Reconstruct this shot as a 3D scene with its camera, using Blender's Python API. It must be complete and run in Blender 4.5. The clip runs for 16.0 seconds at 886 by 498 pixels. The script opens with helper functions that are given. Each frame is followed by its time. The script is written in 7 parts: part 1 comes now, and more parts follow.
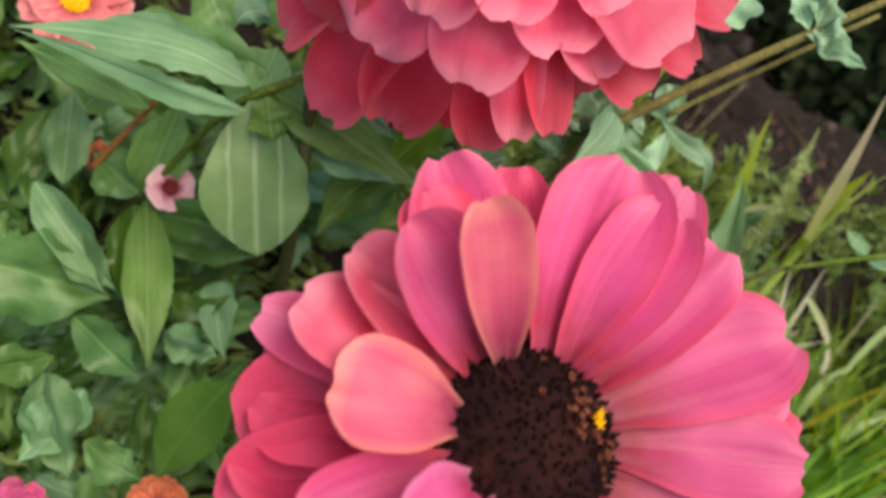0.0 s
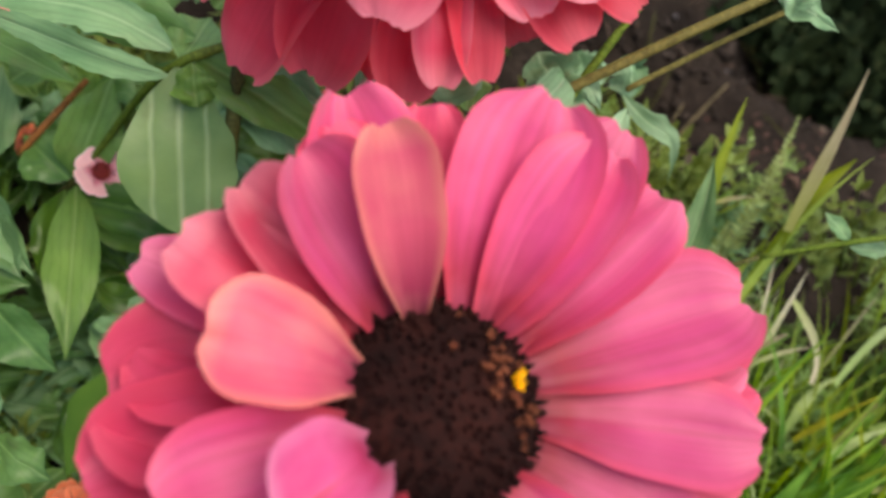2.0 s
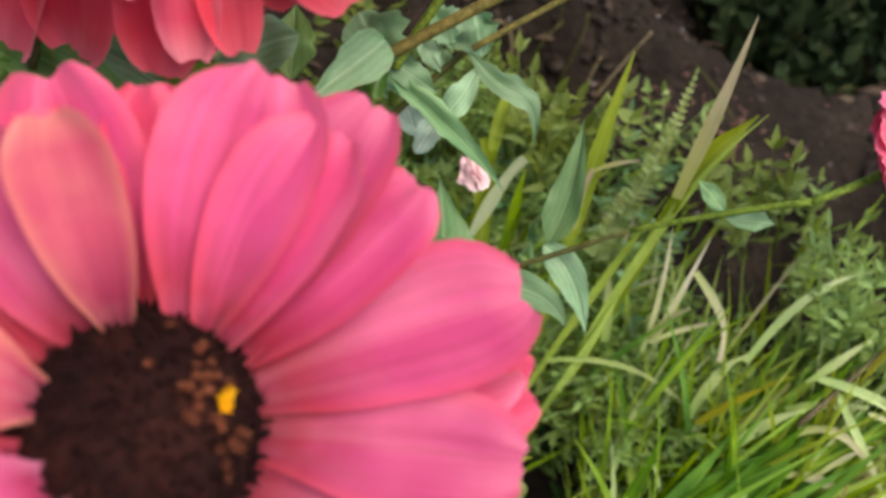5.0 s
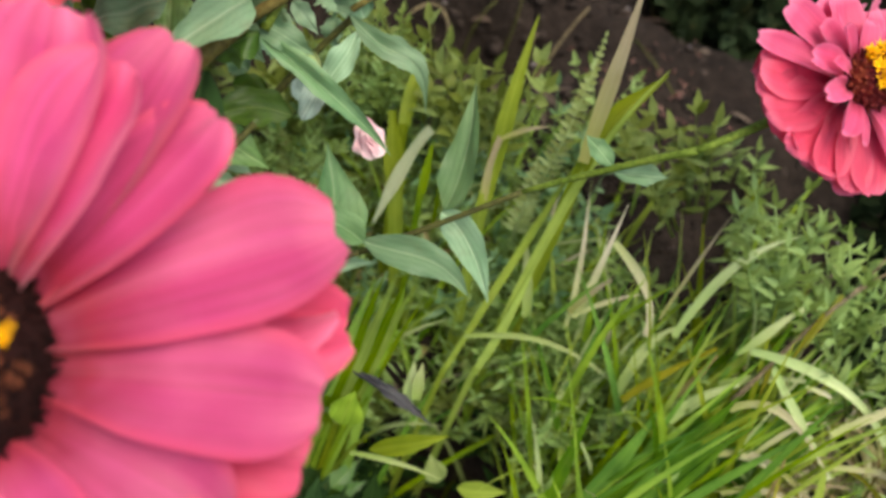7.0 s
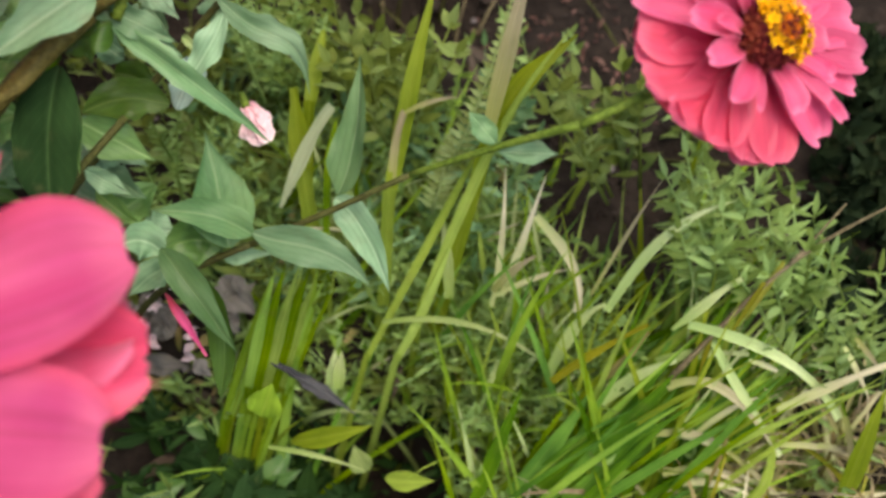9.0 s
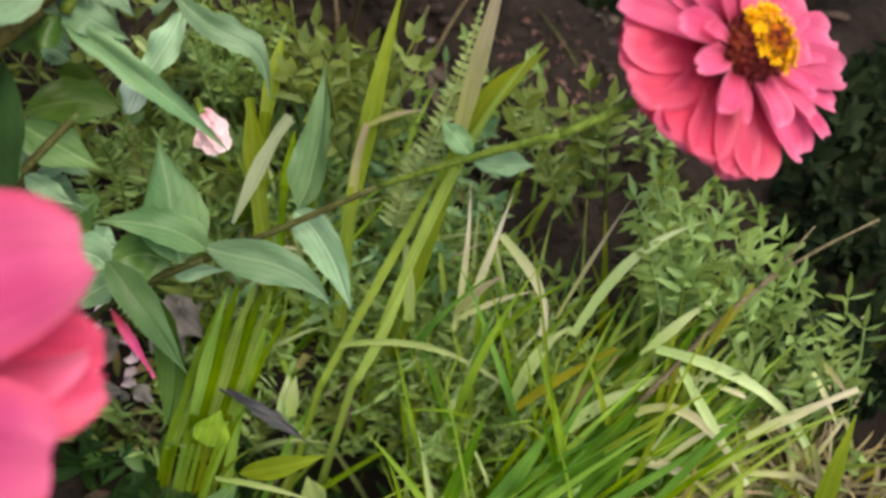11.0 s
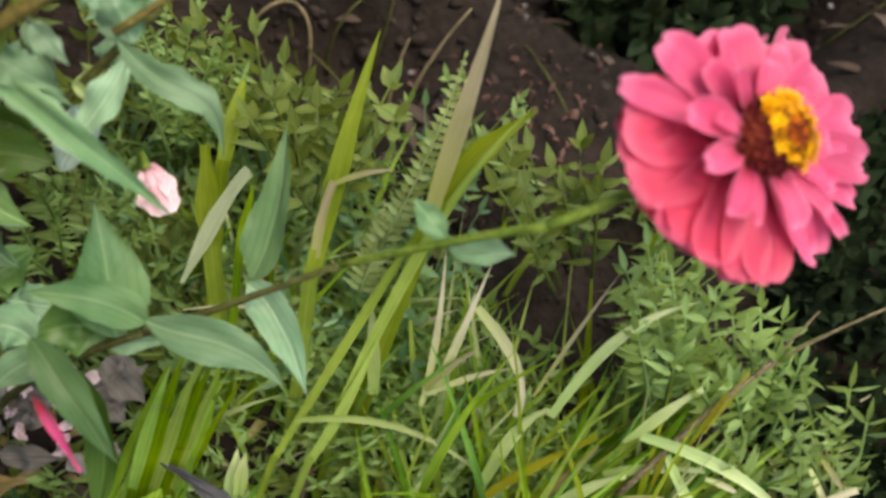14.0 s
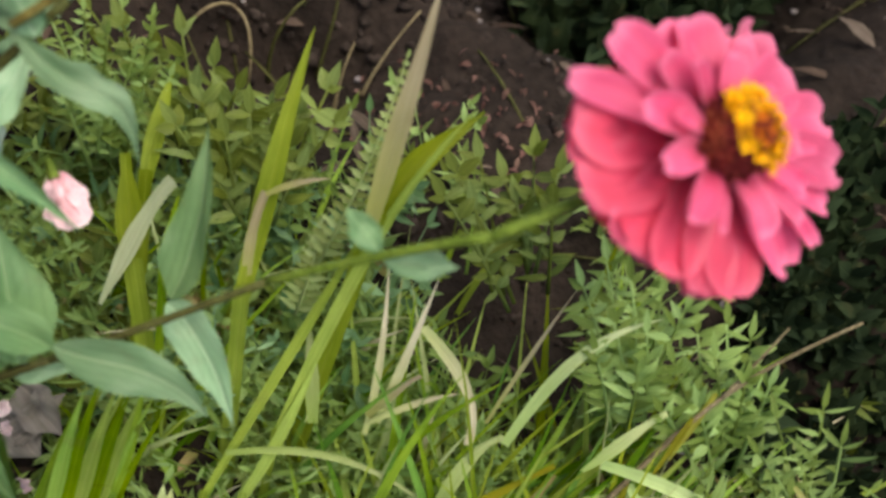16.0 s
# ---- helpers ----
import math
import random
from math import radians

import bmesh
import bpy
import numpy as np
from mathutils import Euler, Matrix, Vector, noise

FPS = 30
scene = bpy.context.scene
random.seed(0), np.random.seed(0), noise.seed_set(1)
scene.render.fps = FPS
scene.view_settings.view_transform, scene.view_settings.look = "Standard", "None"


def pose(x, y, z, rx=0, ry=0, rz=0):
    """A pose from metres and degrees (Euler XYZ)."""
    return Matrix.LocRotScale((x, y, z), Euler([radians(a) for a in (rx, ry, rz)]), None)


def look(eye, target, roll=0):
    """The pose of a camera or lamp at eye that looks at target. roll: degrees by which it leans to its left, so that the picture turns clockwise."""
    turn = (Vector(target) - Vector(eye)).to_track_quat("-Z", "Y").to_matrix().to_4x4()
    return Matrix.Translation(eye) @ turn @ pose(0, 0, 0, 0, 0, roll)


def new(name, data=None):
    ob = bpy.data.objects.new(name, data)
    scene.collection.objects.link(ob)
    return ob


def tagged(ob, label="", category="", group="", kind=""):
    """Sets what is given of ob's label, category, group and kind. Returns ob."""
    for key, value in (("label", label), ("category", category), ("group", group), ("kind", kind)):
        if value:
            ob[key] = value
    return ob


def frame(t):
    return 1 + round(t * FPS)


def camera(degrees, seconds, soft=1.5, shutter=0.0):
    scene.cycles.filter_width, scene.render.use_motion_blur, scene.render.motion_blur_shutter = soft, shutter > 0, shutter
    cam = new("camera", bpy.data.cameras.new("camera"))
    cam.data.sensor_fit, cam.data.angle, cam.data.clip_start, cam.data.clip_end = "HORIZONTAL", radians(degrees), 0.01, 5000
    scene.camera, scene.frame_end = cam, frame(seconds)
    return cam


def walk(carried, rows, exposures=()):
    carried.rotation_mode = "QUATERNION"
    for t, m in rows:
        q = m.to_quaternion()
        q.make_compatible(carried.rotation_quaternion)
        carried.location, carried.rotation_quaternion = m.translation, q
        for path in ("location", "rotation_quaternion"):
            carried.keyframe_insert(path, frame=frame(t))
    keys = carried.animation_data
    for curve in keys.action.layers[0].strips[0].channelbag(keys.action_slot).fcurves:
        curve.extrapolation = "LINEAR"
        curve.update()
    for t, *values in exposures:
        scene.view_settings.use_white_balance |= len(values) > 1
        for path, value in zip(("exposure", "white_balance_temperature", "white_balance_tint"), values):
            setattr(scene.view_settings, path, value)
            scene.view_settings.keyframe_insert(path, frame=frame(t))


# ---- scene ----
cam = camera(48.98, 16.0, soft=3.0, shutter=0.4)
cam.data.dof.use_dof = True
cam.data.dof.focus_distance = 0.222
cam.data.dof.aperture_fstop = 11.0
walk(cam, [
    (0.0, pose(-0.14662, -0.00513, 0.32377, 29.052, -10.962, -1.205)),
    (0.5, pose(-0.14977, -0.02545, 0.30063, 34.191, -11.826, -2.065)),
    (1.0, pose(-0.12901, -0.02172, 0.30145, 33.513, -9.815, -0.163)),
    (1.5, pose(-0.11851, -0.00793, 0.30845, 30.673, -8.703, 0.728)),
    (2.0, pose(-0.12065, -0.01458, 0.29871, 32.926, -9.842, -0.432)),
    (2.5, pose(-0.12069, -0.02276, 0.28741, 35.292, -10.787, -1.024)),
    (3.0, pose(-0.10827, -0.02257, 0.28404, 35.748, -9.912, -0.670)),
    (3.5, pose(-0.09556, -0.00534, 0.29389, 31.992, -8.766, -0.492)),
    (4.0, pose(-0.07896, 0.00198, 0.29674, 30.364, -7.666, -0.062)),
    (4.2, pose(-0.07524, 0.00420, 0.29605, 29.909, -7.397, 0.079)),
    (6.3, pose(-0.04207, 0.00263, 0.28966, 29.387, -4.531, 0.588)),
    (6.5, pose(-0.03685, -0.00180, 0.28875, 30.370, -4.265, 0.422)),
    (7.0, pose(-0.02329, -0.00630, 0.28308, 31.392, -2.609, 0.865)),
    (7.5, pose(-0.01880, -0.00851, 0.27794, 31.608, -2.404, -0.626)),
    (8.0, pose(0.00001, 0.00001, 0.27700, 30.001, 0.000, -0.009)),
    (8.5, pose(0.00856, 0.00380, 0.27692, 29.219, 1.130, -0.132)),
    (9.0, pose(0.01637, 0.01129, 0.27692, 27.665, 2.065, 0.291)),
    (9.2, pose(0.02142, 0.00715, 0.27291, 28.969, 2.931, 0.314)),
    (11.5, pose(0.00522, 0.01676, 0.26531, 30.057, -2.751, -1.438)),
    (12.0, pose(0.00924, 0.02643, 0.26604, 28.825, -2.393, -0.514)),
    (12.5, pose(0.01676, 0.03747, 0.26826, 26.867, -0.978, 0.631)),
    (13.0, pose(0.01632, 0.03294, 0.26179, 28.724, -1.141, 1.298)),
    (13.5, pose(0.00938, 0.03968, 0.25929, 28.230, -2.966, 0.412)),
    (14.0, pose(0.00967, 0.03970, 0.25646, 29.001, -4.197, 0.115)),
    (14.5, pose(0.01483, 0.03423, 0.24866, 31.629, -3.793, 0.222)),
    (15.0, pose(0.01699, 0.04246, 0.24961, 29.727, -3.627, 0.264)),
    (15.5, pose(0.01348, 0.04783, 0.24709, 29.044, -5.694, -0.983)),
    (16.0, pose(0.01608, 0.04661, 0.24222, 30.308, -5.578, -1.168)),
], exposures=[(0.0, 0.86, 7050, 10), (16.0, 0.86, 7050, 10)])

# ---- light: soft bright overcast daylight ----
world = bpy.data.worlds.new("world")
scene.world = world
world.use_nodes = True
wn = world.node_tree.nodes
sky = wn.new("ShaderNodeTexSky")
sky.sky_type = 'NISHITA'
sky.sun_disc = False
sky.sun_elevation = radians(70)
sky.sun_rotation = radians(109)
sky.dust_density = 4.0
world.node_tree.links.new(sky.outputs[0], wn["Background"].inputs[0])
wn["Background"].inputs[1].default_value = 0.15
sun_data = bpy.data.lights.new("sun", 'SUN')
sun_data.energy = 1.5
sun_data.angle = radians(50)
sun_data.color = (1.0, 0.95, 0.86)
sun = new("sun", sun_data)
sun.matrix_world = look((0.34, -0.12, 1.0), (0, 0, 0))


# ---- materials ----
def material(name):
    m = bpy.data.materials.new(name)
    m.use_nodes = True
    return m, m.node_tree.nodes, m.node_tree.links, m.node_tree.nodes["Principled BSDF"]


def add(nodes, kind, **sets):
    n = nodes.new("ShaderNode" + kind)
    for k, v in sets.items():
        if k == "op":
            n.operation = v
        elif k == "blend":
            n.blend_type = v
            n.data_type = 'RGBA'
    return n


def ramp(nodes, stops):
    n = nodes.new("ShaderNodeValToRGB")
    e = n.color_ramp.elements
    while len(e) < len(stops):
        e.new(0.5)
    for k, (at, col) in enumerate(stops):
        e[k].position = at
        e[k].color = (*col, 1)
    return n


def mixed(nodes, links, fac, a, b, blend='MIX'):
    n = nodes.new("ShaderNodeMix")
    n.data_type, n.blend_type = 'RGBA', blend
    for sock, v in ((n.inputs[0], fac), (n.inputs[6], a), (n.inputs[7], b)):
        if hasattr(v, "is_linked"):
            links.new(v, sock)
        elif isinstance(v, tuple):
            sock.default_value = (*v, 1)
        else:
            sock.default_value = v
    return n.outputs[2]


def thin(m, nodes, links, bsdf, colour, share):
    """Lets part of the light through a leaf or petal."""
    tr = nodes.new("ShaderNodeBsdfTranslucent")
    links.new(colour, tr.inputs[0])
    mx = nodes.new("ShaderNodeMixShader")
    mx.inputs[0].default_value = share
    links.new(bsdf.outputs[0], mx.inputs[1])
    links.new(tr.outputs[0], mx.inputs[2])
    links.new(mx.outputs[0], nodes["Material Output"].inputs[0])


def petal_material(name, base, body, tip, edge, streak=0.55, share=0.3, rim=0.22):
    m, nodes, links, bsdf = material(name)
    uv = nodes.new("ShaderNodeUVMap")
    sep = nodes.new("ShaderNodeSeparateXYZ")
    links.new(uv.outputs[0], sep.inputs[0])
    # the deep base is petal colour; the darker foot paints shade between petals
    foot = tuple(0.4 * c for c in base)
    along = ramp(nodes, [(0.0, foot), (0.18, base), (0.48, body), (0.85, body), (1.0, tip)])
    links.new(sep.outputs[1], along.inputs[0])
    # streaks along the petal
    mp = nodes.new("ShaderNodeMapping")
    mp.inputs[3].default_value = (16, 0.9, 1)
    info = nodes.new("ShaderNodeObjectInfo")
    shift = nodes.new("ShaderNodeCombineXYZ")
    mul = add(nodes, "Math", op='MULTIPLY')
    mul.inputs[1].default_value = 37.0
    links.new(info.outputs["Random"], mul.inputs[0])
    links.new(mul.outputs[0], shift.inputs[0])
    links.new(shift.outputs[0], mp.inputs[1])
    links.new(uv.outputs[0], mp.inputs[0])
    nz = nodes.new("ShaderNodeTexNoise")
    nz.inputs["Scale"].default_value = 1.0
    nz.inputs["Detail"].default_value = 3.0
    links.new(mp.outputs[0], nz.inputs[0])
    sr = ramp(nodes, [(0.3, (0.72, 0.5, 0.52)), (0.62, (1, 1, 1))])
    links.new(nz.outputs[0], sr.inputs[0])
    col = mixed(nodes, links, streak, along.outputs[0], sr.outputs[0], 'MULTIPLY')
    # blotches of faded colour
    geo = nodes.new("ShaderNodeTexCoord")
    nb = nodes.new("ShaderNodeTexNoise")
    nb.inputs["Scale"].default_value = 90.0
    links.new(geo.outputs["Object"], nb.inputs[0])
    br = ramp(nodes, [(0.45, (0, 0, 0)), (0.75, (0.35, 0.35, 0.35))])
    links.new(nb.outputs[0], br.inputs[0])
    col = mixed(nodes, links, br.outputs[0], col, tip)
    # pale rim
    off = add(nodes, "Math", op='SUBTRACT')
    off.inputs[1].default_value = 0.5
    links.new(sep.outputs[0], off.inputs[0])
    ab = add(nodes, "Math", op='ABSOLUTE')
    links.new(off.outputs[0], ab.inputs[0])
    er = ramp(nodes, [(0.36, (0, 0, 0)), (0.5, (rim, rim, rim))])
    links.new(ab.outputs[0], er.inputs[0])
    col = mixed(nodes, links, er.outputs[0], col, edge)
    vary = nodes.new("ShaderNodeHueSaturation")
    vr = nodes.new("ShaderNodeMapRange")
    vr.inputs[3].default_value, vr.inputs[4].default_value = 0.8, 1.14
    links.new(info.outputs["Random"], vr.inputs[0])
    links.new(vr.outputs[0], vary.inputs["Value"])
    links.new(col, vary.inputs["Color"])
    links.new(vary.outputs[0], bsdf.inputs["Base Color"])
    bsdf.inputs["Roughness"].default_value = 0.55
    bsdf.inputs["Sheen Weight"].default_value = 0.25
    bump = nodes.new("ShaderNodeBump")
    bump.inputs["Strength"].default_value = 0.25
    bump.inputs["Distance"].default_value = 0.0006
    links.new(nz.outputs[0], bump.inputs["Height"])
    links.new(bump.outputs[0], bsdf.inputs["Normal"])
    thin(m, nodes, links, bsdf, vary.outputs[0], share)
    return m


def leaf_material(name, dark, light, vein, share=0.3, rough=0.36, side_veins=True, blemish=(0.16, 0.13, 0.05), spots=0.25, foot=None):
    m, nodes, links, bsdf = material(name)
    uv = nodes.new("ShaderNodeUVMap")
    sep = nodes.new("ShaderNodeSeparateXYZ")
    links.new(uv.outputs[0], sep.inputs[0])
    co = nodes.new("ShaderNodeTexCoord")
    nz = nodes.new("ShaderNodeTexNoise")
    nz.inputs["Scale"].default_value = 55.0
    nz.inputs["Detail"].default_value = 5.0
    links.new(co.outputs["Object"], nz.inputs[0])
    rp = ramp(nodes, [(0.3, dark), (0.7, light)])
    links.new(nz.outputs[0], rp.inputs[0])
    col = rp.outputs[0]
    # wandering stains
    ns = nodes.new("ShaderNodeTexNoise")
    ns.inputs["Scale"].default_value = 160.0
    ns.inputs["Detail"].default_value = 4.0
    links.new(co.outputs["Object"], ns.inputs[0])
    sr = ramp(nodes, [(0.6, (0, 0, 0)), (0.78, (spots, spots, spots))])
    links.new(ns.outputs[0], sr.inputs[0])
    col = mixed(nodes, links, sr.outputs[0], col, blemish)
    # midrib and the two long veins beside it
    off = add(nodes, "Math", op='SUBTRACT')
    off.inputs[1].default_value = 0.5
    links.new(sep.outputs[0], off.inputs[0])
    ab = add(nodes, "Math", op='ABSOLUTE')
    links.new(off.outputs[0], ab.inputs[0])
    stops = [(0.0, (0.6, 0.6, 0.6)), (0.04, (0, 0, 0))]
    if side_veins:
        stops += [(0.2, (0, 0, 0)), (0.235, (0.05 if side_veins is True else side_veins,) * 3), (0.27, (0, 0, 0))]
    vr = ramp(nodes, stops)
    links.new(ab.outputs[0], vr.inputs[0])
    col = mixed(nodes, links, vr.outputs[0], col, vein)
    if side_veins is True:
        # ribs that branch off the midrib
        up = add(nodes, "Math", op='MULTIPLY')
        up.inputs[1].default_value = 9.0
        links.new(sep.outputs[1], up.inputs[0])
        out = add(nodes, "Math", op='MULTIPLY_ADD')
        out.inputs[1].default_value = -7.0
        links.new(ab.outputs[0], out.inputs[0])
        links.new(up.outputs[0], out.inputs[2])
        pp = add(nodes, "Math", op='PINGPONG')
        pp.inputs[1].default_value = 0.5
        links.new(out.outputs[0], pp.inputs[0])
        rr = ramp(nodes, [(0.0, (0.16, 0.16, 0.16)), (0.09, (0, 0, 0))])
        links.new(pp.outputs[0], rr.inputs[0])
        col = mixed(nodes, links, rr.outputs[0], col, vein)
        # grooves that run the length of the leaf beside the midrib
        wob = add(nodes, "Math", op='MULTIPLY_ADD')
        wob.inputs[1].default_value = 0.16
        links.new(nz.outputs[0], wob.inputs[0])
        links.new(ab.outputs[0], wob.inputs[2])
        gp = add(nodes, "Math", op='PINGPONG')
        gp.inputs[1].default_value = 0.075
        links.new(wob.outputs[0], gp.inputs[0])
        gr = ramp(nodes, [(0.0, (0.74, 0.77, 0.7)), (0.022, (1, 1, 1)), (0.06, (1.06, 1.06, 1.05))])
        links.new(gp.outputs[0], gr.inputs[0])
        col = mixed(nodes, links, 0.6, col, gr.outputs[0], 'MULTIPLY')
    elif not side_veins:
        # fine lines along the blade
        mp = nodes.new("ShaderNodeMapping")
        mp.inputs[3].default_value = (9, 0.8, 1)
        links.new(uv.outputs[0], mp.inputs[0])
        nl = nodes.new("ShaderNodeTexNoise")
        nl.inputs["Scale"].default_value = 1.0
        links.new(mp.outputs[0], nl.inputs[0])
        lr = ramp(nodes, [(0.35, (0.68, 0.72, 0.6)), (0.65, (1.12, 1.12, 1.1))])
        links.new(nl.outputs[0], lr.inputs[0])
        col = mixed(nodes, links, 0.7, col, lr.outputs[0], 'MULTIPLY')
    if foot:
        fr = ramp(nodes, [(0.1, (0.85, 0.85, 0.85)), (0.7, (0, 0, 0))])
        links.new(sep.outputs[1], fr.inputs[0])
        col = mixed(nodes, links, fr.outputs[0], col, foot)
    info = nodes.new("ShaderNodeObjectInfo")
    isl = nodes.new("ShaderNodeNewGeometry")
    both = add(nodes, "Math", op='ADD')
    links.new(info.outputs["Random"], both.inputs[0])
    links.new(isl.outputs["Random Per Island"], both.inputs[1])
    fr = add(nodes, "Math", op='FRACT')
    links.new(both.outputs[0], fr.inputs[0])
    vary = nodes.new("ShaderNodeHueSaturation")
    for out, lo, hi in (("Value", 0.62, 1.4), ("Saturation", 1.08, 0.86), ("Hue", 0.488, 0.508)):
        mr = nodes.new("ShaderNodeMapRange")
        mr.inputs[3].default_value, mr.inputs[4].default_value = lo, hi
        links.new(fr.outputs[0], mr.inputs[0])
        links.new(mr.outputs[0], vary.inputs[out])
    links.new(col, vary.inputs["Color"])
    links.new(vary.outputs[0], bsdf.inputs["Base Color"])
    bsdf.inputs["Roughness"].default_value = rough
    bsdf.inputs["Specular IOR Level"].default_value = 0.08 if rough >= 0.8 else 0.35 if side_veins else 0.14
    bump = nodes.new("ShaderNodeBump")
    bump.inputs["Strength"].default_value = 0.6
    bump.inputs["Distance"].default_value = 0.0014
    hh = add(nodes, "Math", op='SUBTRACT')
    links.new(nz.outputs[0], hh.inputs[0])
    vs = add(nodes, "Math", op='MULTIPLY')
    vs.inputs[1].default_value = 0.4
    links.new(vr.outputs[0], vs.inputs[0])
    links.new(vs.outputs[0], hh.inputs[1])
    links.new(hh.outputs[0], bump.inputs["Height"])
    links.new(bump.outputs[0], bsdf.inputs["Normal"])
    thin(m, nodes, links, bsdf, vary.outputs[0], share)
    return m


def grain_material(name, cols, scale, rough=0.8, bump_size=0.001, fine=8.0):
    m, nodes, links, bsdf = material(name)
    co = nodes.new("ShaderNodeTexCoord")
    a = nodes.new("ShaderNodeTexNoise")
    a.inputs["Scale"].default_value = scale
    a.inputs["Detail"].default_value = 6.0
    a.inputs["Roughness"].default_value = 0.65
    links.new(co.outputs["Object"], a.inputs[0])
    b = nodes.new("ShaderNodeTexNoise")
    b.inputs["Scale"].default_value = scale * fine
    b.inputs["Detail"].default_value = 4.0
    links.new(co.outputs["Object"], b.inputs[0])
    n = len(cols) - 1
    rp = ramp(nodes, [(0.25 + 0.5 * k / n, c) for k, c in enumerate(cols)])
    links.new(a.outputs[0], rp.inputs[0])
    fr = ramp(nodes, [(0.3, (0.55, 0.55, 0.55)), (0.7, (1.25, 1.25, 1.25))])
    links.new(b.outputs[0], fr.inputs[0])
    col = mixed(nodes, links, 0.8, rp.outputs[0], fr.outputs[0], 'MULTIPLY')
    info = nodes.new("ShaderNodeObjectInfo")
    isl = nodes.new("ShaderNodeNewGeometry")
    both = add(nodes, "Math", op='ADD')
    links.new(info.outputs["Random"], both.inputs[0])
    links.new(isl.outputs["Random Per Island"], both.inputs[1])
    frac = add(nodes, "Math", op='FRACT')
    links.new(both.outputs[0], frac.inputs[0])
    mr = nodes.new("ShaderNodeMapRange")
    mr.inputs[3].default_value, mr.inputs[4].default_value = 0.7, 1.3
    links.new(frac.outputs[0], mr.inputs[0])
    vary = nodes.new("ShaderNodeHueSaturation")
    links.new(mr.outputs[0], vary.inputs["Value"])
    links.new(col, vary.inputs["Color"])
    links.new(vary.outputs[0], bsdf.inputs["Base Color"])
    bsdf.inputs["Roughness"].default_value = rough
    bsdf.inputs["Specular IOR Level"].default_value = 0.12
    bump = nodes.new("ShaderNodeBump")
    bump.inputs["Strength"].default_value = 0.6
    bump.inputs["Distance"].default_value = bump_size
    links.new(b.outputs[0], bump.inputs["Height"])
    links.new(bump.outputs[0], bsdf.inputs["Normal"])
    return m


PINK = petal_material("petal_pink", (0.36, 0.010, 0.045), (0.58, 0.052, 0.20), (0.74, 0.125, 0.27), (0.80, 0.075, 0.10), streak=0.65, rim=0.35)
# deeper red under-layer to PINK, with shade between petals put into the colour
ROSE_SHADED = petal_material("petal_rose_shaded", (0.26, 0.006, 0.03), (0.62, 0.032, 0.12), (0.74, 0.08, 0.19), (0.80, 0.10, 0.14))
SALMON = petal_material("petal_salmon", (0.40, 0.02, 0.08), (0.70, 0.09, 0.175), (0.86, 0.27, 0.24), (0.92, 0.42, 0.20), streak=0.4, rim=0.32)
BLOSSOM_PINK = petal_material("petal_light_pink", (0.42, 0.015, 0.1), (0.70, 0.08, 0.28), (0.86, 0.27, 0.50), (0.9, 0.42, 0.58), streak=0.4)
CERISE = petal_material("petal_cerise", (0.5, 0.018, 0.08), (0.71, 0.068, 0.20), (0.84, 0.20, 0.37), (0.90, 0.26, 0.44), streak=0.5)
# redder outer petals with pink rims; part of their shade is in the colour
CRIMSON_SHADED = petal_material("petal_crimson_shaded", (0.50, 0.014, 0.06), (0.74, 0.055, 0.14), (0.85, 0.14, 0.26), (0.90, 0.28, 0.40), streak=0.5, share=0.4)
PALE_PINK = petal_material("petal_pale_pink", (0.6, 0.14, 0.2), (0.86, 0.46, 0.48), (0.92, 0.64, 0.64), (0.93, 0.7, 0.7), streak=0.2)
SCARLET = petal_material("petal_scarlet", (0.55, 0.014, 0.045), (0.80, 0.045, 0.10), (0.88, 0.13, 0.20), (0.90, 0.24, 0.28), streak=0.3, share=0.6)
ORANGE = petal_material("petal_orange", (0.6, 0.06, 0.02), (0.86, 0.2, 0.06), (0.9, 0.3, 0.12), (0.9, 0.4, 0.2))
CORAL = petal_material("petal_coral", (0.6, 0.08, 0.1), (0.84, 0.22, 0.23), (0.9, 0.36, 0.33), (0.9, 0.44, 0.38))
BLOSSOM = petal_material("petal_blossom", (0.5, 0.016, 0.06), (0.76, 0.062, 0.15), (0.90, 0.27, 0.36), (0.92, 0.38, 0.42), streak=0.25, share=0.4)
BLUSH = petal_material("petal_blush", (0.78, 0.40, 0.48), (0.88, 0.61, 0.65), (0.92, 0.76, 0.77), (0.93, 0.82, 0.82), streak=0.1, share=0.4)
YELLOW = grain_material("floret_yellow", [(0.7, 0.28, 0.004), (0.86, 0.42, 0.006), (0.9, 0.52, 0.012)], 300, 0.6, 0.0003)
FLAME = grain_material("floret_orange", [(0.42, 0.07, 0.006), (0.62, 0.16, 0.008), (0.75, 0.25, 0.01)], 300, 0.6, 0.0003)
AMBER = grain_material("floret_amber", [(0.09, 0.022, 0.012), (0.2, 0.065, 0.03)], 300, 0.7, 0.0003)
BROWN = grain_material("disc_brown", [(0.005, 0.0013, 0.001), (0.012, 0.0026, 0.002), (0.030, 0.007, 0.005)], 90, 0.85, 0.0006)
MAROON = grain_material("disc_maroon", [(0.06, 0.008, 0.008), (0.16, 0.02, 0.018), (0.25, 0.06, 0.02)], 200, 0.7, 0.0006)
LEAF = leaf_material("leaf_zinnia", (0.095, 0.21, 0.04), (0.20, 0.37, 0.08), (0.29, 0.44, 0.15), share=0.4)
LEAF_VEINED = leaf_material("leaf_veined", (0.10, 0.20, 0.06), (0.19, 0.31, 0.10), (0.36, 0.47, 0.25), side_veins=0.5, share=0.4)
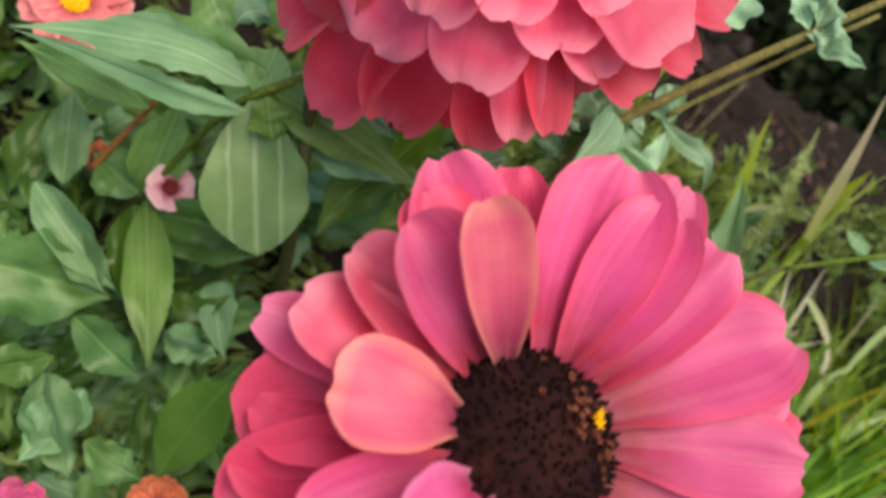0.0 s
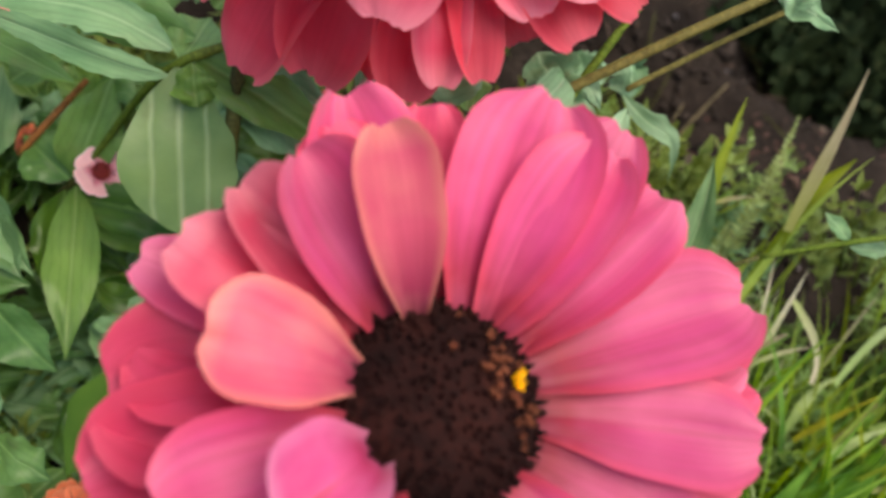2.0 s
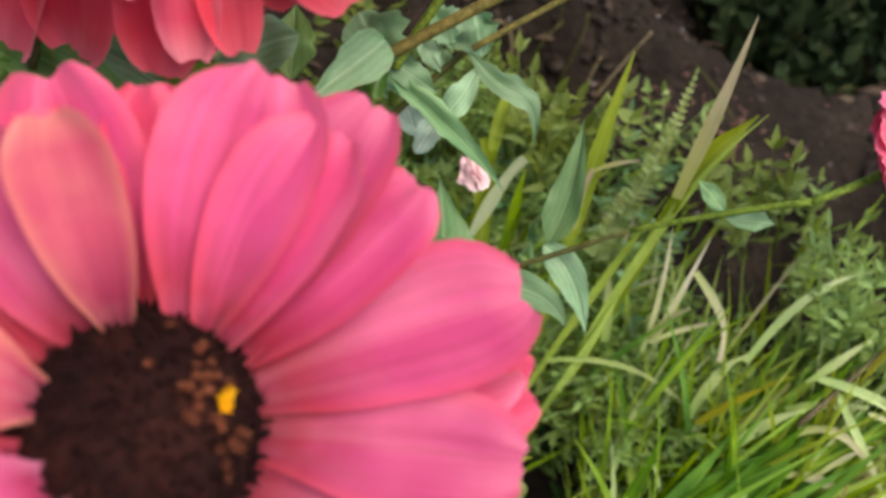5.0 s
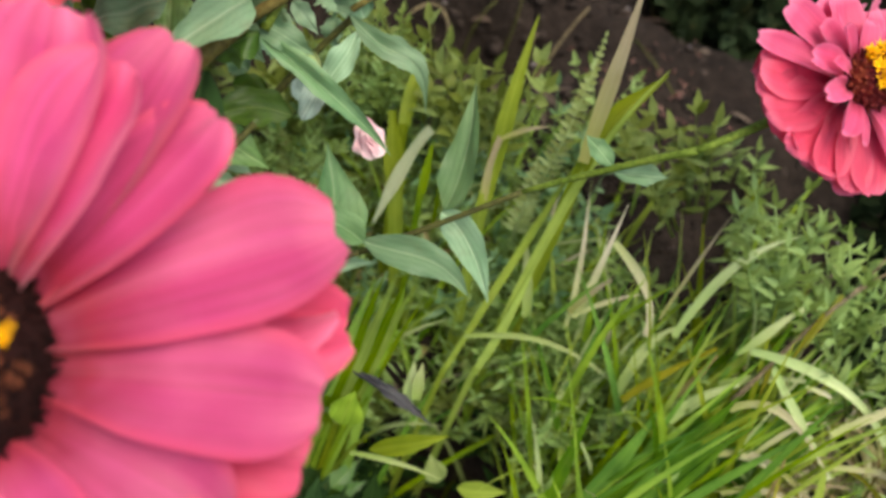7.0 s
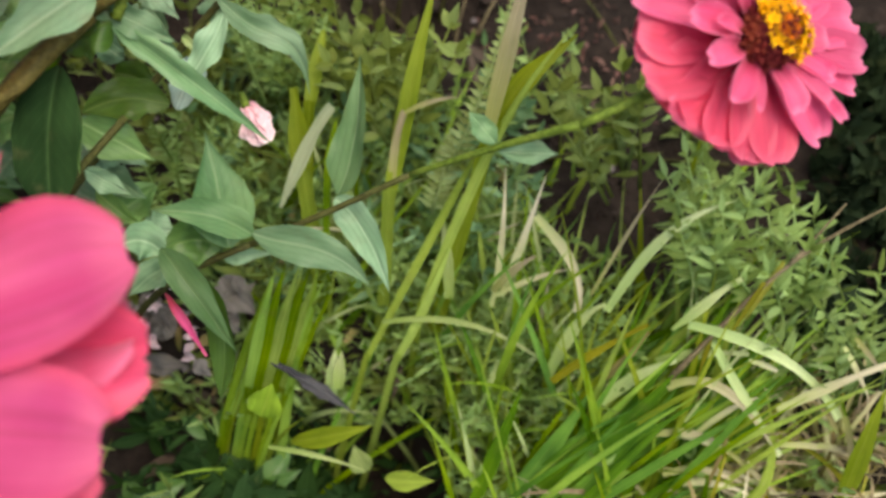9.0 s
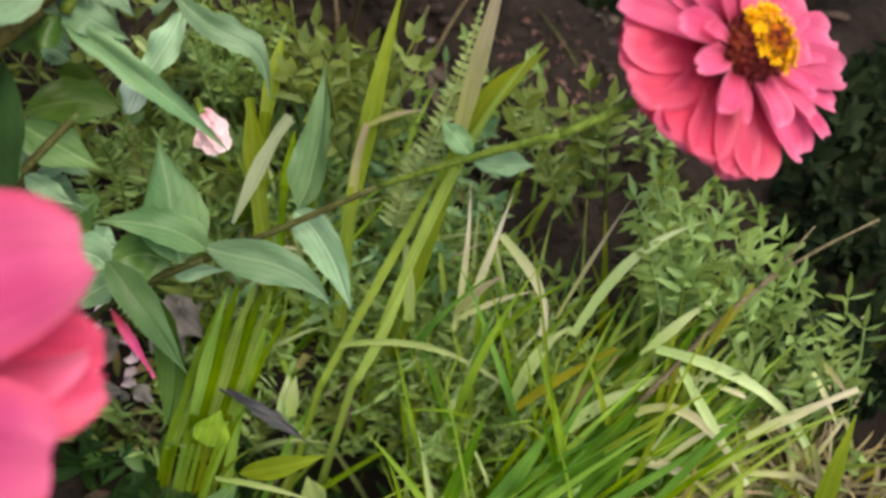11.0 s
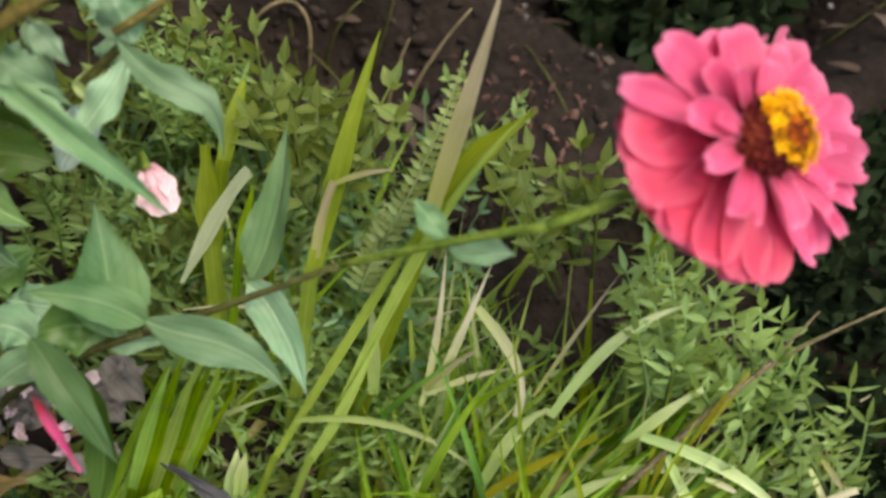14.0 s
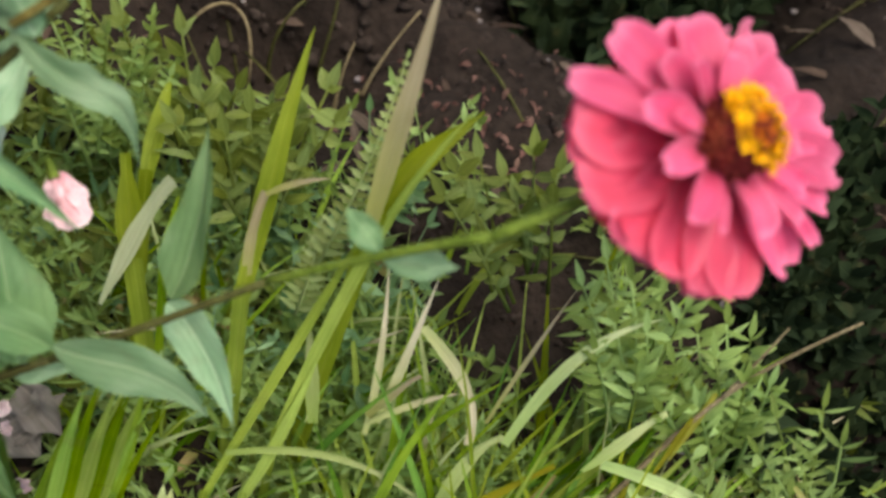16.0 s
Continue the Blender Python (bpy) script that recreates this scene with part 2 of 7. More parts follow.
LEAF_DARK = leaf_material("leaf_deep_green", (0.035, 0.11, 0.014), (0.095, 0.20, 0.03), (0.14, 0.26, 0.055))
LEAF_PALE = leaf_material("leaf_grey_green", (0.13, 0.28, 0.13), (0.28, 0.45, 0.26), (0.38, 0.54, 0.33), rough=0.5)
LEAF_FROST = leaf_material("leaf_frosted", (0.22, 0.34, 0.27), (0.38, 0.5, 0.42), (0.45, 0.56, 0.46), rough=0.5)
# near-black green: the shade on these leaves is put into their colour
LEAF_SHADE = leaf_material("leaf_painted_shade", (0.006, 0.022, 0.004), (0.018, 0.050, 0.009), (0.035, 0.075, 0.018), share=0.1, rough=0.85)
LEAF_LIME = leaf_material("leaf_lime", (0.045, 0.12, 0.006), (0.085, 0.17, 0.013), (0.10, 0.19, 0.025), rough=0.85, side_veins=0.01)
LEAF_BLUE = leaf_material("leaf_blue_green", (0.07, 0.18, 0.06), (0.185, 0.33, 0.135), (0.25, 0.39, 0.19), rough=0.45)
WEED = leaf_material("leaf_weed", (0.15, 0.26, 0.055), (0.32, 0.47, 0.135), (0.37, 0.51, 0.17), side_veins=False, share=0.45)
WEED_DEEP = leaf_material("leaf_weed_deep", (0.10, 0.15, 0.026), (0.26, 0.34, 0.07), (0.30, 0.38, 0.09), side_veins=False, share=0.45)
# darker copy of WEED for the right edge, shade put into its green
WEED_SHADED = leaf_material("leaf_weed_shaded", (0.08, 0.14, 0.03), (0.26, 0.38, 0.10), (0.31, 0.43, 0.13), side_veins=False, share=0.35)
# near-black leaf colour that stands in for deep shade
WEED_DARK = leaf_material("leaf_weed_painted_shade", (0.006, 0.013, 0.005), (0.02, 0.034, 0.013), (0.026, 0.04, 0.016), side_veins=False, rough=0.95, share=0.1)
GREY_LEAF = leaf_material("leaf_grey_dead", (0.13, 0.12, 0.11), (0.25, 0.23, 0.215), (0.3, 0.27, 0.25), side_veins=False, rough=0.8)
GRASS = leaf_material("grass_green", (0.11, 0.23, 0.004), (0.31, 0.48, 0.018), (0.38, 0.52, 0.045), side_veins=False, rough=0.42, share=0.4)
GRASS_OLIVE = leaf_material("grass_olive", (0.16, 0.24, 0.015), (0.34, 0.45, 0.045), (0.41, 0.50, 0.08), side_veins=False, rough=0.45, share=0.4)
OLIVE_DRY = leaf_material("grass_olive_dry", (0.17, 0.18, 0.01), (0.36, 0.36, 0.03), (0.42, 0.42, 0.08), side_veins=False, rough=0.5, share=0.35, blemish=(0.16, 0.08, 0.03), spots=0.7)
GRASS_DEEP = leaf_material("grass_deep_green", (0.035, 0.125, 0.003), (0.135, 0.295, 0.008), (0.19, 0.34, 0.025), side_veins=False, rough=0.42, share=0.4)
FERN = leaf_material("leaf_fern", (0.13, 0.19, 0.05), (0.29, 0.37, 0.12), (0.33, 0.41, 0.15), side_veins=False)
MAUVE_LEAF = leaf_material("petal_withered", (0.40, 0.26, 0.30), (0.76, 0.62, 0.67), (0.80, 0.68, 0.72), side_veins=False, rough=0.8)
STRAW = leaf_material("grass_straw", (0.38, 0.34, 0.21), (0.61, 0.55, 0.385), (0.67, 0.62, 0.46), side_veins=False, rough=0.6, foot=(0.36, 0.42, 0.12))
PALE_BLADE = leaf_material("grass_pale_green", (0.28, 0.37, 0.12), (0.48, 0.55, 0.26), (0.56, 0.61, 0.35), side_veins=False, foot=(0.24, 0.36, 0.08))
SILVER_BLADE = leaf_material("grass_silver_green", (0.42, 0.52, 0.32), (0.62, 0.70, 0.48), (0.68, 0.75, 0.56), side_veins=False)
DEAD = leaf_material("leaf_dead", (0.24, 0.18, 0.07), (0.44, 0.35, 0.17), (0.52, 0.42, 0.23), side_veins=False, rough=0.8, foot=(0.2, 0.22, 0.06))
LITTER = leaf_material("leaf_litter", (0.05, 0.035, 0.028), (0.15, 0.11, 0.085), (0.2, 0.15, 0.12), side_veins=False, rough=0.9)
SLATE_LEAF = leaf_material("leaf_slate_dead", (0.03, 0.03, 0.034), (0.10, 0.10, 0.115), (0.30, 0.30, 0.33), side_veins=False, rough=0.7)
RUST_LITTER = leaf_material("litter_rust", (0.07, 0.035, 0.028), (0.19, 0.10, 0.085), (0.24, 0.14, 0.12), side_veins=False, rough=0.9)
STEM = grain_material("stem_green", [(0.055, 0.095, 0.01), (0.105, 0.16, 0.02), (0.16, 0.21, 0.035)], 120, 0.55, 0.0004)
STEM_OLIVE = grain_material("stem_olive", [(0.08, 0.07, 0.02), (0.15, 0.13, 0.035), (0.19, 0.17, 0.05)], 120, 0.55, 0.0004)
STEM_DARK = grain_material("stem_dark", [(0.04, 0.04, 0.013), (0.07, 0.073, 0.02), (0.09, 0.1, 0.028)], 120, 0.6, 0.0004)
STEM_RUST = grain_material("stem_rust", [(0.16, 0.06, 0.015), (0.26, 0.10, 0.03), (0.33, 0.16, 0.05)], 120, 0.6, 0.0004)
TWIG = grain_material("twig_brown", [(0.10, 0.08, 0.04), (0.19, 0.155, 0.085), (0.27, 0.23, 0.14)], 120, 0.8, 0.0006)
SOIL = grain_material("soil", [(0.010, 0.0076, 0.006), (0.0225, 0.0165, 0.0128), (0.047, 0.035, 0.028)], 22, 0.95, 0.003, fine=14)
CLOD = grain_material("soil_clod", [(0.010, 0.0078, 0.0065), (0.026, 0.0195, 0.0158), (0.065, 0.051, 0.042)], 60, 0.95, 0.001)
STONE = grain_material("stone", [(0.12, 0.1, 0.1), (0.22, 0.2, 0.2), (0.34, 0.31, 0.31)], 80, 0.9, 0.0008)


# ---- building tools ----
V = Vector


def thing(name, place, label, category, group="", kind=""):
    ob = new(name)
    ob.location = place
    ob.empty_display_size = 0.01
    return tagged(ob, label, category, group, kind)


def mesh_of(name, verts, faces, uvs=None, smooth=True):
    me = bpy.data.meshes.new(name)
    me.from_pydata([tuple(v) for v in verts], [], faces)
    if uvs is not None:
        lay = me.uv_layers.new(name="UVMap")
        loops = np.empty(len(me.loops), dtype=np.int32)
        me.loops.foreach_get("vertex_index", loops)
        lay.data.foreach_set("uv", np.asarray(uvs, dtype=np.float32)[loops].ravel())
    if smooth:
        me.polygons.foreach_set("use_smooth", [True] * len(me.polygons))
    me.update()
    return me


def part(name, geo, mat, parent, label=""):
    """Links (verts, faces, uvs), in world metres, as one mesh under its thing or part."""
    verts, faces, uvs = geo
    o = parent.matrix_basis.translation.copy()
    if parent.parent:
        o = o + parent.parent.matrix_basis.translation
    me = mesh_of(name, [V(v) - o for v in verts], faces, uvs)
    me.materials.append(mat)
    ob = new(name, me)
    ob.parent = parent
    return tagged(ob, label)


def lone(name, geo, mat, label, category, kind="", group=""):
    me = mesh_of(name, *geo)
    me.materials.append(mat)
    return tagged(new(name, me), label, category, group, kind)


def joined(geos):
    verts, faces, uvs = [], [], []
    for v, f, u in geos:
        k = len(verts)
        verts += list(v)
        uvs += list(u)
        faces += [tuple(i + k for i in q) for q in f]
    return verts, faces, uvs


def bez(pts, t):
    pts = [V(p) for p in pts]
    while len(pts) > 1:
        pts = [a.lerp(b, t) for a, b in zip(pts, pts[1:])]
    return pts[0]


def grid_faces(nu, nv):
    return [(j * nu + i, j * nu + i + 1, (j + 1) * nu + i + 1, (j + 1) * nu + i) for j in range(nv - 1) for i in range(nu - 1)]


FACING = V((0.0, -0.55, 0.83))


def leaf(pts, width, face=None, fold=0.25, wave=0.05, shape=0.38, nu=7, nv=13, seed=0, blunt=0.0, edge=0.0, lobe=0.16):
    """A leaf along its midrib pts, with its upper side towards face."""
    face = V(face) if face is not None else FACING
    rnd = random.Random(seed * 7 + 3)
    ph = rnd.uniform(0, 6.3)
    verts, uvs = [], []
    for j in range(nv):
        v = j / (nv - 1)
        p = bez(pts, v)
        d = (bez(pts, min(1, v + 0.02)) - bez(pts, max(0, v - 0.02))).normalized()
        side = d.cross(face)
        side = side.normalized() if side.length > 1e-6 else V((1, 0, 0))
        up = side.cross(d).normalized()
        b = 0.8 * (1 - shape) / shape
        w = (v / shape) ** 0.8 * ((1 - v) / (1 - shape)) ** b
        w = max(w, 0.1 if v < 0.12 else 0.012, blunt * (v > 0.6) * (1 - v * 0.4))
        for i in range(nu):
            u = 2 * i / (nu - 1) - 1
            zag = 1 + edge * (1 if (j + i) % 2 else -1) * (abs(u) > 0.9)
            off = side * (u * 0.5 * w * width * zag)
            lift = fold * abs(u) * w * width * 0.5 + wave * width * math.sin(ph + v * 11 + u * 2) * abs(u) * w
            if nu > 3:
                lift += 1.6 * wave * width * w * noise.noise(V((u * 1.4 + ph, v * 3.2, ph * 2)))
                off = off * (1 + lobe * noise.noise(V((v * 7, ph, u * 1.2))))
            verts.append(p + off + up * lift)
            uvs.append((0.5 + 0.5 * u * max(w, 0.25), v))
    return verts, grid_faces(nu, nv), uvs


def blade(pts, width, face=None, fold=0.35, nv=12, tip=0.05, base=0.7, twist=0.0):
    """A grass blade: a folded ribbon that narrows to its tip."""
    face = V(face) if face is not None else FACING
    verts, uvs = [], []
    for j in range(nv):
        v = j / (nv - 1)
        p = bez(pts, v)
        d = (bez(pts, min(1, v + 0.02)) - bez(pts, max(0, v - 0.02))).normalized()
        side = d.cross(face)
        side = side.normalized() if side.length > 1e-6 else V((1, 0, 0))
        up = side.cross(d).normalized()
        if twist:
            q = Matrix.Rotation(twist * v, 3, d)
            side, up = q @ side, q @ up
        w = width * (base + (1 - base) * min(1, v / 0.3)) * max(tip, min(1.0, (1 - v) / 0.55) ** 0.8)
        for u in (-1, 0, 1):
            verts.append(p + side * (u * 0.5 * w) + up * (abs(u) * fold * 0.5 * w))
            uvs.append((0.5 + 0.5 * u, v))
    return verts, grid_faces(3, nv), uvs


def tube(pts, r0, r1, n=8, nv=14, bumps=0.0, seed=0):
    rnd = random.Random(seed)
    verts, uvs = [], []
    for j in range(nv):
        v = j / (nv - 1)
        p = bez(pts, v)
        d = (bez(pts, min(1, v + 0.02)) - bez(pts, max(0, v - 0.02))).normalized()
        a = d.orthogonal().normalized()
        b = d.cross(a)
        r = (r0 + (r1 - r0) * v) * (1 + bumps * rnd.uniform(-1, 1))
        for i in range(n):
            g = 2 * math.pi * i / n
            verts.append(p + a * (r * math.cos(g)) + b * (r * math.sin(g)))
            uvs.append((i / n, v))
    faces = [(j * n + i, j * n + (i + 1) % n, (j + 1) * n + (i + 1) % n, (j + 1) * n + i) for j in range(nv - 1) for i in range(n)]
    faces.append(tuple(range(n - 1, -1, -1)))
    faces.append(tuple((nv - 1) * n + i for i in range(n)))
    return verts, faces, uvs


def frame_of(axis, right=(1, 0, 0)):
    n = V(axis).normalized()
    e1 = (V(right) - n * V(right).dot(n)).normalized()
    return Matrix((e1, n.cross(e1), n)).transposed()


def petal(centre, basis, az, r0, z0, length, width, e0, e1, cup=0.25, ruffle=0.06, notch=0.04, seed=0, side=0.0, nu=9, nv=12, narrow=0.42):
    """A ray petal that starts r0 from the axis at height z0 and bends from slope e0 to e1 (degrees)."""
    rnd = random.Random(seed * 13 + 5)
    ph, ph2 = rnd.uniform(0, 6.3), rnd.uniform(0, 6.3)
    a = radians(az)
    out, tan, up = V((math.cos(a), math.sin(a), 0)), V((-math.sin(a), math.cos(a), 0)), V((0, 0, 1))
    verts, uvs = [], []
    p = out * r0 + up * z0
    prev = 0.0
    for j in range(nv):
        v = 1 - (1 - j / (nv - 1)) ** 1.35
        el = radians(e0 + (e1 - e0) * v ** 1.3)
        step = (v - prev) * length
        prev = v
        d = out * math.cos(el) + up * math.sin(el)
        nrm = up * math.cos(el) - out * math.sin(el)
        p = p + d * step + tan * (side * step)
        w = (narrow + (1 - narrow) * math.sin(min(1, v / 0.62) * math.pi / 2) ** 1.2)
        if v > 0.74:
            w *= math.sqrt(max(0.0, 1 - ((v - 0.74) / 0.285) ** 2.2))
        w *= 1 + 0.09 * noise.noise(V((v * 3.5, seed * 2.3, 5)))
        for i in range(nu):
            u = 2 * i / (nu - 1) - 1
            back = length * (v > 0.85) * (notch * math.exp(-((u - 0.15 * math.sin(ph)) / 0.22) ** 2) + 0.014 * noise.noise(V((u * 2.5, seed * 5.1, 9))))
            lift = cup * width * 0.5 * (u * u - 0.3) * w + ruffle * width * math.sin(ph + u * 3.2 + v * 4) * v + 0.025 * width * math.sin(u * 9 + ph2)
            lift += 0.13 * width * v * noise.noise(V((u * 1.3 + seed * 3.7, v * 2.6, seed * 1.9)))
            q = p + tan * (u * 0.5 * w * width) + nrm * lift - d * back
            verts.append(V(centre) + basis @ q)
            uvs.append((0.5 + 0.5 * u, v))
    return verts, grid_faces(nu, nv), uvs


def dome(centre, basis, radius, height, lumps=0, lump=0.001, z0=0.0, seed=0, spread=1.0):
    """The disc of a flower: a dome covered in small scales."""
    rnd = random.Random(seed)
    verts, faces, uvs = [], [], []
    n, m = 20, 8
    for j in range(m + 1):
        g = math.pi / 2 * j / m
        r, z = radius * math.cos(g), z0 + height * math.sin(g)
        for i in range(n):
            h = 2 * math.pi * i / n
            verts.append(V(centre) + basis @ V((r * math.cos(h), r * math.sin(h), z)))
            uvs.append((i / n, j / m))
    faces += [(j * n + i, j * n + (i + 1) % n, (j + 1) * n + (i + 1) % n, (j + 1) * n + i) for j in range(m) for i in range(n)]
    for k in range(lumps):
        f = (k + 0.5) / lumps
        g, h = math.acos(max(-1, 1 - f * spread + rnd.uniform(-0.03, 0.03) * (k > 20))) if k else 0.01, 2.39996 * k + rnd.uniform(-0.12, 0.12)
        s, c = math.sin(g), math.cos(g)
        nrm = V((s * math.cos(h), s * math.sin(h), c * radius / max(height, 1e-4))).normalized()
        at = V((radius * s * math.cos(h), radius * s * math.sin(h), z0 + height * c))
        lean = (nrm + V((rnd.uniform(-0.4, 0.4), rnd.uniform(-0.4, 0.4), rnd.uniform(0, 0.5)))).normalized()
        t1 = lean.orthogonal().normalized()
        t2 = lean.cross(t1)
        k0 = len(verts)
        ln = lump * rnd.uniform(0.8, 3.2)
        for ring, (rr, hh) in enumerate(((0.8, -0.3), (0.9, 0.35), (0.25, 1.0))):
            for i in range(5):
                q = 2 * math.pi * i / 5
                verts.append(V(centre) + basis @ (at + t1 * (lump * rr * math.cos(q)) + t2 * (lump * rr * math.sin(q)) + lean * (ln * hh)))
                uvs.append((0.5, ring / 2))
        for ring in range(2):
            faces += [(k0 + ring * 5 + i, k0 + ring * 5 + (i + 1) % 5, k0 + ring * 5 + 5 + (i + 1) % 5, k0 + ring * 5 + 5 + i) for i in range(5)]
        faces.append(tuple(k0 + 10 + i for i in range(5)))
    return verts, faces, uvs


def floret(at, axis, size, seed=0):
    """A small tubular floret with five lobes that bend outwards."""
    rnd = random.Random(seed)
    b = frame_of(axis, (1, 0.3, 0.1))
    verts, faces, uvs = [], [], []
    for i in range(10):
        g = 2 * math.pi * i / 10
        verts.append(V(at) + b @ V((0.35 * size * math.cos(g), 0.35 * size * math.sin(g), -1.4 * size)))
        verts.append(V(at) + b @ V((0.42 * size * math.cos(g), 0.42 * size * math.sin(g), 0.1 * size)))
        far = 1.25 if i % 2 == 0 else 0.5
        verts.append(V(at) + b @ V((far * size * math.cos(g), far * size * math.sin(g), size * (0.45 if i % 2 == 0 else 0.2) + rnd.uniform(-0.15, 0.15) * size)))
        uvs += [(0.5, 0), (0.5, 0.5), (0.5, 1)]
    for i in range(10):
        a, c = 3 * i, 3 * ((i + 1) % 10)
        faces += [(a, c, c + 1, a + 1), (a + 1, c + 1, c + 2, a + 2)]
    return verts, faces, uvs


def sprig(base, tip, pairs, length, width, mat_seed=0, bend=0.3, narrow=False, stalk=0.0006):
    """A stalk with pairs of small leaves, as one piece of foliage."""
    rnd = random.Random(mat_seed)
    base, tip = V(base), V(tip)
    mid = base.lerp(tip, 0.55) + V((0, 0, (tip - base).length * bend * 0.3))
    geos = [tube([base, mid, tip], stalk, stalk * 0.5, n=4, nv=5)]
    pts = [base, mid, tip]
    d = (tip - base).normalized()
    for k in range(pairs):
        v = 0.18 + 0.8 * k / max(1, pairs - 1)
        p = bez(pts, v)
        side = d.cross(FACING).normalized()
        for s in (-1, 1):
            if rnd.random() < 0.15:
                continue
            way = (side * s + d * rnd.uniform(0.2, 1.0) + V((rnd.uniform(-.6, .6), rnd.uniform(-.6, .6), rnd.uniform(-.5, .5)))).normalized()
            ln = length * rnd.uniform(0.55, 1.5) * (1 - 0.45 * abs(v - 0.45))
            end = p + way * ln
            face = FACING + V((rnd.uniform(-.5, .5), rnd.uniform(-.5, .5), rnd.uniform(-.2, .5)))
            geos.append(leaf([p, p.lerp(end, 0.5) + face * (rnd.uniform(0.0, 0.35) * ln), end], width * rnd.uniform(0.5, 1.3), face, nu=3, nv=5, seed=rnd.randrange(9999), wave=0.0))
    end = tip + d * length
    geos.append(leaf([tip, tip.lerp(end, 0.5), end], width, nu=3, nv=5, wave=0.0))
    return joined(geos)


def soft(u, w=0.02):
    return w * math.log(1 + math.exp(max(-40, min(40, u / w)))) if u < 20 * w else u


SHADE_PIT = (0.103, 0.263)


def ground_z(x, y):
    """The bed slopes up gently away from the path."""
    z = 0.38 * (soft(y - 0.085) - soft(y - 0.25)) + 0.06 * soft(y - 0.25)
    # first and third pits are added to deepen shade at the back
    z -= 0.07 * math.exp(-((x - SHADE_PIT[0]) / 0.055) ** 2 - ((y - SHADE_PIT[1]) / 0.03) ** 2)
    z -= 0.055 * math.exp(-((x - -0.0165) / 0.026) ** 2 - ((y - 0.0905) / 0.015) ** 2)
    z -= 0.030 * math.exp(-((x - -0.004) / 0.035) ** 2 - ((y - 0.222) / 0.018) ** 2)
    return z - 0.004 + 0.006 * noise.noise(V((x * 14, y * 14, 0))) + 0.003 * noise.noise(V((x * 45, y * 45, 3)))


# ---- ground ----
def ground_sheet():
    # fine rows near the plants, coarse ones out to the horizon
    def steps(lo, hi, fine):
        inner = list(np.arange(lo, hi + 1e-6, fine))
        far = [0.05 * 2.0 ** k for k in range(1, 16)]
        return [lo - f for f in reversed(far)] + inner + [hi + f for f in far]
    xs, ys = steps(-0.42, 0.42, 0.004), steps(-0.1, 0.55, 0.004)
    verts = [(x, y, ground_z(x, y) if abs(x) < 0.5 and abs(y) < 0.7 else 0.38 * 0.165 * min(1, max(0, (y - 0.1) / 0.2))) for y in ys for x in xs]
    for k, (x, y, z) in enumerate(verts):
        if abs(x) < 0.5 and abs(y) < 0.6:
            r = noise.noise(V((x * 110, y * 110, 1))) * 0.0026 + abs(noise.noise(V((x * 60, y * 60, 7)))) * 0.0055 + noise.noise(V((x * 30, y * 30, 4))) * 0.003
            verts[k] = (x, y, z + r)
    return verts, grid_faces(len(xs), len(ys)), [(x, y) for x, y, _ in verts]


lone("ground", ground_sheet(), SOIL, "dark brown moist garden soil with crumbs and litter", "ground", "structure")

# ---- helpers for plants ----
def leaf_on(plant, mat, base, tip, width, arch=0.12, face=None, name="leaf", **more):
    b, e = V(base), V(tip)
    f = V(face) if face is not None else FACING
    mid = b.lerp(e, 0.5) + f.normalized() * ((e - b).length * arch)
    seed = int(abs(b.x * 7919 + b.y * 104729 + e.z * 1299709)) % 997
    more.setdefault("wave", 0.08)
    more.setdefault("nu", 9)
    more.setdefault("nv", 19)
    return part(name, leaf([b, b.lerp(mid, 0.9), mid.lerp(e, 0.35), e], width, f, seed=seed, **more), mat, plant)


def leaf_along(plant, mat, pts, width, face=None, name="leaf", **more):
    seed = int(abs(pts[0][0] * 7919 + pts[-1][1] * 104729)) % 997
    more.setdefault("nu", 9)
    more.setdefault("nv", 21)
    return part(name, leaf([V(p) for p in pts], width, face, seed=seed, **more), mat, plant)


def rooted(x, y):
    return (x, y, ground_z(x, y))


def blade_on(tuft, mat, pts, width, **more):
    part("blade", blade(pts, width, **more), mat, tuft)
    # a green blade goes on down to its root
    start, way = V(pts[0]), (V(pts[0]) - V(pts[1])).normalized()
    high = start.z - ground_z(start.x, start.y)
    if mat in (GRASS, GRASS_OLIVE, GRASS_DEEP) and high > 0.018:
        way = (way + V((0, 0, -0.5))).normalized()
        root = start + way * (high / max(0.35, -way.z))
        root.z = ground_z(root.x, root.y) - 0.002
        part("sheath", blade([root, root.lerp(start, 0.55) + V((0, 0, 0.002)), start + (start - root) * 0.04], width * 0.85, tip=0.85, base=0.5, nv=6), mat, tuft)


def head(plant, centre, axis, radius, height, mat, lumps, lump, label, z0=0.0):
    b = frame_of(axis)
    disc = part("flower_head", dome(centre, b, radius, height, lumps, lump, z0=z0), mat, plant, label)
    return disc, b



# ---- large pink zinnia close to the path ----
big_at = (-0.0939, 0.0537, 0.1454)
BIG = 0.95
big = thing("zinnia_plant", rooted(big_at[0], big_at[1] + 0.01), "large pink zinnia in full bloom with a dark brown disc", "flower", "zinnias in the bed")
part("stem", tube([rooted(big_at[0], big_at[1] + 0.01), (big_at[0] + 0.004, big_at[1] + 0.012, big_at[2] * 0.6), V(big_at) - V((0, 0, 0.006))], 0.003, 0.0026), STEM, big)
big_head, bb = head(big, V(big_at) + V((-0.0017, 0, 0)), (0.0, -0.1, 1.0), 0.0201 * BIG, 0.0115 * BIG, BROWN, 620, 0.00062, "dark brown domed disc of a fading bloom", z0=-0.001)
count = [0]


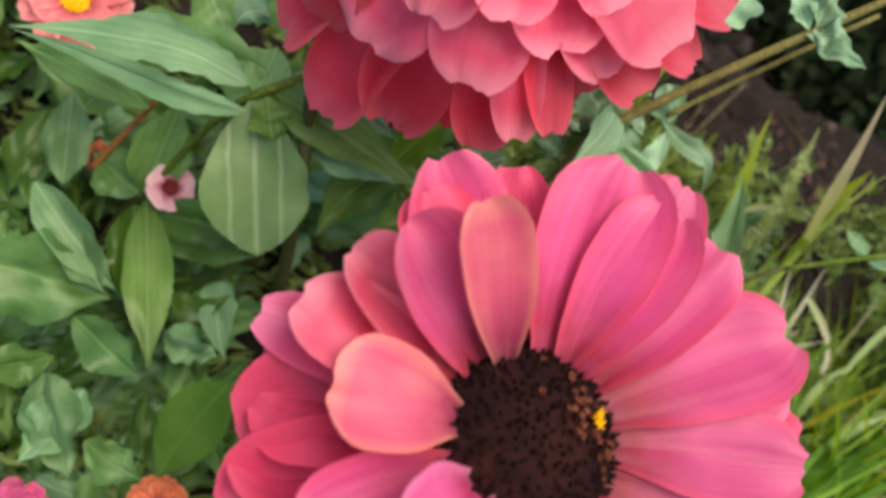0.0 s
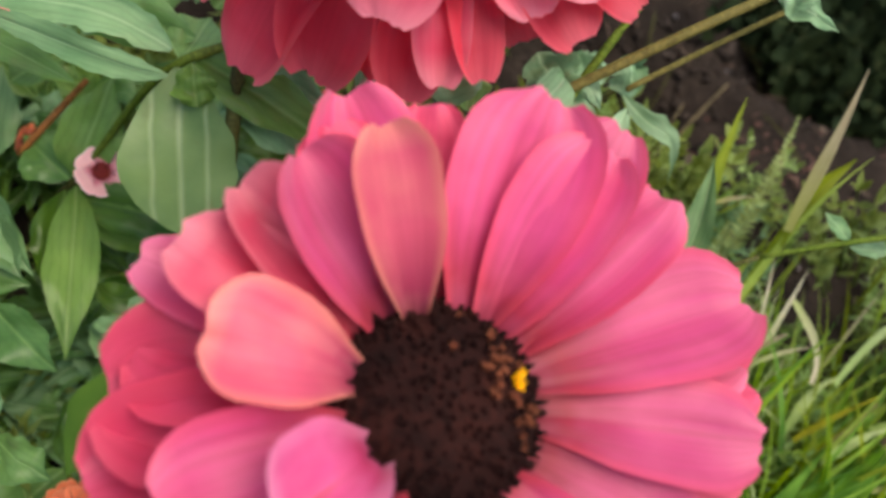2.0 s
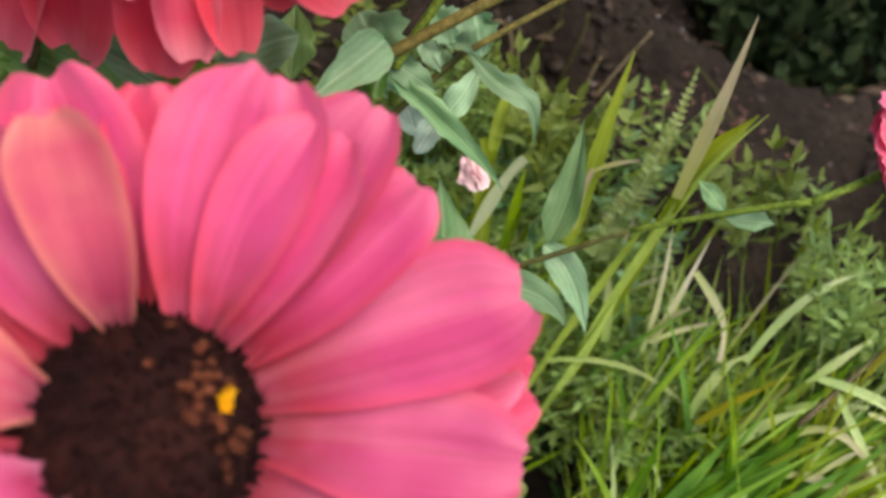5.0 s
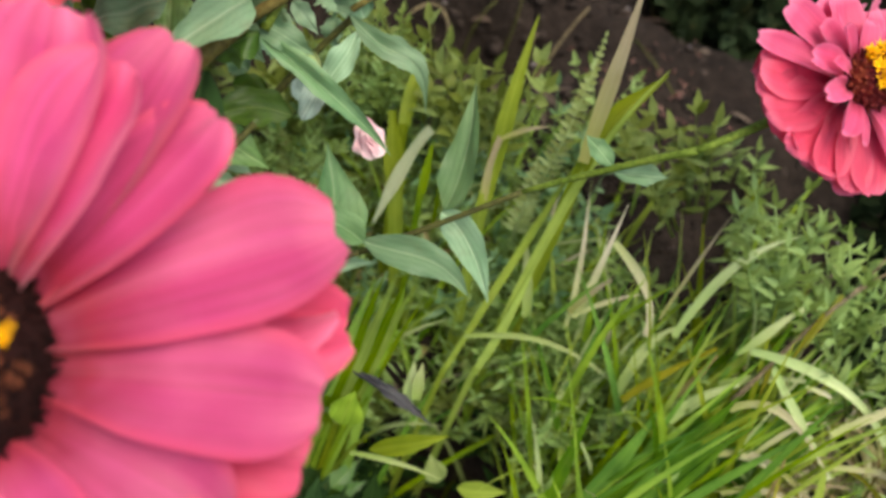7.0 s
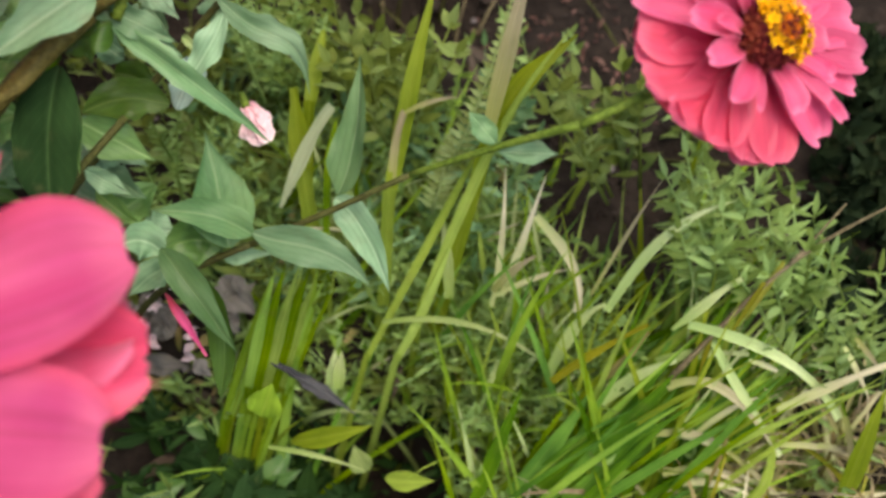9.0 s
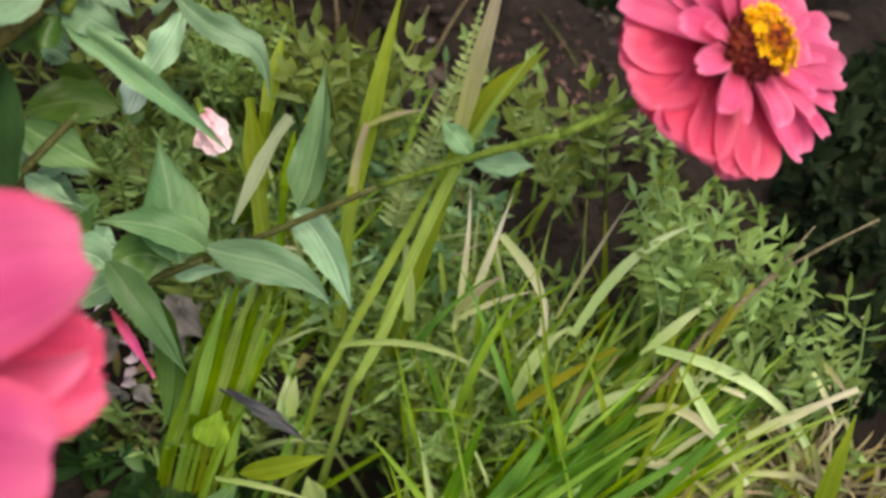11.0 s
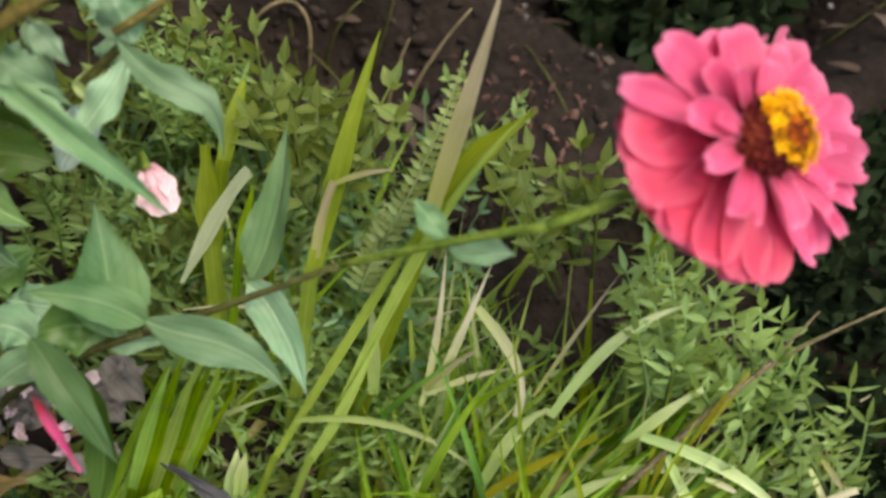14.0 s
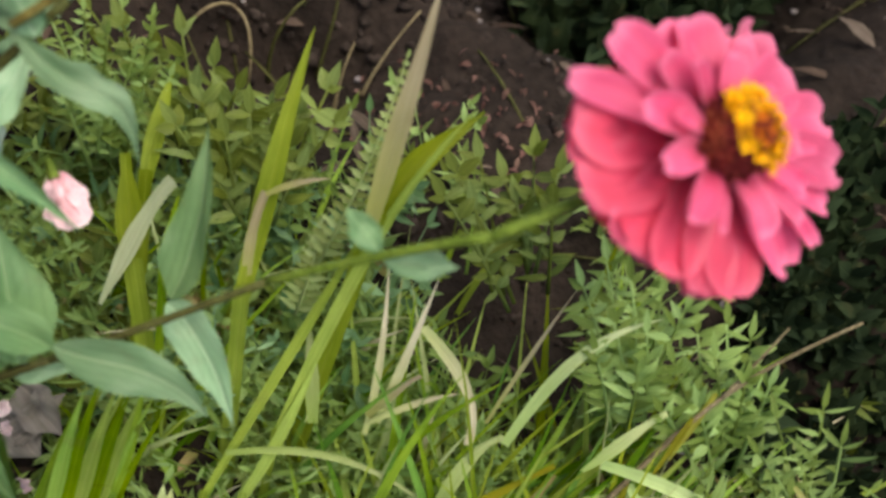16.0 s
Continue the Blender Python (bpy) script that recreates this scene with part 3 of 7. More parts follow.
def big_petal(az, r0, z0, ln, wd, e0, e1, cup, mat, ruffle=0.08, notch=0.02, narrow=0.3, label=""):
    count[0] += 1
    part("petal", petal(big_at, bb, az, r0 * BIG, z0 * BIG, ln * BIG, wd * BIG, e0, e1, cup, seed=count[0], ruffle=ruffle, notch=notch, narrow=narrow), mat, big_head, label)


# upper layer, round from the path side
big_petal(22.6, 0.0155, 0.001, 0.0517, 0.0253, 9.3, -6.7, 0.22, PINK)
big_petal(9.6, 0.0155, -0.004, 0.0498, 0.0210, 7.0, -9.0, 0.2, ROSE_SHADED)
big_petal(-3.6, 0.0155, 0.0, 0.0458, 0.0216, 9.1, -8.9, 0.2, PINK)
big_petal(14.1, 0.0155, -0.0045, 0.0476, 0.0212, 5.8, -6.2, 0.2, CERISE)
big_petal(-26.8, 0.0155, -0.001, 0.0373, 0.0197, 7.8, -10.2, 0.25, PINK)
big_petal(-12.6, 0.0155, -0.005, 0.0444, 0.0197, 7.0, -9.0, 0.2, ROSE_SHADED)
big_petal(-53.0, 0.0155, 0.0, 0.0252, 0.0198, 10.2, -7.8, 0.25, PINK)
big_petal(-38.1, 0.0155, -0.005, 0.0328, 0.0196, 7.0, -9.0, 0.2, ROSE_SHADED)
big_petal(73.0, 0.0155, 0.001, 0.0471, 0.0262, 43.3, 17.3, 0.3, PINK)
big_petal(95.2, 0.0155, -0.004, 0.0444, 0.0160, 33.0, 21.0, 0.5, ROSE_SHADED, notch=0.01)
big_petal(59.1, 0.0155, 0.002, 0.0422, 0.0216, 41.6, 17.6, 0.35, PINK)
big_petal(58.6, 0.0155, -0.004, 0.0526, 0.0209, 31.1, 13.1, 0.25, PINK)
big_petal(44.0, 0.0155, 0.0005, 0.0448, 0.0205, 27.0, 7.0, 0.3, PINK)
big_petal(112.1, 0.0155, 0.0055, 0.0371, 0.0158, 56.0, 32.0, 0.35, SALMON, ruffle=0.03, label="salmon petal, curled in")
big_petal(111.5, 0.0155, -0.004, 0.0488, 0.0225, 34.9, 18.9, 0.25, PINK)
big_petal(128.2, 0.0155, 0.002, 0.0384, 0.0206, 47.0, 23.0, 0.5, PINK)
big_petal(117.4, 0.0155, -0.003, 0.0425, 0.0196, 35.5, 17.5, 0.25, ROSE_SHADED)
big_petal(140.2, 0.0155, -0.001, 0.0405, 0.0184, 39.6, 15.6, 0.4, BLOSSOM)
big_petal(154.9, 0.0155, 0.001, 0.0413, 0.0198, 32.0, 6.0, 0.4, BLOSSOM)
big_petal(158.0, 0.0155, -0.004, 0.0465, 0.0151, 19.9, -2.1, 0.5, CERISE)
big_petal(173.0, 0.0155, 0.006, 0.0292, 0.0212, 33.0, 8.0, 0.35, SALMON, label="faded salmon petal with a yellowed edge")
big_petal(168.7, 0.0155, -0.004, 0.0417, 0.0327, 12.4, -9.6, 0.3, ROSE_SHADED)
big_petal(-179.0, 0.0155, -0.005, 0.0445, 0.0340, 12.6, -9.4, 0.3, ROSE_SHADED)
big_petal(-163.0, 0.0155, -0.004, 0.0480, 0.0300, 11.8, -12.2, 0.35, ROSE_SHADED)
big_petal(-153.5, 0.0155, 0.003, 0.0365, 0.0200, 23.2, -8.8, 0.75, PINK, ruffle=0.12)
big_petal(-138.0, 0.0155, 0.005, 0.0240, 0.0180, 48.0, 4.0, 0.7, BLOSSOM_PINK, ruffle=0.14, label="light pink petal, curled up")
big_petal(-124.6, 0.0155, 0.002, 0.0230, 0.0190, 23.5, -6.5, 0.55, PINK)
big_petal(-150.4, 0.0155, -0.005, 0.0348, 0.0218, 12.2, -11.8, 0.35, ROSE_SHADED)
big_petal(-133.2, 0.0155, -0.004, 0.0300, 0.0214, 12.4, -11.6, 0.3, ROSE_SHADED)
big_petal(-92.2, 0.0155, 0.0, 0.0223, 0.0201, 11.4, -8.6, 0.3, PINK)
big_petal(-107.0, 0.0155, -0.004, 0.0216, 0.0206, 8.7, -11.3, 0.3, ROSE_SHADED)
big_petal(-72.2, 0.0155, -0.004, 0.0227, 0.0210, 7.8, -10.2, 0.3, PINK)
for k, (fx, fy) in enumerate(((0.0122, 0.0030), (0.0130, 0.0040), (0.0126, 0.0019))):
    part("floret", floret(V(big_at) + bb @ (V((fx, fy, 0.0086)) * BIG), bb @ V((0.4, -0.3, 1)), 0.0011, k), YELLOW, big_head, "open yellow floret")
for k in range(34):
    rq = random.Random(k)
    az, rr = rq.gauss(0.35, 0.5), rq.uniform(0.007, 0.0165)
    part("floret", floret(V(big_at) + bb @ (V((rr * math.cos(az), rr * math.sin(az), 0.0115 * math.sqrt(1 - (rr / 0.0185) ** 2))) * BIG), bb @ V((0.5 * math.cos(az), 0.5 * math.sin(az), 1)), 0.0009, k), AMBER, big_head, "faded amber floret")


# ---- double zinnia behind it, its outer petals drooping ----
dbl_at = (-0.1010, 0.1640, 0.1850)
dbl = thing("zinnia_plant", rooted(dbl_at[0] - 0.01, dbl_at[1] + 0.01), "double coral-pink zinnia with drooping outer petals", "flower", "zinnias in the bed")
part("stem", tube([rooted(dbl_at[0] - 0.01, dbl_at[1] + 0.01), (dbl_at[0] - 0.004, dbl_at[1] + 0.012, dbl_at[2] * 0.6), V(dbl_at) - V((0, 0, 0.006))], 0.003, 0.0026), STEM, dbl)
dbl_head, db = head(dbl, dbl_at, (0.0, -0.12, 1.0), 0.0101, 0.0084, MAROON, 120, 0.0010, "dark red domed disc")
rq = random.Random(21)
for k, (az, r0, z0, ln, wd, e0, e1, mat) in enumerate((
    (-136.9, 0.005, -0.005, 0.0640, 0.0218, -18, -74, SCARLET),
    (-159.6, 0.008, -0.005, 0.0570, 0.0205, -12, -74, SCARLET),
    (-117.0, 0.008, -0.004, 0.0550, 0.0210, -12, -83, SCARLET),
    (-97.3, 0.005, -0.006, 0.0490, 0.0152, -14, -65, SCARLET),
    (-90.8, 0.008, -0.006, 0.0490, 0.0163, -14, -56, SCARLET),
    (-83.2, 0.005, -0.003, 0.0500, 0.0126, -10, -47, BLOSSOM),
    (-73.0, 0.008, -0.005, 0.0460, 0.0120, -10, -44, SCARLET),
    (-99.8, 0.005, 0.002, 0.0440, 0.0220, 8, -53, BLOSSOM),
    (-73.8, 0.008, 0.002, 0.0340, 0.0235, 14, -47, BLOSSOM),
    (-133.3, 0.005, 0.001, 0.0460, 0.0281, 10, -68, BLOSSOM),
    (-59.0, 0.005, -0.001, 0.0420, 0.0178, 0, -35, BLOSSOM),
    (-47.9, 0.008, -0.004, 0.0460, 0.0207, -8, -35, SCARLET),
    (-40.9, 0.005, 0.000, 0.0460, 0.0282, 6, -26, BLOSSOM),
    (-33.0, 0.008, -0.004, 0.0490, 0.0170, -8, -23, SCARLET),
    (-17.8, 0.008, -0.004, 0.0510, 0.0205, -6, -17, SCARLET),
    (-153.3, 0.008, 0.000, 0.0500, 0.0234, 6, -80, SCARLET),
    (-108.2, 0.005, -0.006, 0.0490, 0.0184, -14, -83, SCARLET),
    (-54.1, 0.008, -0.006, 0.0400, 0.0182, -12, -53, SCARLET),
    (-93.5, 0.008, 0.005, 0.0320, 0.0181, 30, -44, BLOSSOM),
    (-116.3, 0.005, 0.005, 0.0400, 0.0183, 34, -62, BLOSSOM),
    (-56.6, 0.005, 0.004, 0.0350, 0.0190, 30, -41, BLOSSOM),
)):
    part("petal", petal(dbl_at, db, az, r0, z0, ln, wd, e0, e1, 0.2, seed=40 + k, ruffle=0.04, notch=0.01, narrow=0.6), mat, dbl_head)
# upper petals on the far side of the head
for ring, (many, ln, wd, e0, e1, z0) in enumerate(((9, 0.040, 0.018, -4, -40, -0.003), (8, 0.032, 0.016, 14, -20, 0.002), (7, 0.022, 0.012, 40, 5, 0.005))):
    for k in range(many):
        az = 15 + 150 / (many - 1) * k + rq.uniform(-6, 6)
        part("petal", petal(dbl_at, db, az, 0.009, z0, ln * rq.uniform(0.9, 1.1), wd, e0, e1, 0.45, seed=80 + ring * 20 + k), rq.choice((SCARLET, BLOSSOM)), dbl_head)


# ---- single pink zinnia on a long leaning stem ----
lean_at = (0.0712, 0.1342, 0.1278)
lean = thing("zinnia_plant", rooted(-0.0950, 0.1058), "bright pink zinnia with yellow florets on a long leaning stem", "flower", "zinnias in the bed")
lean_axis = (0.4000, -0.3634, 0.8294)
lean_head, lb = head(lean, lean_at, lean_axis, 0.0060, 0.0075, MAROON, 150, 0.0006, "dark red disc ringed with yellow florets", z0=0.001)
part("stem", tube([V(lean_at) - V(lean_axis) * 0.003, V(lean_at) - V(lean_axis) * 0.012, (0.0548, 0.1265, 0.1244), (0.0371, 0.1216, 0.1183)], 0.0015, 0.0009, nv=16), STEM, lean)
part("stem", tube([(0.0371, 0.1216, 0.1183), (0.0210, 0.1240, 0.1081), (0.0020, 0.1249, 0.0956)], 0.0009, 0.0007, nv=12), STEM, lean)
part("stem", tube([(0.0020, 0.1249, 0.0956), (-0.0176, 0.1222, 0.0839), (-0.0364, 0.1179, 0.0771)], 0.0007, 0.0008, nv=12), STEM_DARK, lean)
part("stem", tube([(-0.0364, 0.1179, 0.0771), (-0.0580, 0.1132, 0.0700), (-0.0709, 0.1122, 0.0593), rooted(-0.0950, 0.1058)], 0.0008, 0.0012, nv=12), STEM_DARK, lean)
count = [100]


def lean_petal(az, r0, z0, ln, wd, e0, e1, cup, mat, ruffle=0.05, notch=0.018, narrow=0.42):
    count[0] += 1
    part("petal", petal(lean_at, lb, az, r0, z0, ln, wd, e0, e1, cup, seed=count[0], ruffle=ruffle, notch=notch, narrow=narrow), mat, lean_head)



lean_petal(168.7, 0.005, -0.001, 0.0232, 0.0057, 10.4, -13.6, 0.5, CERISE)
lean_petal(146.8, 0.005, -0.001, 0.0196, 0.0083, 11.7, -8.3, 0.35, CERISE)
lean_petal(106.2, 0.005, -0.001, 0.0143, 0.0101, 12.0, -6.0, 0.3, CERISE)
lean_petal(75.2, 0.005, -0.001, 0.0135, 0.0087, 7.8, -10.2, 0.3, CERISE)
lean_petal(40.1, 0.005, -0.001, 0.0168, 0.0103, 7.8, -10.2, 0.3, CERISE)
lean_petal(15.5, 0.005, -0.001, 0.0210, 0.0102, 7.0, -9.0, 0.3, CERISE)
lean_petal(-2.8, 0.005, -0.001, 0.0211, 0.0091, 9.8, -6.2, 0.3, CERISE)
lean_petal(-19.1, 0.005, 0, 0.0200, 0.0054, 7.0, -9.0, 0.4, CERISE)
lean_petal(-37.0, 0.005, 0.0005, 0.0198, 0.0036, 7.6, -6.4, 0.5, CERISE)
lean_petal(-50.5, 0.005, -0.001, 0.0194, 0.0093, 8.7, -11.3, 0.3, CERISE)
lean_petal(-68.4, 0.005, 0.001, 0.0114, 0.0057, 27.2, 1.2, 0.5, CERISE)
lean_petal(-77.5, 0.005, -0.002, 0.0193, 0.0117, 9.6, -12.4, 0.10, CRIMSON_SHADED)
lean_petal(-94.2, 0.005, -0.0025, 0.0186, 0.0115, 11.2, -10.8, 0.10, CRIMSON_SHADED)
lean_petal(-103.5, 0.005, -0.0025, 0.0176, 0.0170, 7.9, -14.1, 0.10, CRIMSON_SHADED, notch=0.015, ruffle=0.03)
lean_petal(-126.1, 0.005, -0.002, 0.0174, 0.0172, 6.1, -15.9, 0.10, CRIMSON_SHADED, notch=0.015, ruffle=0.03)
lean_petal(-146.0, 0.005, -0.0025, 0.0189, 0.0174, 8.0, -14.0, 0.10, CRIMSON_SHADED, notch=0.015, ruffle=0.03)
lean_petal(-164.9, 0.005, -0.002, 0.0209, 0.0162, 6.7, -15.3, 0.10, CRIMSON_SHADED, notch=0.015, ruffle=0.03)
lean_petal(177.3, 0.005, -0.002, 0.0208, 0.0140, 9.6, -12.4, 0.10, CRIMSON_SHADED, notch=0.015, ruffle=0.03)
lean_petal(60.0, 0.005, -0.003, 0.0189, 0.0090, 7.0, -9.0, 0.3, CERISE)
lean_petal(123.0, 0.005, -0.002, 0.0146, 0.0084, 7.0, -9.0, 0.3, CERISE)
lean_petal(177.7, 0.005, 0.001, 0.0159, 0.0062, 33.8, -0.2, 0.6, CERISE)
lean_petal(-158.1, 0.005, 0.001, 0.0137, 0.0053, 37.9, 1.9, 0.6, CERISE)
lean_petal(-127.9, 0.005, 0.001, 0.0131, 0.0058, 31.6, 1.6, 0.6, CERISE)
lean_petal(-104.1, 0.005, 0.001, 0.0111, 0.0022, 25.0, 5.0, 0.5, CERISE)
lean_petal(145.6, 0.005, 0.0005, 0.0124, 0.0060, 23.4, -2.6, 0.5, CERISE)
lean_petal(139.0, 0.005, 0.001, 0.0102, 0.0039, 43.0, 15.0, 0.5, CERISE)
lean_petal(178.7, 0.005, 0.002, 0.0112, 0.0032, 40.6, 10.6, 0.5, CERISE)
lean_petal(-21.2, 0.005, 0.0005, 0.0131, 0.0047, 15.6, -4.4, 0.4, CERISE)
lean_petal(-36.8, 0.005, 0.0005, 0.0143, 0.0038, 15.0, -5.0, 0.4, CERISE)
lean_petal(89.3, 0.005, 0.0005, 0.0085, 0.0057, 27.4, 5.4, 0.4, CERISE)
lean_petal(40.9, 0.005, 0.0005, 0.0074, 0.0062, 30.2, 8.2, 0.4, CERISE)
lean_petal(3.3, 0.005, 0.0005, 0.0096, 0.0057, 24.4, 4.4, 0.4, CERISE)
lean_petal(-111.7, 0.005, -0.0035, 0.0167, 0.0178, 4.3, -13.7, 0.10, CRIMSON_SHADED, notch=0.012, ruffle=0.03)
lean_petal(-134.0, 0.005, -0.0035, 0.0171, 0.0176, 4.3, -13.7, 0.10, CRIMSON_SHADED, notch=0.012, ruffle=0.03)
lean_petal(-155.0, 0.005, -0.0035, 0.0188, 0.0172, 4.7, -13.3, 0.10, CRIMSON_SHADED, notch=0.012, ruffle=0.03)
lean_petal(-174.8, 0.005, -0.0035, 0.0194, 0.0172, 4.8, -13.2, 0.10, CRIMSON_SHADED, notch=0.012, ruffle=0.03)
lean_petal(-81.0, 0.005, -0.0035, 0.0187, 0.0184, 4.6, -13.4, 0.10, CRIMSON_SHADED, notch=0.012, ruffle=0.03)
rq = random.Random(8)
for k in range(66):
    az = 2.4 * k
    rr = (0.0062 if k % 2 else 0.0053) if k % 3 else 0.0036
    if not -1.0 < (az + math.pi) % (2 * math.pi) - math.pi < 2.6 and k % 3:
        continue
    at = V(lean_at) + lb @ V((rr * math.cos(az), rr * math.sin(az), 0.0070 if k % 3 else 0.0082))
    part("floret", floret(at, lb @ V((0.6 * math.cos(az), 0.6 * math.sin(az), 1)), 0.00115 + 0.0003 * rq.random(), k), YELLOW, lean_head)
for k in range(12):
    az, rr = 2.4 * k + 0.5, 0.0010 + 0.0001 * k
    at = V(lean_at) + lb @ V((rr * math.cos(az), rr * math.sin(az), 0.0088))
    part("floret", floret(at, lb @ V((0.4 * math.cos(az), 0.4 * math.sin(az), 1)), 0.0009, 90 + k), FLAME, lean_head, "orange floret just opening")

leaf_along(lean, LEAF_BLUE, [(-0.0412, 0.1165, 0.0784), (-0.0429, 0.1274, 0.0870), (-0.0447, 0.1367, 0.0966)], 0.0150, face=(0.4, -0.5, 0.6), fold=0.35, wave=0.06, lobe=0.1, shape=0.32)
leaf_along(lean, LEAF_BLUE, [(-0.0356, 0.1188, 0.0804), (-0.0417, 0.1199, 0.0907), (-0.0564, 0.1198, 0.0901)], 0.0082, face=(0.1, -0.3, 0.9), fold=0.6, wave=0.06, lobe=0.12)
leaf_along(lean, LEAF_PALE, [(-0.0356, 0.1192, 0.0806), (-0.0249, 0.1138, 0.0815), (-0.0160, 0.1164, 0.0824), (-0.0090, 0.1103, 0.0698)], 0.0088, face=(0.1, -0.5, 0.85), fold=0.3, wave=0.08, lobe=0.1, shape=0.42)
leaf_along(lean, LEAF_PALE, [(-0.0166, 0.1271, 0.0821), (-0.0086, 0.1210, 0.0839), (-0.0041, 0.1082, 0.0704)], 0.0085, face=(-0.2, -0.5, 0.8), fold=0.4, wave=0.07, lobe=0.1)
leaf_along(lean, LEAF_BLUE, [(-0.0157, 0.1274, 0.0833), (-0.0100, 0.1343, 0.0890), (-0.0093, 0.1521, 0.1033)], 0.0092, face=(-0.5, -0.6, 0.5), fold=0.5, wave=0.06, lobe=0.12)
leaf_along(lean, LEAF_BLUE, [(-0.0540, 0.1118, 0.0871), (-0.0456, 0.1016, 0.0890), (-0.0384, 0.0930, 0.0712)], 0.0071, face=(0.4, -0.4, 0.8), fold=0.5, wave=0.07, lobe=0.12)
leaf_along(lean, LEAF_DARK, [(-0.0493, 0.1104, 0.0800), (-0.0382, 0.1019, 0.0754), (-0.0439, 0.0857, 0.0612)], 0.0078, face=(-0.3, -0.7, 0.5), fold=0.3, wave=0.06, lobe=0.12, shape=0.5)
leaf_along(lean, LEAF_DARK, [(-0.0439, 0.1179, 0.0752), (-0.0496, 0.1214, 0.0787), (-0.0583, 0.1149, 0.0785)], 0.0118, fold=0.2, wave=0.08, lobe=0.12)
leaf_along(lean, LEAF_PALE, [(-0.0555, 0.1134, 0.0814), (-0.0593, 0.1177, 0.0857), (-0.0654, 0.1135, 0.0842)], 0.0094, fold=0.3, wave=0.10, lobe=0.15)
leaf_along(lean, LEAF_PALE, [(-0.0547, 0.1119, 0.0780), (-0.0585, 0.1099, 0.0794), (-0.0639, 0.1053, 0.0759)], 0.0071, fold=0.3, wave=0.10, lobe=0.15)
leaf_along(lean, LEAF_PALE, [(-0.0442, 0.1172, 0.0702), (-0.0419, 0.1190, 0.0704), (-0.0321, 0.1200, 0.0685)], 0.0042, fold=0.3, wave=0.10)
leaf_on(lean, LEAF_PALE, (0.0214, 0.1227, 0.1074), (0.0336, 0.1222, 0.1071), 0.0056, 0.05, face=(0, -0.3, 0.9), wave=0.13, lobe=0.14)
leaf_on(lean, LEAF_BLUE, (0.0209, 0.1240, 0.1081), (0.0151, 0.1316, 0.1096), 0.0049, 0.1, wave=0.13, lobe=0.14)

# ---- zinnia stems with wavy pale leaves ----
wavy = thing("zinnia_plant", rooted(-0.1230, 0.1502), "zinnia stems with wavy grey-green leaves and no bloom", "plant", "zinnias in the bed")

part("stem", tube([(-0.0625, 0.1460, 0.1256), (-0.0374, 0.1555, 0.1386), (-0.0135, 0.1639, 0.1510), (0.0140, 0.1747, 0.1606)], 0.00141, 0.00120), STEM_OLIVE, wavy)
part("stem", tube([(-0.0625, 0.1462, 0.1253), (-0.0754, 0.1289, 0.1255), (-0.0867, 0.1136, 0.1224), (-0.1204, 0.0902, 0.0973), (-0.1713, 0.0819, 0.0345)], 0.00222, 0.00272), STEM_OLIVE, wavy)
part("stem", tube([(-0.0580, 0.1470, 0.1229), (-0.0519, 0.1549, 0.1303), (-0.0431, 0.1650, 0.1405)], 0.00130, 0.00104), STEM, wavy)
part("stem", tube([(-0.0395, 0.1579, 0.1190), (-0.0269, 0.1637, 0.1253), (-0.0098, 0.1696, 0.1345), (0.0135, 0.1775, 0.1477)], 0.00080, 0.00073), STEM_OLIVE, wavy)
part("stem", tube([(-0.0780, 0.1363, 0.0805), (-0.0637, 0.1492, 0.0908), (-0.0501, 0.1603, 0.1016), (-0.0338, 0.1689, 0.1138)], 0.00102, 0.00088), STEM_DARK, wavy)
part("stem", tube([(-0.1244, 0.1140, 0.0313), (-0.0959, 0.1290, 0.0617), (-0.0780, 0.1363, 0.0805)], 0.00126, 0.00111), STEM_DARK, wavy)
part("stem", tube([(-0.0769, 0.1206, 0.0948), (-0.0678, 0.1292, 0.0996), (-0.0618, 0.1381, 0.1004)], 0.0010, 0.0009, n=6, nv=8), STEM_DARK, wavy)
leaf_on(wavy, LEAF_PALE, (-0.0589, 0.1469, 0.1228), (-0.0664, 0.1566, 0.1298), 0.0147, 0.08, shape=0.5, wave=0.22, lobe=0.45)
leaf_along(wavy, LEAF_PALE, [(-0.0647, 0.1600, 0.1102), (-0.0576, 0.1560, 0.1094), (-0.0512, 0.1556, 0.0994)], 0.0073, fold=0.45, wave=0.22, lobe=0.45, edge=0.12)
leaf_along(wavy, LEAF_PALE, [(-0.0592, 0.1665, 0.1112), (-0.0558, 0.1623, 0.1095), (-0.0543, 0.1593, 0.1021)], 0.0045, fold=0.45, wave=0.22, lobe=0.45, edge=0.12)
leaf_along(wavy, LEAF_PALE, [(-0.0654, 0.1555, 0.0991), (-0.0689, 0.1577, 0.1024), (-0.0742, 0.1564, 0.1044)], 0.0067, fold=0.45, wave=0.22, lobe=0.45, edge=0.12)
leaf_along(wavy, LEAF_PALE, [(-0.0488, 0.1785, 0.1098), (-0.0450, 0.1748, 0.1084), (-0.0419, 0.1723, 0.1006)], 0.0090, fold=0.45, wave=0.22, lobe=0.45, edge=0.12)
leaf_along(wavy, LEAF_PALE, [(-0.0374, 0.1804, 0.1045), (-0.0408, 0.1770, 0.1053), (-0.0463, 0.1726, 0.1011)], 0.0062, fold=0.45, wave=0.22, lobe=0.45, edge=0.12)
leaf_along(wavy, PALE_BLADE, [(-0.0505, 0.1574, 0.1043), (-0.0483, 0.1563, 0.1052), (-0.0470, 0.1541, 0.1006)], 0.0021, fold=0.5)
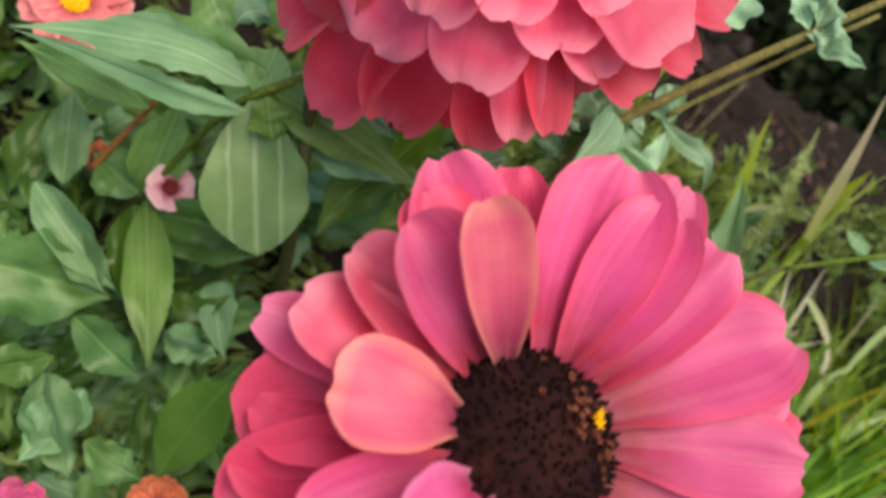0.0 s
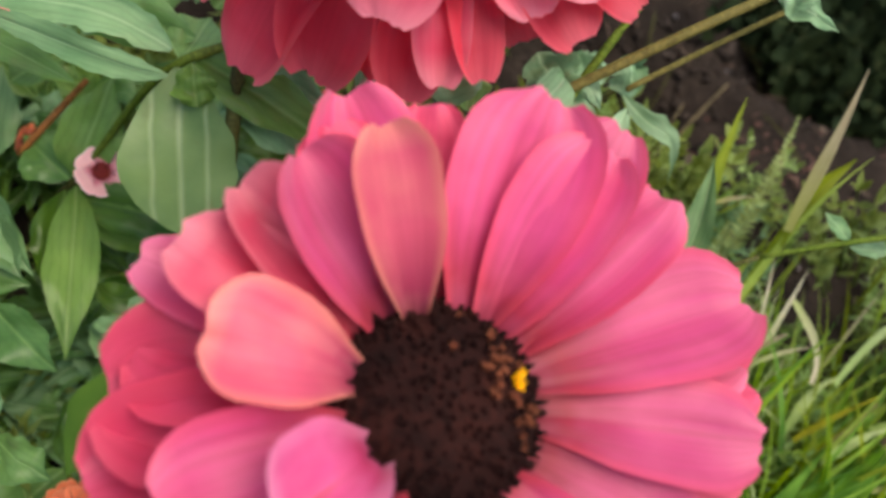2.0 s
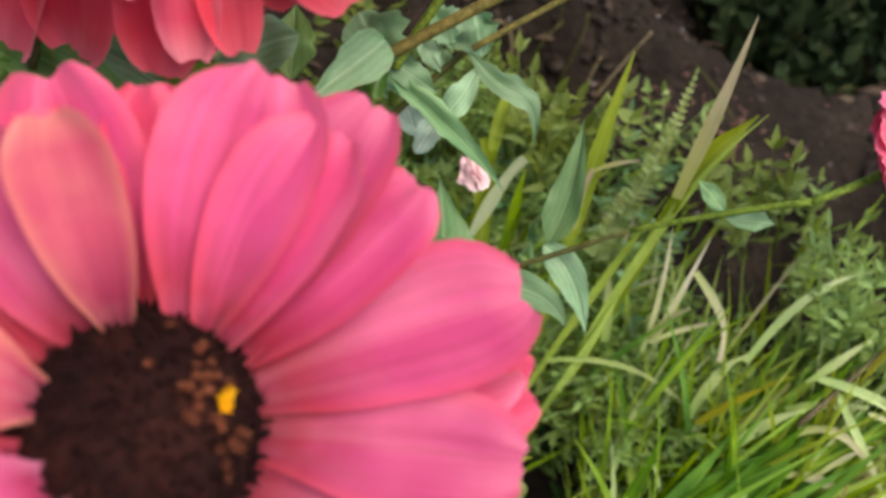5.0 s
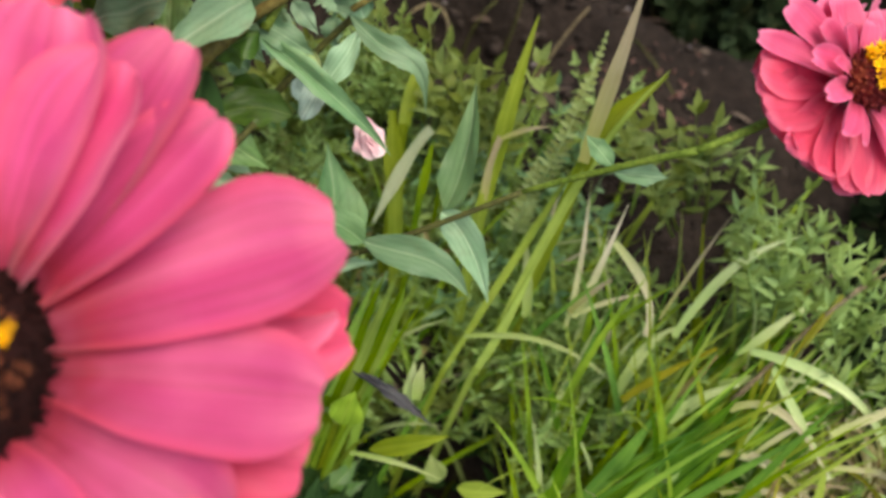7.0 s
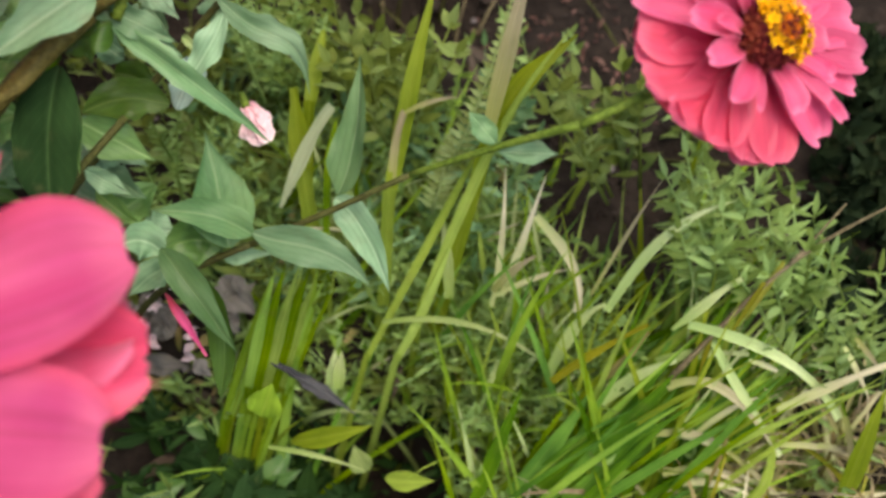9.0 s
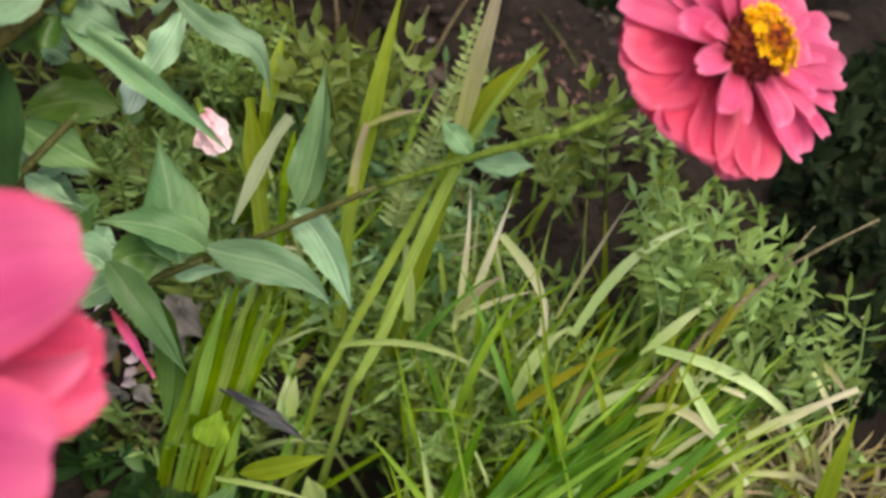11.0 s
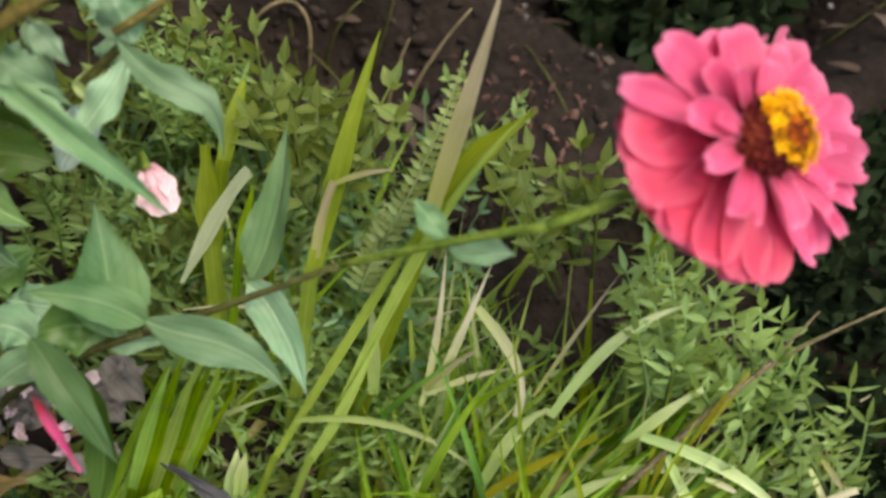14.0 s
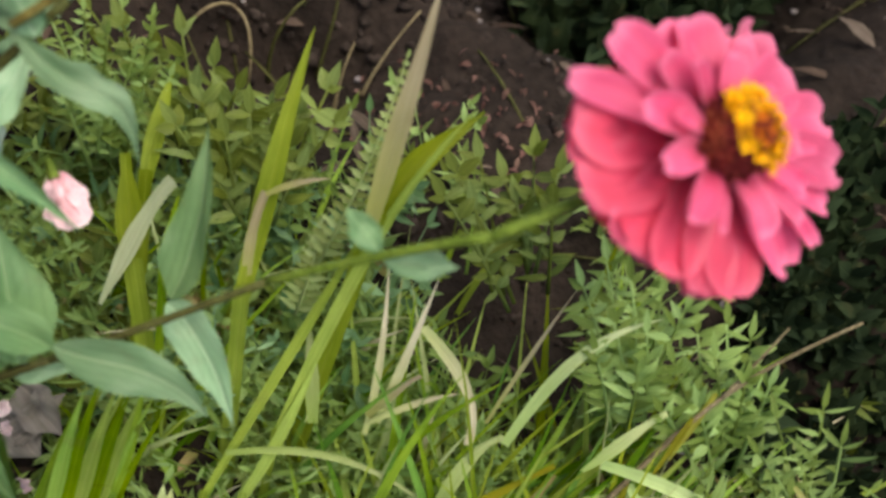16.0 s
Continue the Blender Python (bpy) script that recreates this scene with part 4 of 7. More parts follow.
leaf_along(wavy, LEAF_PALE, [(-0.0448, 0.1725, 0.1018), (-0.0458, 0.1682, 0.1014), (-0.0448, 0.1660, 0.0968)], 0.0057, fold=0.45, wave=0.22, lobe=0.45, edge=0.12)
leaf_along(wavy, LEAF_DARK, [(-0.0708, 0.1583, 0.0906), (-0.0656, 0.1584, 0.0907), (-0.0606, 0.1566, 0.0848)], 0.0078, fold=0.3, wave=0.12, lobe=0.3)
leaf_along(wavy, LEAF_PALE, [(-0.0808, 0.1469, 0.0807), (-0.0734, 0.1463, 0.0797), (-0.0665, 0.1439, 0.0711)], 0.0100, fold=0.2, wave=0.1, lobe=0.2)
leaf_along(wavy, LEAF, [(-0.0784, 0.1368, 0.0716), (-0.0730, 0.1309, 0.0709), (-0.0683, 0.1307, 0.0641)], 0.0053, fold=0.4, wave=0.1, lobe=0.2)
leaf_along(wavy, LEAF_FROST, [(-0.0535, 0.1611, 0.0926), (-0.0519, 0.1570, 0.0916), (-0.0492, 0.1543, 0.0864)], 0.0079, fold=0.3, wave=0.1, lobe=0.2)
leaf_along(wavy, LEAF_BLUE, [(-0.0607, 0.1489, 0.1208), (-0.0497, 0.1406, 0.1185), (-0.0366, 0.1347, 0.1092), (-0.0292, 0.1328, 0.0970)], 0.0052, face=(0.3, -0.6, 0.7), fold=0.8, wave=0.16, lobe=0.3, edge=0.05)
leaf_along(wavy, LEAF_PALE, [(-0.0400, 0.1588, 0.1167), (-0.0276, 0.1467, 0.1087), (-0.0222, 0.1562, 0.1142), (-0.0214, 0.1461, 0.0969)], 0.0065, face=(0.2, -0.5, 0.8), fold=0.45, wave=0.12, lobe=0.3)
leaf_along(wavy, LEAF_PALE, [(-0.0379, 0.1558, 0.1146), (-0.0400, 0.1502, 0.1116), (-0.0464, 0.1450, 0.1059)], 0.0065, fold=0.3, wave=0.10, lobe=0.25, shape=0.6)
leaf_along(wavy, LEAF_FROST, [(-0.0452, 0.1482, 0.1053), (-0.0479, 0.1447, 0.1047), (-0.0510, 0.1408, 0.0992)], 0.0061, fold=0.2, wave=0.15, lobe=0.2, shape=0.55)
leaf_along(wavy, LEAF_PALE, [(-0.0600, 0.1493, 0.1235), (-0.0532, 0.1469, 0.1209), (-0.0472, 0.1466, 0.1155)], 0.0063, fold=0.4, wave=0.2, lobe=0.4)
leaf_along(wavy, LEAF_PALE, [(-0.0525, 0.1557, 0.1230), (-0.0499, 0.1532, 0.1223), (-0.0467, 0.1516, 0.1169)], 0.0047, fold=0.4, wave=0.15, lobe=0.3)
leaf_along(wavy, LEAF_PALE, [(-0.0604, 0.1478, 0.1310), (-0.0657, 0.1375, 0.1350), (-0.0758, 0.1267, 0.1347)], 0.0109, face=(0.1, -0.6, 0.7), fold=0.5, wave=0.10, lobe=0.2)
leaf_along(wavy, LEAF_PALE, [(-0.0651, 0.1478, 0.1219), (-0.0623, 0.1457, 0.1200), (-0.0585, 0.1453, 0.1138)], 0.0060, fold=0.4, wave=0.15, lobe=0.3)
leaf_along(wavy, LEAF, [(-0.0541, 0.1450, 0.0957), (-0.0634, 0.1456, 0.1011), (-0.0729, 0.1410, 0.0984)], 0.0096, fold=0.2, wave=0.12, lobe=0.25, shape=0.45)
leaf_along(wavy, LEAF, [(-0.0743, 0.1404, 0.0961), (-0.0696, 0.1404, 0.0903), (-0.0599, 0.1373, 0.0837)], 0.0107, fold=0.2, wave=0.10, lobe=0.2)
leaf_along(wavy, LEAF_PALE, [(-0.0730, 0.1304, 0.0913), (-0.0691, 0.1294, 0.0875), (-0.0644, 0.1281, 0.0835)], 0.0055, fold=0.3, wave=0.12, lobe=0.2)
# shaded face, then lit fold of one leaf: light put into two greens
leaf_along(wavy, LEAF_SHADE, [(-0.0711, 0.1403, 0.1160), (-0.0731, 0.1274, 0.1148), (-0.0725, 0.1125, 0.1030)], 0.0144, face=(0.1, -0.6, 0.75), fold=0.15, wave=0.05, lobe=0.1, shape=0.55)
leaf_along(wavy, LEAF, [(-0.0719, 0.1394, 0.1158), (-0.0700, 0.1323, 0.1103), (-0.0694, 0.1232, 0.1003)], 0.0054, face=(0.6, -0.6, 0.5), fold=0.2, wave=0.08, lobe=0.15)
leaf_on(wavy, LEAF, (-0.0812, 0.1491, 0.1139), (-0.0814, 0.1660, 0.1208), 0.0102, 0.05, wave=0.22, lobe=0.45)
leaf_on(wavy, LEAF_DARK, (-0.0591, 0.1474, 0.1216), (-0.0709, 0.1436, 0.1166), 0.0107, 0.1, wave=0.22, lobe=0.45)
leaf_on(wavy, LEAF_PALE, (-0.0134, 0.1637, 0.1513), (0.0054, 0.1584, 0.1468), 0.0064, 0.1, wave=0.22, lobe=0.45)
leaf_on(wavy, LEAF_PALE, (-0.0129, 0.1648, 0.1519), (-0.0188, 0.1742, 0.1574), 0.0069, 0.1, wave=0.22, lobe=0.45)
leaf_on(wavy, LEAF_PALE, (-0.0114, 0.1647, 0.1519), (-0.0024, 0.1616, 0.1530), 0.0097, 0.1, wave=0.22, lobe=0.45)
leaf_on(wavy, LEAF_PALE, (-0.0107, 0.1656, 0.1524), (-0.0069, 0.1737, 0.1600), 0.0097, 0.1, wave=0.22, lobe=0.45)
leaf_on(wavy, LEAF_PALE, (-0.0253, 0.1794, 0.1488), (-0.0356, 0.1693, 0.1430), 0.0116, 0.1, wave=0.22, lobe=0.45)
leaf_on(wavy, LEAF_PALE, (-0.0367, 0.1590, 0.1153), (-0.0402, 0.1658, 0.1236), 0.0119, 0.08, shape=0.5, wave=0.22, lobe=0.45)
leaf_on(wavy, LEAF_PALE, (-0.0794, 0.1512, 0.1267), (-0.0974, 0.1453, 0.1233), 0.0122, 0.1, wave=0.22, lobe=0.45)
leaf_on(wavy, LEAF, (-0.0739, 0.1368, 0.1213), (-0.0822, 0.1333, 0.1193), 0.0060, 0.1, wave=0.22, lobe=0.45)
leaf_on(wavy, LEAF_PALE, (-0.0854, 0.1430, 0.1133), (-0.0991, 0.1394, 0.1083), 0.0114, 0.1, wave=0.22, lobe=0.45)
leaf_on(wavy, LEAF_PALE, (-0.0727, 0.1524, 0.0753), (-0.0866, 0.1464, 0.0718), 0.0149, 0.06, lobe=0.2, wave=0.22)
leaf_on(wavy, LEAF_PALE, (-0.0808, 0.1453, 0.0712), (-0.0664, 0.1358, 0.0686), 0.0074, 0.1, wave=0.22, lobe=0.45)
leaf_on(wavy, LEAF, (-0.0886, 0.1411, 0.0977), (-0.1049, 0.1394, 0.0895), 0.0136, 0.08, wave=0.22, lobe=0.45)
leaf_on(wavy, LEAF_PALE, (-0.0913, 0.1452, 0.0856), (-0.0998, 0.1346, 0.0795), 0.0127, 0.08, wave=0.22, lobe=0.45)
leaf_on(wavy, LEAF, (-0.0922, 0.1395, 0.1041), (-0.1073, 0.1452, 0.1073), 0.0117, 0.08, wave=0.22, lobe=0.45)
leaf_on(wavy, LEAF, (-0.0992, 0.1345, 0.0939), (-0.1184, 0.1337, 0.0862), 0.0149, 0.08, wave=0.22, lobe=0.45)
leaf_on(wavy, LEAF_PALE, (-0.0891, 0.1436, 0.0629), (-0.0744, 0.1345, 0.0577), 0.0137, 0.08, wave=0.22, lobe=0.45)
leaf_on(wavy, LEAF, (-0.0668, 0.1433, 0.0628), (-0.0819, 0.1345, 0.0577), 0.0107, 0.08, wave=0.22, lobe=0.45)
leaf_on(wavy, LEAF_PALE, (-0.0615, 0.1311, 0.0601), (-0.0710, 0.1319, 0.0605), 0.0090, 0.08, wave=0.22, lobe=0.45)

# ---- leafy zinnia at the edge of the bed ----
leafy = thing("zinnia_plant", rooted(-0.1435, 0.1362), "leafy zinnia with broad dull green leaves", "plant", "zinnias in the bed")

part("stem", tube([(-0.1383, 0.1547, 0.1204), (-0.1391, 0.1415, 0.1112), (-0.1393, 0.1257, 0.0974), (-0.1435, 0.1345, 0.0205)], 0.00184, 0.00199), STEM_DARK, leafy)
part("stem", tube([(-0.1372, 0.1608, 0.1176), (-0.1458, 0.1557, 0.1179), (-0.1556, 0.1521, 0.1174), (-0.1600, 0.1545, 0.1111), (-0.1700, 0.1600, 0.0830), (-0.1845, 0.1523, 0.0629)], 0.00148, 0.00100), STEM, leafy)
part("stem", tube([(-0.1822, 0.1716, 0.0840), (-0.1915, 0.1650, 0.0745), (-0.2009, 0.1590, 0.0640)], 0.0009, 0.0011), STEM_RUST, leafy, "rust-red stem")
part("stem", tube([(-0.1845, 0.1523, 0.0629), (-0.1960, 0.1560, 0.0450), rooted(-0.2031, 0.1500)], 0.00121, 0.00138), STEM_DARK, leafy)
leaf_along(leafy, LEAF_BLUE, [(-0.1551, 0.1556, 0.1170), (-0.1693, 0.1616, 0.1229), (-0.1879, 0.1655, 0.1206), (-0.2185, 0.1731, 0.1093)], 0.0133, face=(0.1, -0.3, 0.9), fold=0.2, wave=0.14, lobe=0.35, edge=0.06)
leaf_along(leafy, LEAF_BLUE, [(-0.1547, 0.1473, 0.1170), (-0.1696, 0.1465, 0.1180), (-0.1892, 0.1573, 0.1201), (-0.2175, 0.1714, 0.1103)], 0.0078, face=(0.1, -0.8, 0.5), fold=0.3, wave=0.10, lobe=0.25, edge=0.06)
leaf_on(leafy, LEAF, (-0.1821, 0.1615, 0.0944), (-0.2195, 0.1773, 0.0988), 0.0079, 0.06, wave=0.15, lobe=0.28)
leaf_on(leafy, LEAF, (-0.1504, 0.1619, 0.1152), (-0.1957, 0.1818, 0.1061), 0.0159, 0.08, wave=0.15, lobe=0.28)
leaf_on(leafy, LEAF_VEINED, (-0.1530, 0.1534, 0.1134), (-0.1495, 0.1222, 0.0859), 0.0285, 0.05, face=(0, -0.8, 0.55), shape=0.5, lobe=0.08, wave=0.05)
leaf_on(leafy, LEAF_PALE, (-0.1447, 0.1560, 0.1117), (-0.1127, 0.1432, 0.0949), 0.0178, 0.08, wave=0.15, lobe=0.28)
leaf_on(leafy, LEAF, (-0.1528, 0.1549, 0.1142), (-0.1481, 0.1751, 0.1102), 0.0134, 0.1, wave=0.15, lobe=0.28)
leaf_on(leafy, LEAF, (-0.1499, 0.1528, 0.1162), (-0.1476, 0.1435, 0.1108), 0.0107, 0.12, shape=0.55, wave=0.15, lobe=0.28)
leaf_on(leafy, LEAF, (-0.1845, 0.1525, 0.0642), (-0.1737, 0.1691, 0.0910), 0.0165, 0.06, face=(0.1, -0.6, 0.8), wave=0.12, lobe=0.2)
leaf_on(leafy, LEAF, (-0.1838, 0.1504, 0.0629), (-0.1770, 0.0976, 0.0597), 0.0145, 0.06, face=(0.2, -0.7, 0.6), wave=0.10, lobe=0.15)
leaf_on(leafy, LEAF_DARK, (-0.1830, 0.1480, 0.0614), (-0.1463, 0.1389, 0.0652), 0.0150, 0.06, face=(0.1, -0.6, 0.8), wave=0.12, lobe=0.2)
leaf_on(leafy, LEAF, (-0.1821, 0.1462, 0.0567), (-0.1473, 0.1361, 0.0602), 0.0160, 0.04, face=(0.1, -0.6, 0.8), wave=0.12, lobe=0.2)
leaf_on(leafy, LEAF_DARK, (-0.1859, 0.1519, 0.0641), (-0.2004, 0.1637, 0.0669), 0.0153, 0.08, face=(0.1, -0.6, 0.8), wave=0.12, lobe=0.2)
leaf_on(leafy, LEAF_DARK, (-0.1869, 0.1500, 0.0608), (-0.1861, 0.1181, 0.0553), 0.0141, 0.05, face=(0.1, -0.6, 0.8), wave=0.12, lobe=0.2)
leaf_on(leafy, LEAF_BLUE, (-0.2069, 0.1511, 0.0676), (-0.2068, 0.1784, 0.0787), 0.0135, 0.06, face=(0.1, -0.6, 0.8), wave=0.12, lobe=0.2)
leaf_on(leafy, LEAF_BLUE, (-0.2121, 0.1450, 0.0772), (-0.1877, 0.1180, 0.0667), 0.0132, 0.10, fold=0.7, wave=0.12)
leaf_on(leafy, LEAF_BLUE, (-0.2022, 0.1340, 0.0731), (-0.1904, 0.1165, 0.0675), 0.0118, 0.08, fold=0.7, wave=0.12)
leaf_on(leafy, LEAF_DARK, (-0.2248, 0.1243, 0.0693), (-0.1897, 0.1185, 0.0605), 0.0257, 0.05, face=(0.1, -0.6, 0.8), wave=0.12, lobe=0.2)
leaf_on(leafy, LEAF_BLUE, (-0.1750, 0.1130, 0.0495), (-0.1589, 0.1066, 0.0499), 0.0121, 0.10, wave=0.3, lobe=0.5)
leaf_on(leafy, LEAF_DARK, (-0.1998, 0.1142, 0.0559), (-0.1794, 0.0967, 0.0542), 0.0137, 0.08, face=(0.1, -0.6, 0.8), wave=0.12, lobe=0.2)
leaf_on(leafy, LEAF_DARK, (-0.2199, 0.0983, 0.0541), (-0.2027, 0.1016, 0.0557), 0.0124, 0.08, face=(0.1, -0.6, 0.8), wave=0.12, lobe=0.2)
leaf_on(leafy, LEAF_BLUE, (-0.2135, 0.1175, 0.0526), (-0.2016, 0.1142, 0.0518), 0.0106, 0.10, wave=0.3, lobe=0.5)
leaf_on(leafy, LEAF_BLUE, (-0.2045, 0.0966, 0.0563), (-0.1947, 0.0683, 0.0516), 0.0160, 0.10, wave=0.25, lobe=0.4)
leaf_on(leafy, LEAF_BLUE, (-0.1940, 0.0934, 0.0530), (-0.2080, 0.0720, 0.0532), 0.0143, 0.10, wave=0.25, lobe=0.4)
leaf_on(leafy, LEAF_DARK, (-0.1923, 0.0797, 0.0502), (-0.1763, 0.0700, 0.0473), 0.0118, 0.10, wave=0.2, lobe=0.3)
leaf_along(leafy, LEAF_LIME, [(-0.1541, 0.0888, 0.0760), (-0.1663, 0.0761, 0.0668), (-0.1714, 0.0683, 0.0569)], 0.0175, face=(-0.2, -0.5, 0.85), fold=0.15, wave=0.06, lobe=0.1)
leaf_on(leafy, LEAF_DARK, (-0.2144, 0.1792, 0.0652), (-0.2256, 0.1560, 0.0518), 0.0157, 0.08, wave=0.15, lobe=0.28)
leaf_on(leafy, LEAF, (-0.1984, 0.1750, 0.0707), (-0.2189, 0.1893, 0.0789), 0.0103, 0.1, wave=0.15, lobe=0.28)
leaf_on(leafy, LEAF_DARK, (-0.1089, 0.1588, 0.0692), (-0.1320, 0.1515, 0.0571), 0.0203, 0.05, wave=0.15, lobe=0.28)
leaf_on(leafy, LEAF, (-0.1213, 0.1690, 0.0830), (-0.1018, 0.1593, 0.0695), 0.0149, 0.1, wave=0.15, lobe=0.28)
leaf_on(leafy, LEAF, (-0.0942, 0.1773, 0.0878), (-0.1097, 0.1679, 0.0745), 0.0149, 0.1, wave=0.15, lobe=0.28)
leaf_on(leafy, LEAF_LIME, (-0.0911, 0.1801, 0.0815), (-0.1035, 0.1730, 0.0695), 0.0101, 0.1, wave=0.15, lobe=0.28)
leaf_on(leafy, LEAF, (-0.1483, 0.1824, 0.1065), (-0.1381, 0.1993, 0.1083), 0.0174, 0.1, wave=0.15, lobe=0.28)
leaf_on(leafy, LEAF, (-0.1634, 0.1945, 0.0898), (-0.1712, 0.2084, 0.0978), 0.0151, 0.1, wave=0.15, lobe=0.28)
leaf_along(leafy, LEAF, [(-0.1492, 0.1562, 0.1148), (-0.1325, 0.1478, 0.1138), (-0.1074, 0.1373, 0.1025)], 0.0153, face=(0.3, -0.5, 0.8), fold=0.35, wave=0.1, lobe=0.15)
leaf_along(leafy, LEAF_PALE, [(-0.1461, 0.1626, 0.1096), (-0.1314, 0.1634, 0.1088), (-0.1126, 0.1550, 0.0991)], 0.0128, fold=0.3, wave=0.12, lobe=0.2)
leaf_along(leafy, GRASS, [(-0.1121, 0.1543, 0.0901), (-0.1062, 0.1595, 0.0951), (-0.0969, 0.1654, 0.0996)], 0.0129, fold=0.3, wave=0.12, lobe=0.2)
leaf_along(leafy, LEAF, [(-0.1115, 0.1539, 0.0863), (-0.1260, 0.1511, 0.0821), (-0.1330, 0.1363, 0.0733)], 0.0151, fold=0.3, wave=0.12, lobe=0.2)
leaf_along(leafy, LEAF, [(-0.2013, 0.1677, 0.0847), (-0.1911, 0.1714, 0.0927), (-0.1842, 0.1753, 0.0922)], 0.0104, fold=0.3, wave=0.12, lobe=0.2)
leaf_along(leafy, LEAF, [(-0.2141, 0.1755, 0.0992), (-0.2047, 0.1708, 0.0964), (-0.1907, 0.1673, 0.0897)], 0.0089, fold=0.4, wave=0.12, lobe=0.2)
leaf_along(leafy, LEAF_PALE, [(-0.1605, 0.1925, 0.0985), (-0.1554, 0.1992, 0.1040), (-0.1455, 0.1914, 0.0972)], 0.0105, fold=0.3, wave=0.2, lobe=0.4)
leaf_along(leafy, LEAF_DARK, [(-0.1744, 0.1240, 0.0544), (-0.1663, 0.1159, 0.0531), (-0.1564, 0.1247, 0.0557)], 0.0083, fold=0.4, wave=0.12, lobe=0.2)
leaf_along(leafy, LEAF_BLUE, [(-0.1583, 0.1285, 0.0554), (-0.1625, 0.1193, 0.0543), (-0.1565, 0.1062, 0.0475)], 0.0108, fold=0.4, wave=0.12, lobe=0.2)
leaf_along(leafy, LEAF_PALE, [(-0.1050, 0.1686, 0.1230), (-0.1078, 0.1629, 0.1178), (-0.1089, 0.1553, 0.1066)], 0.0084, fold=0.3, wave=0.12, lobe=0.25)

# ---- young zinnias crowding the bed ----
rq = random.Random(5)
for k in range(66):
    x, y = rq.uniform(-0.279, -0.137), rq.uniform(0.049, 0.233)
    base = V(rooted(x, y))
    young = thing("young_zinnia", base, "young zinnia with a few overlapping green leaves", "plant", "young zinnias")
    high = rq.uniform(0.012, 0.026)
    part("stem", tube([base, base + V((0.002, 0.001, high * 0.6)), base + V((0.003, -0.002, high))], 0.0013, 0.001, n=6, nv=5), STEM, young)
    for n in range(rq.randrange(8, 12)):
        g = n * 2.4 + rq.uniform(-0.5, 0.5)
        b = base + V((0.002, 0, high * rq.uniform(0.45, 1)))
        ln = rq.uniform(0.014, 0.032)
        e = b + V((ln * math.cos(g), ln * math.sin(g), rq.uniform(-0.006, 0.008)))
        leaf_on(young, rq.choice((LEAF, LEAF_DARK, LEAF_BLUE, LEAF_DARK, LEAF_DARK, LEAF_BLUE)), b, e, ln * rq.uniform(0.28, 0.42), 0.16, wave=0.26, lobe=0.5, face=(rq.uniform(-.3, .3), rq.uniform(-.5, .1), 1))


# ---- smaller blooms among the leaves ----

bloom_at = (-0.2088, 0.2034, 0.0871)
bloom = thing("zinnia_plant", rooted(bloom_at[0] - 0.004, bloom_at[1] + 0.004), "coral zinnia with a yellow centre among leaves", "flower")
part("stem", tube([rooted(bloom_at[0] - 0.004, bloom_at[1] + 0.004), (bloom_at[0] - 0.004, bloom_at[1] + 0.003, bloom_at[2] * 0.7), V(bloom_at) - V((0, 0, 0.001))], 0.0011, 0.0009, n=6, nv=6), STEM, bloom)
small_head, sb = head(bloom, bloom_at, (0.1, -0.25, 1), 0.0045, 0.0027, YELLOW, 40, 0.00054, "small domed disc")
for ring in range(2):
    for k in range(12):
        part("petal", petal(bloom_at, sb, 360 / 12 * (k + 0.5 * ring) + 7 * math.sin(k * 5.1), 0.0036, 0.0008 * ring, 0.0129 * (1 - 0.25 * ring), 0.0085, 10 + 18 * ring, -8 + 12 * ring, 0.3, seed=k + 7 * ring, nu=7, nv=8), CORAL, small_head)


bloom_at = (-0.1764, 0.1515, 0.0697)
bloom = thing("periwinkle", rooted(bloom_at[0] - 0.004, bloom_at[1] + 0.004), "pale pink bloom with a dark eye", "flower")
part("stem", tube([rooted(bloom_at[0] - 0.004, bloom_at[1] + 0.004), (bloom_at[0] - 0.004, bloom_at[1] + 0.003, bloom_at[2] * 0.7), V(bloom_at) - V((0, 0, 0.001))], 0.0011, 0.0009, n=6, nv=6), STEM, bloom)
small_head, sb = head(bloom, bloom_at, (0.25, -0.6, 0.8), 0.0024, 0.0010, MAROON, 40, 0.00028, "small domed disc")
for ring in range(1):
    for k in range(5):
        part("petal", petal(bloom_at, sb, 360 / 5 * (k + 0.5 * ring) + 7 * math.sin(k * 5.1), 0.0014, 0.0008 * ring, 0.0056 * (1 - 0.25 * ring), 0.0082, 6, -4, 0.1, seed=k, nu=7, nv=8, ruffle=0.02, narrow=0.75), PALE_PINK, small_head)


bloom_at = (-0.1995, 0.1640, 0.0635)
bloom = thing("marigold", rooted(bloom_at[0] - 0.004, bloom_at[1] + 0.004), "small orange marigold half hidden by leaves", "flower")
part("stem", tube([rooted(bloom_at[0] - 0.004, bloom_at[1] + 0.004), (bloom_at[0] - 0.004, bloom_at[1] + 0.003, bloom_at[2] * 0.7), V(bloom_at) - V((0, 0, 0.001))], 0.0011, 0.0009, n=6, nv=6), STEM, bloom)
small_head, sb = head(bloom, bloom_at, (-0.7, -0.3, 0.6), 0.0020, 0.0012, AMBER, 40, 0.00024, "small domed disc")
for ring in range(2):
    for k in range(9):
        part("petal", petal(bloom_at, sb, 360 / 9 * (k + 0.5 * ring) + 7 * math.sin(k * 5.1), 0.0016, 0.0008 * ring, 0.0039 * (1 - 0.25 * ring), 0.0030, 10 + 18 * ring, -8 + 12 * ring, 0.3, seed=k + 7 * ring, nu=7, nv=8), ORANGE, small_head)


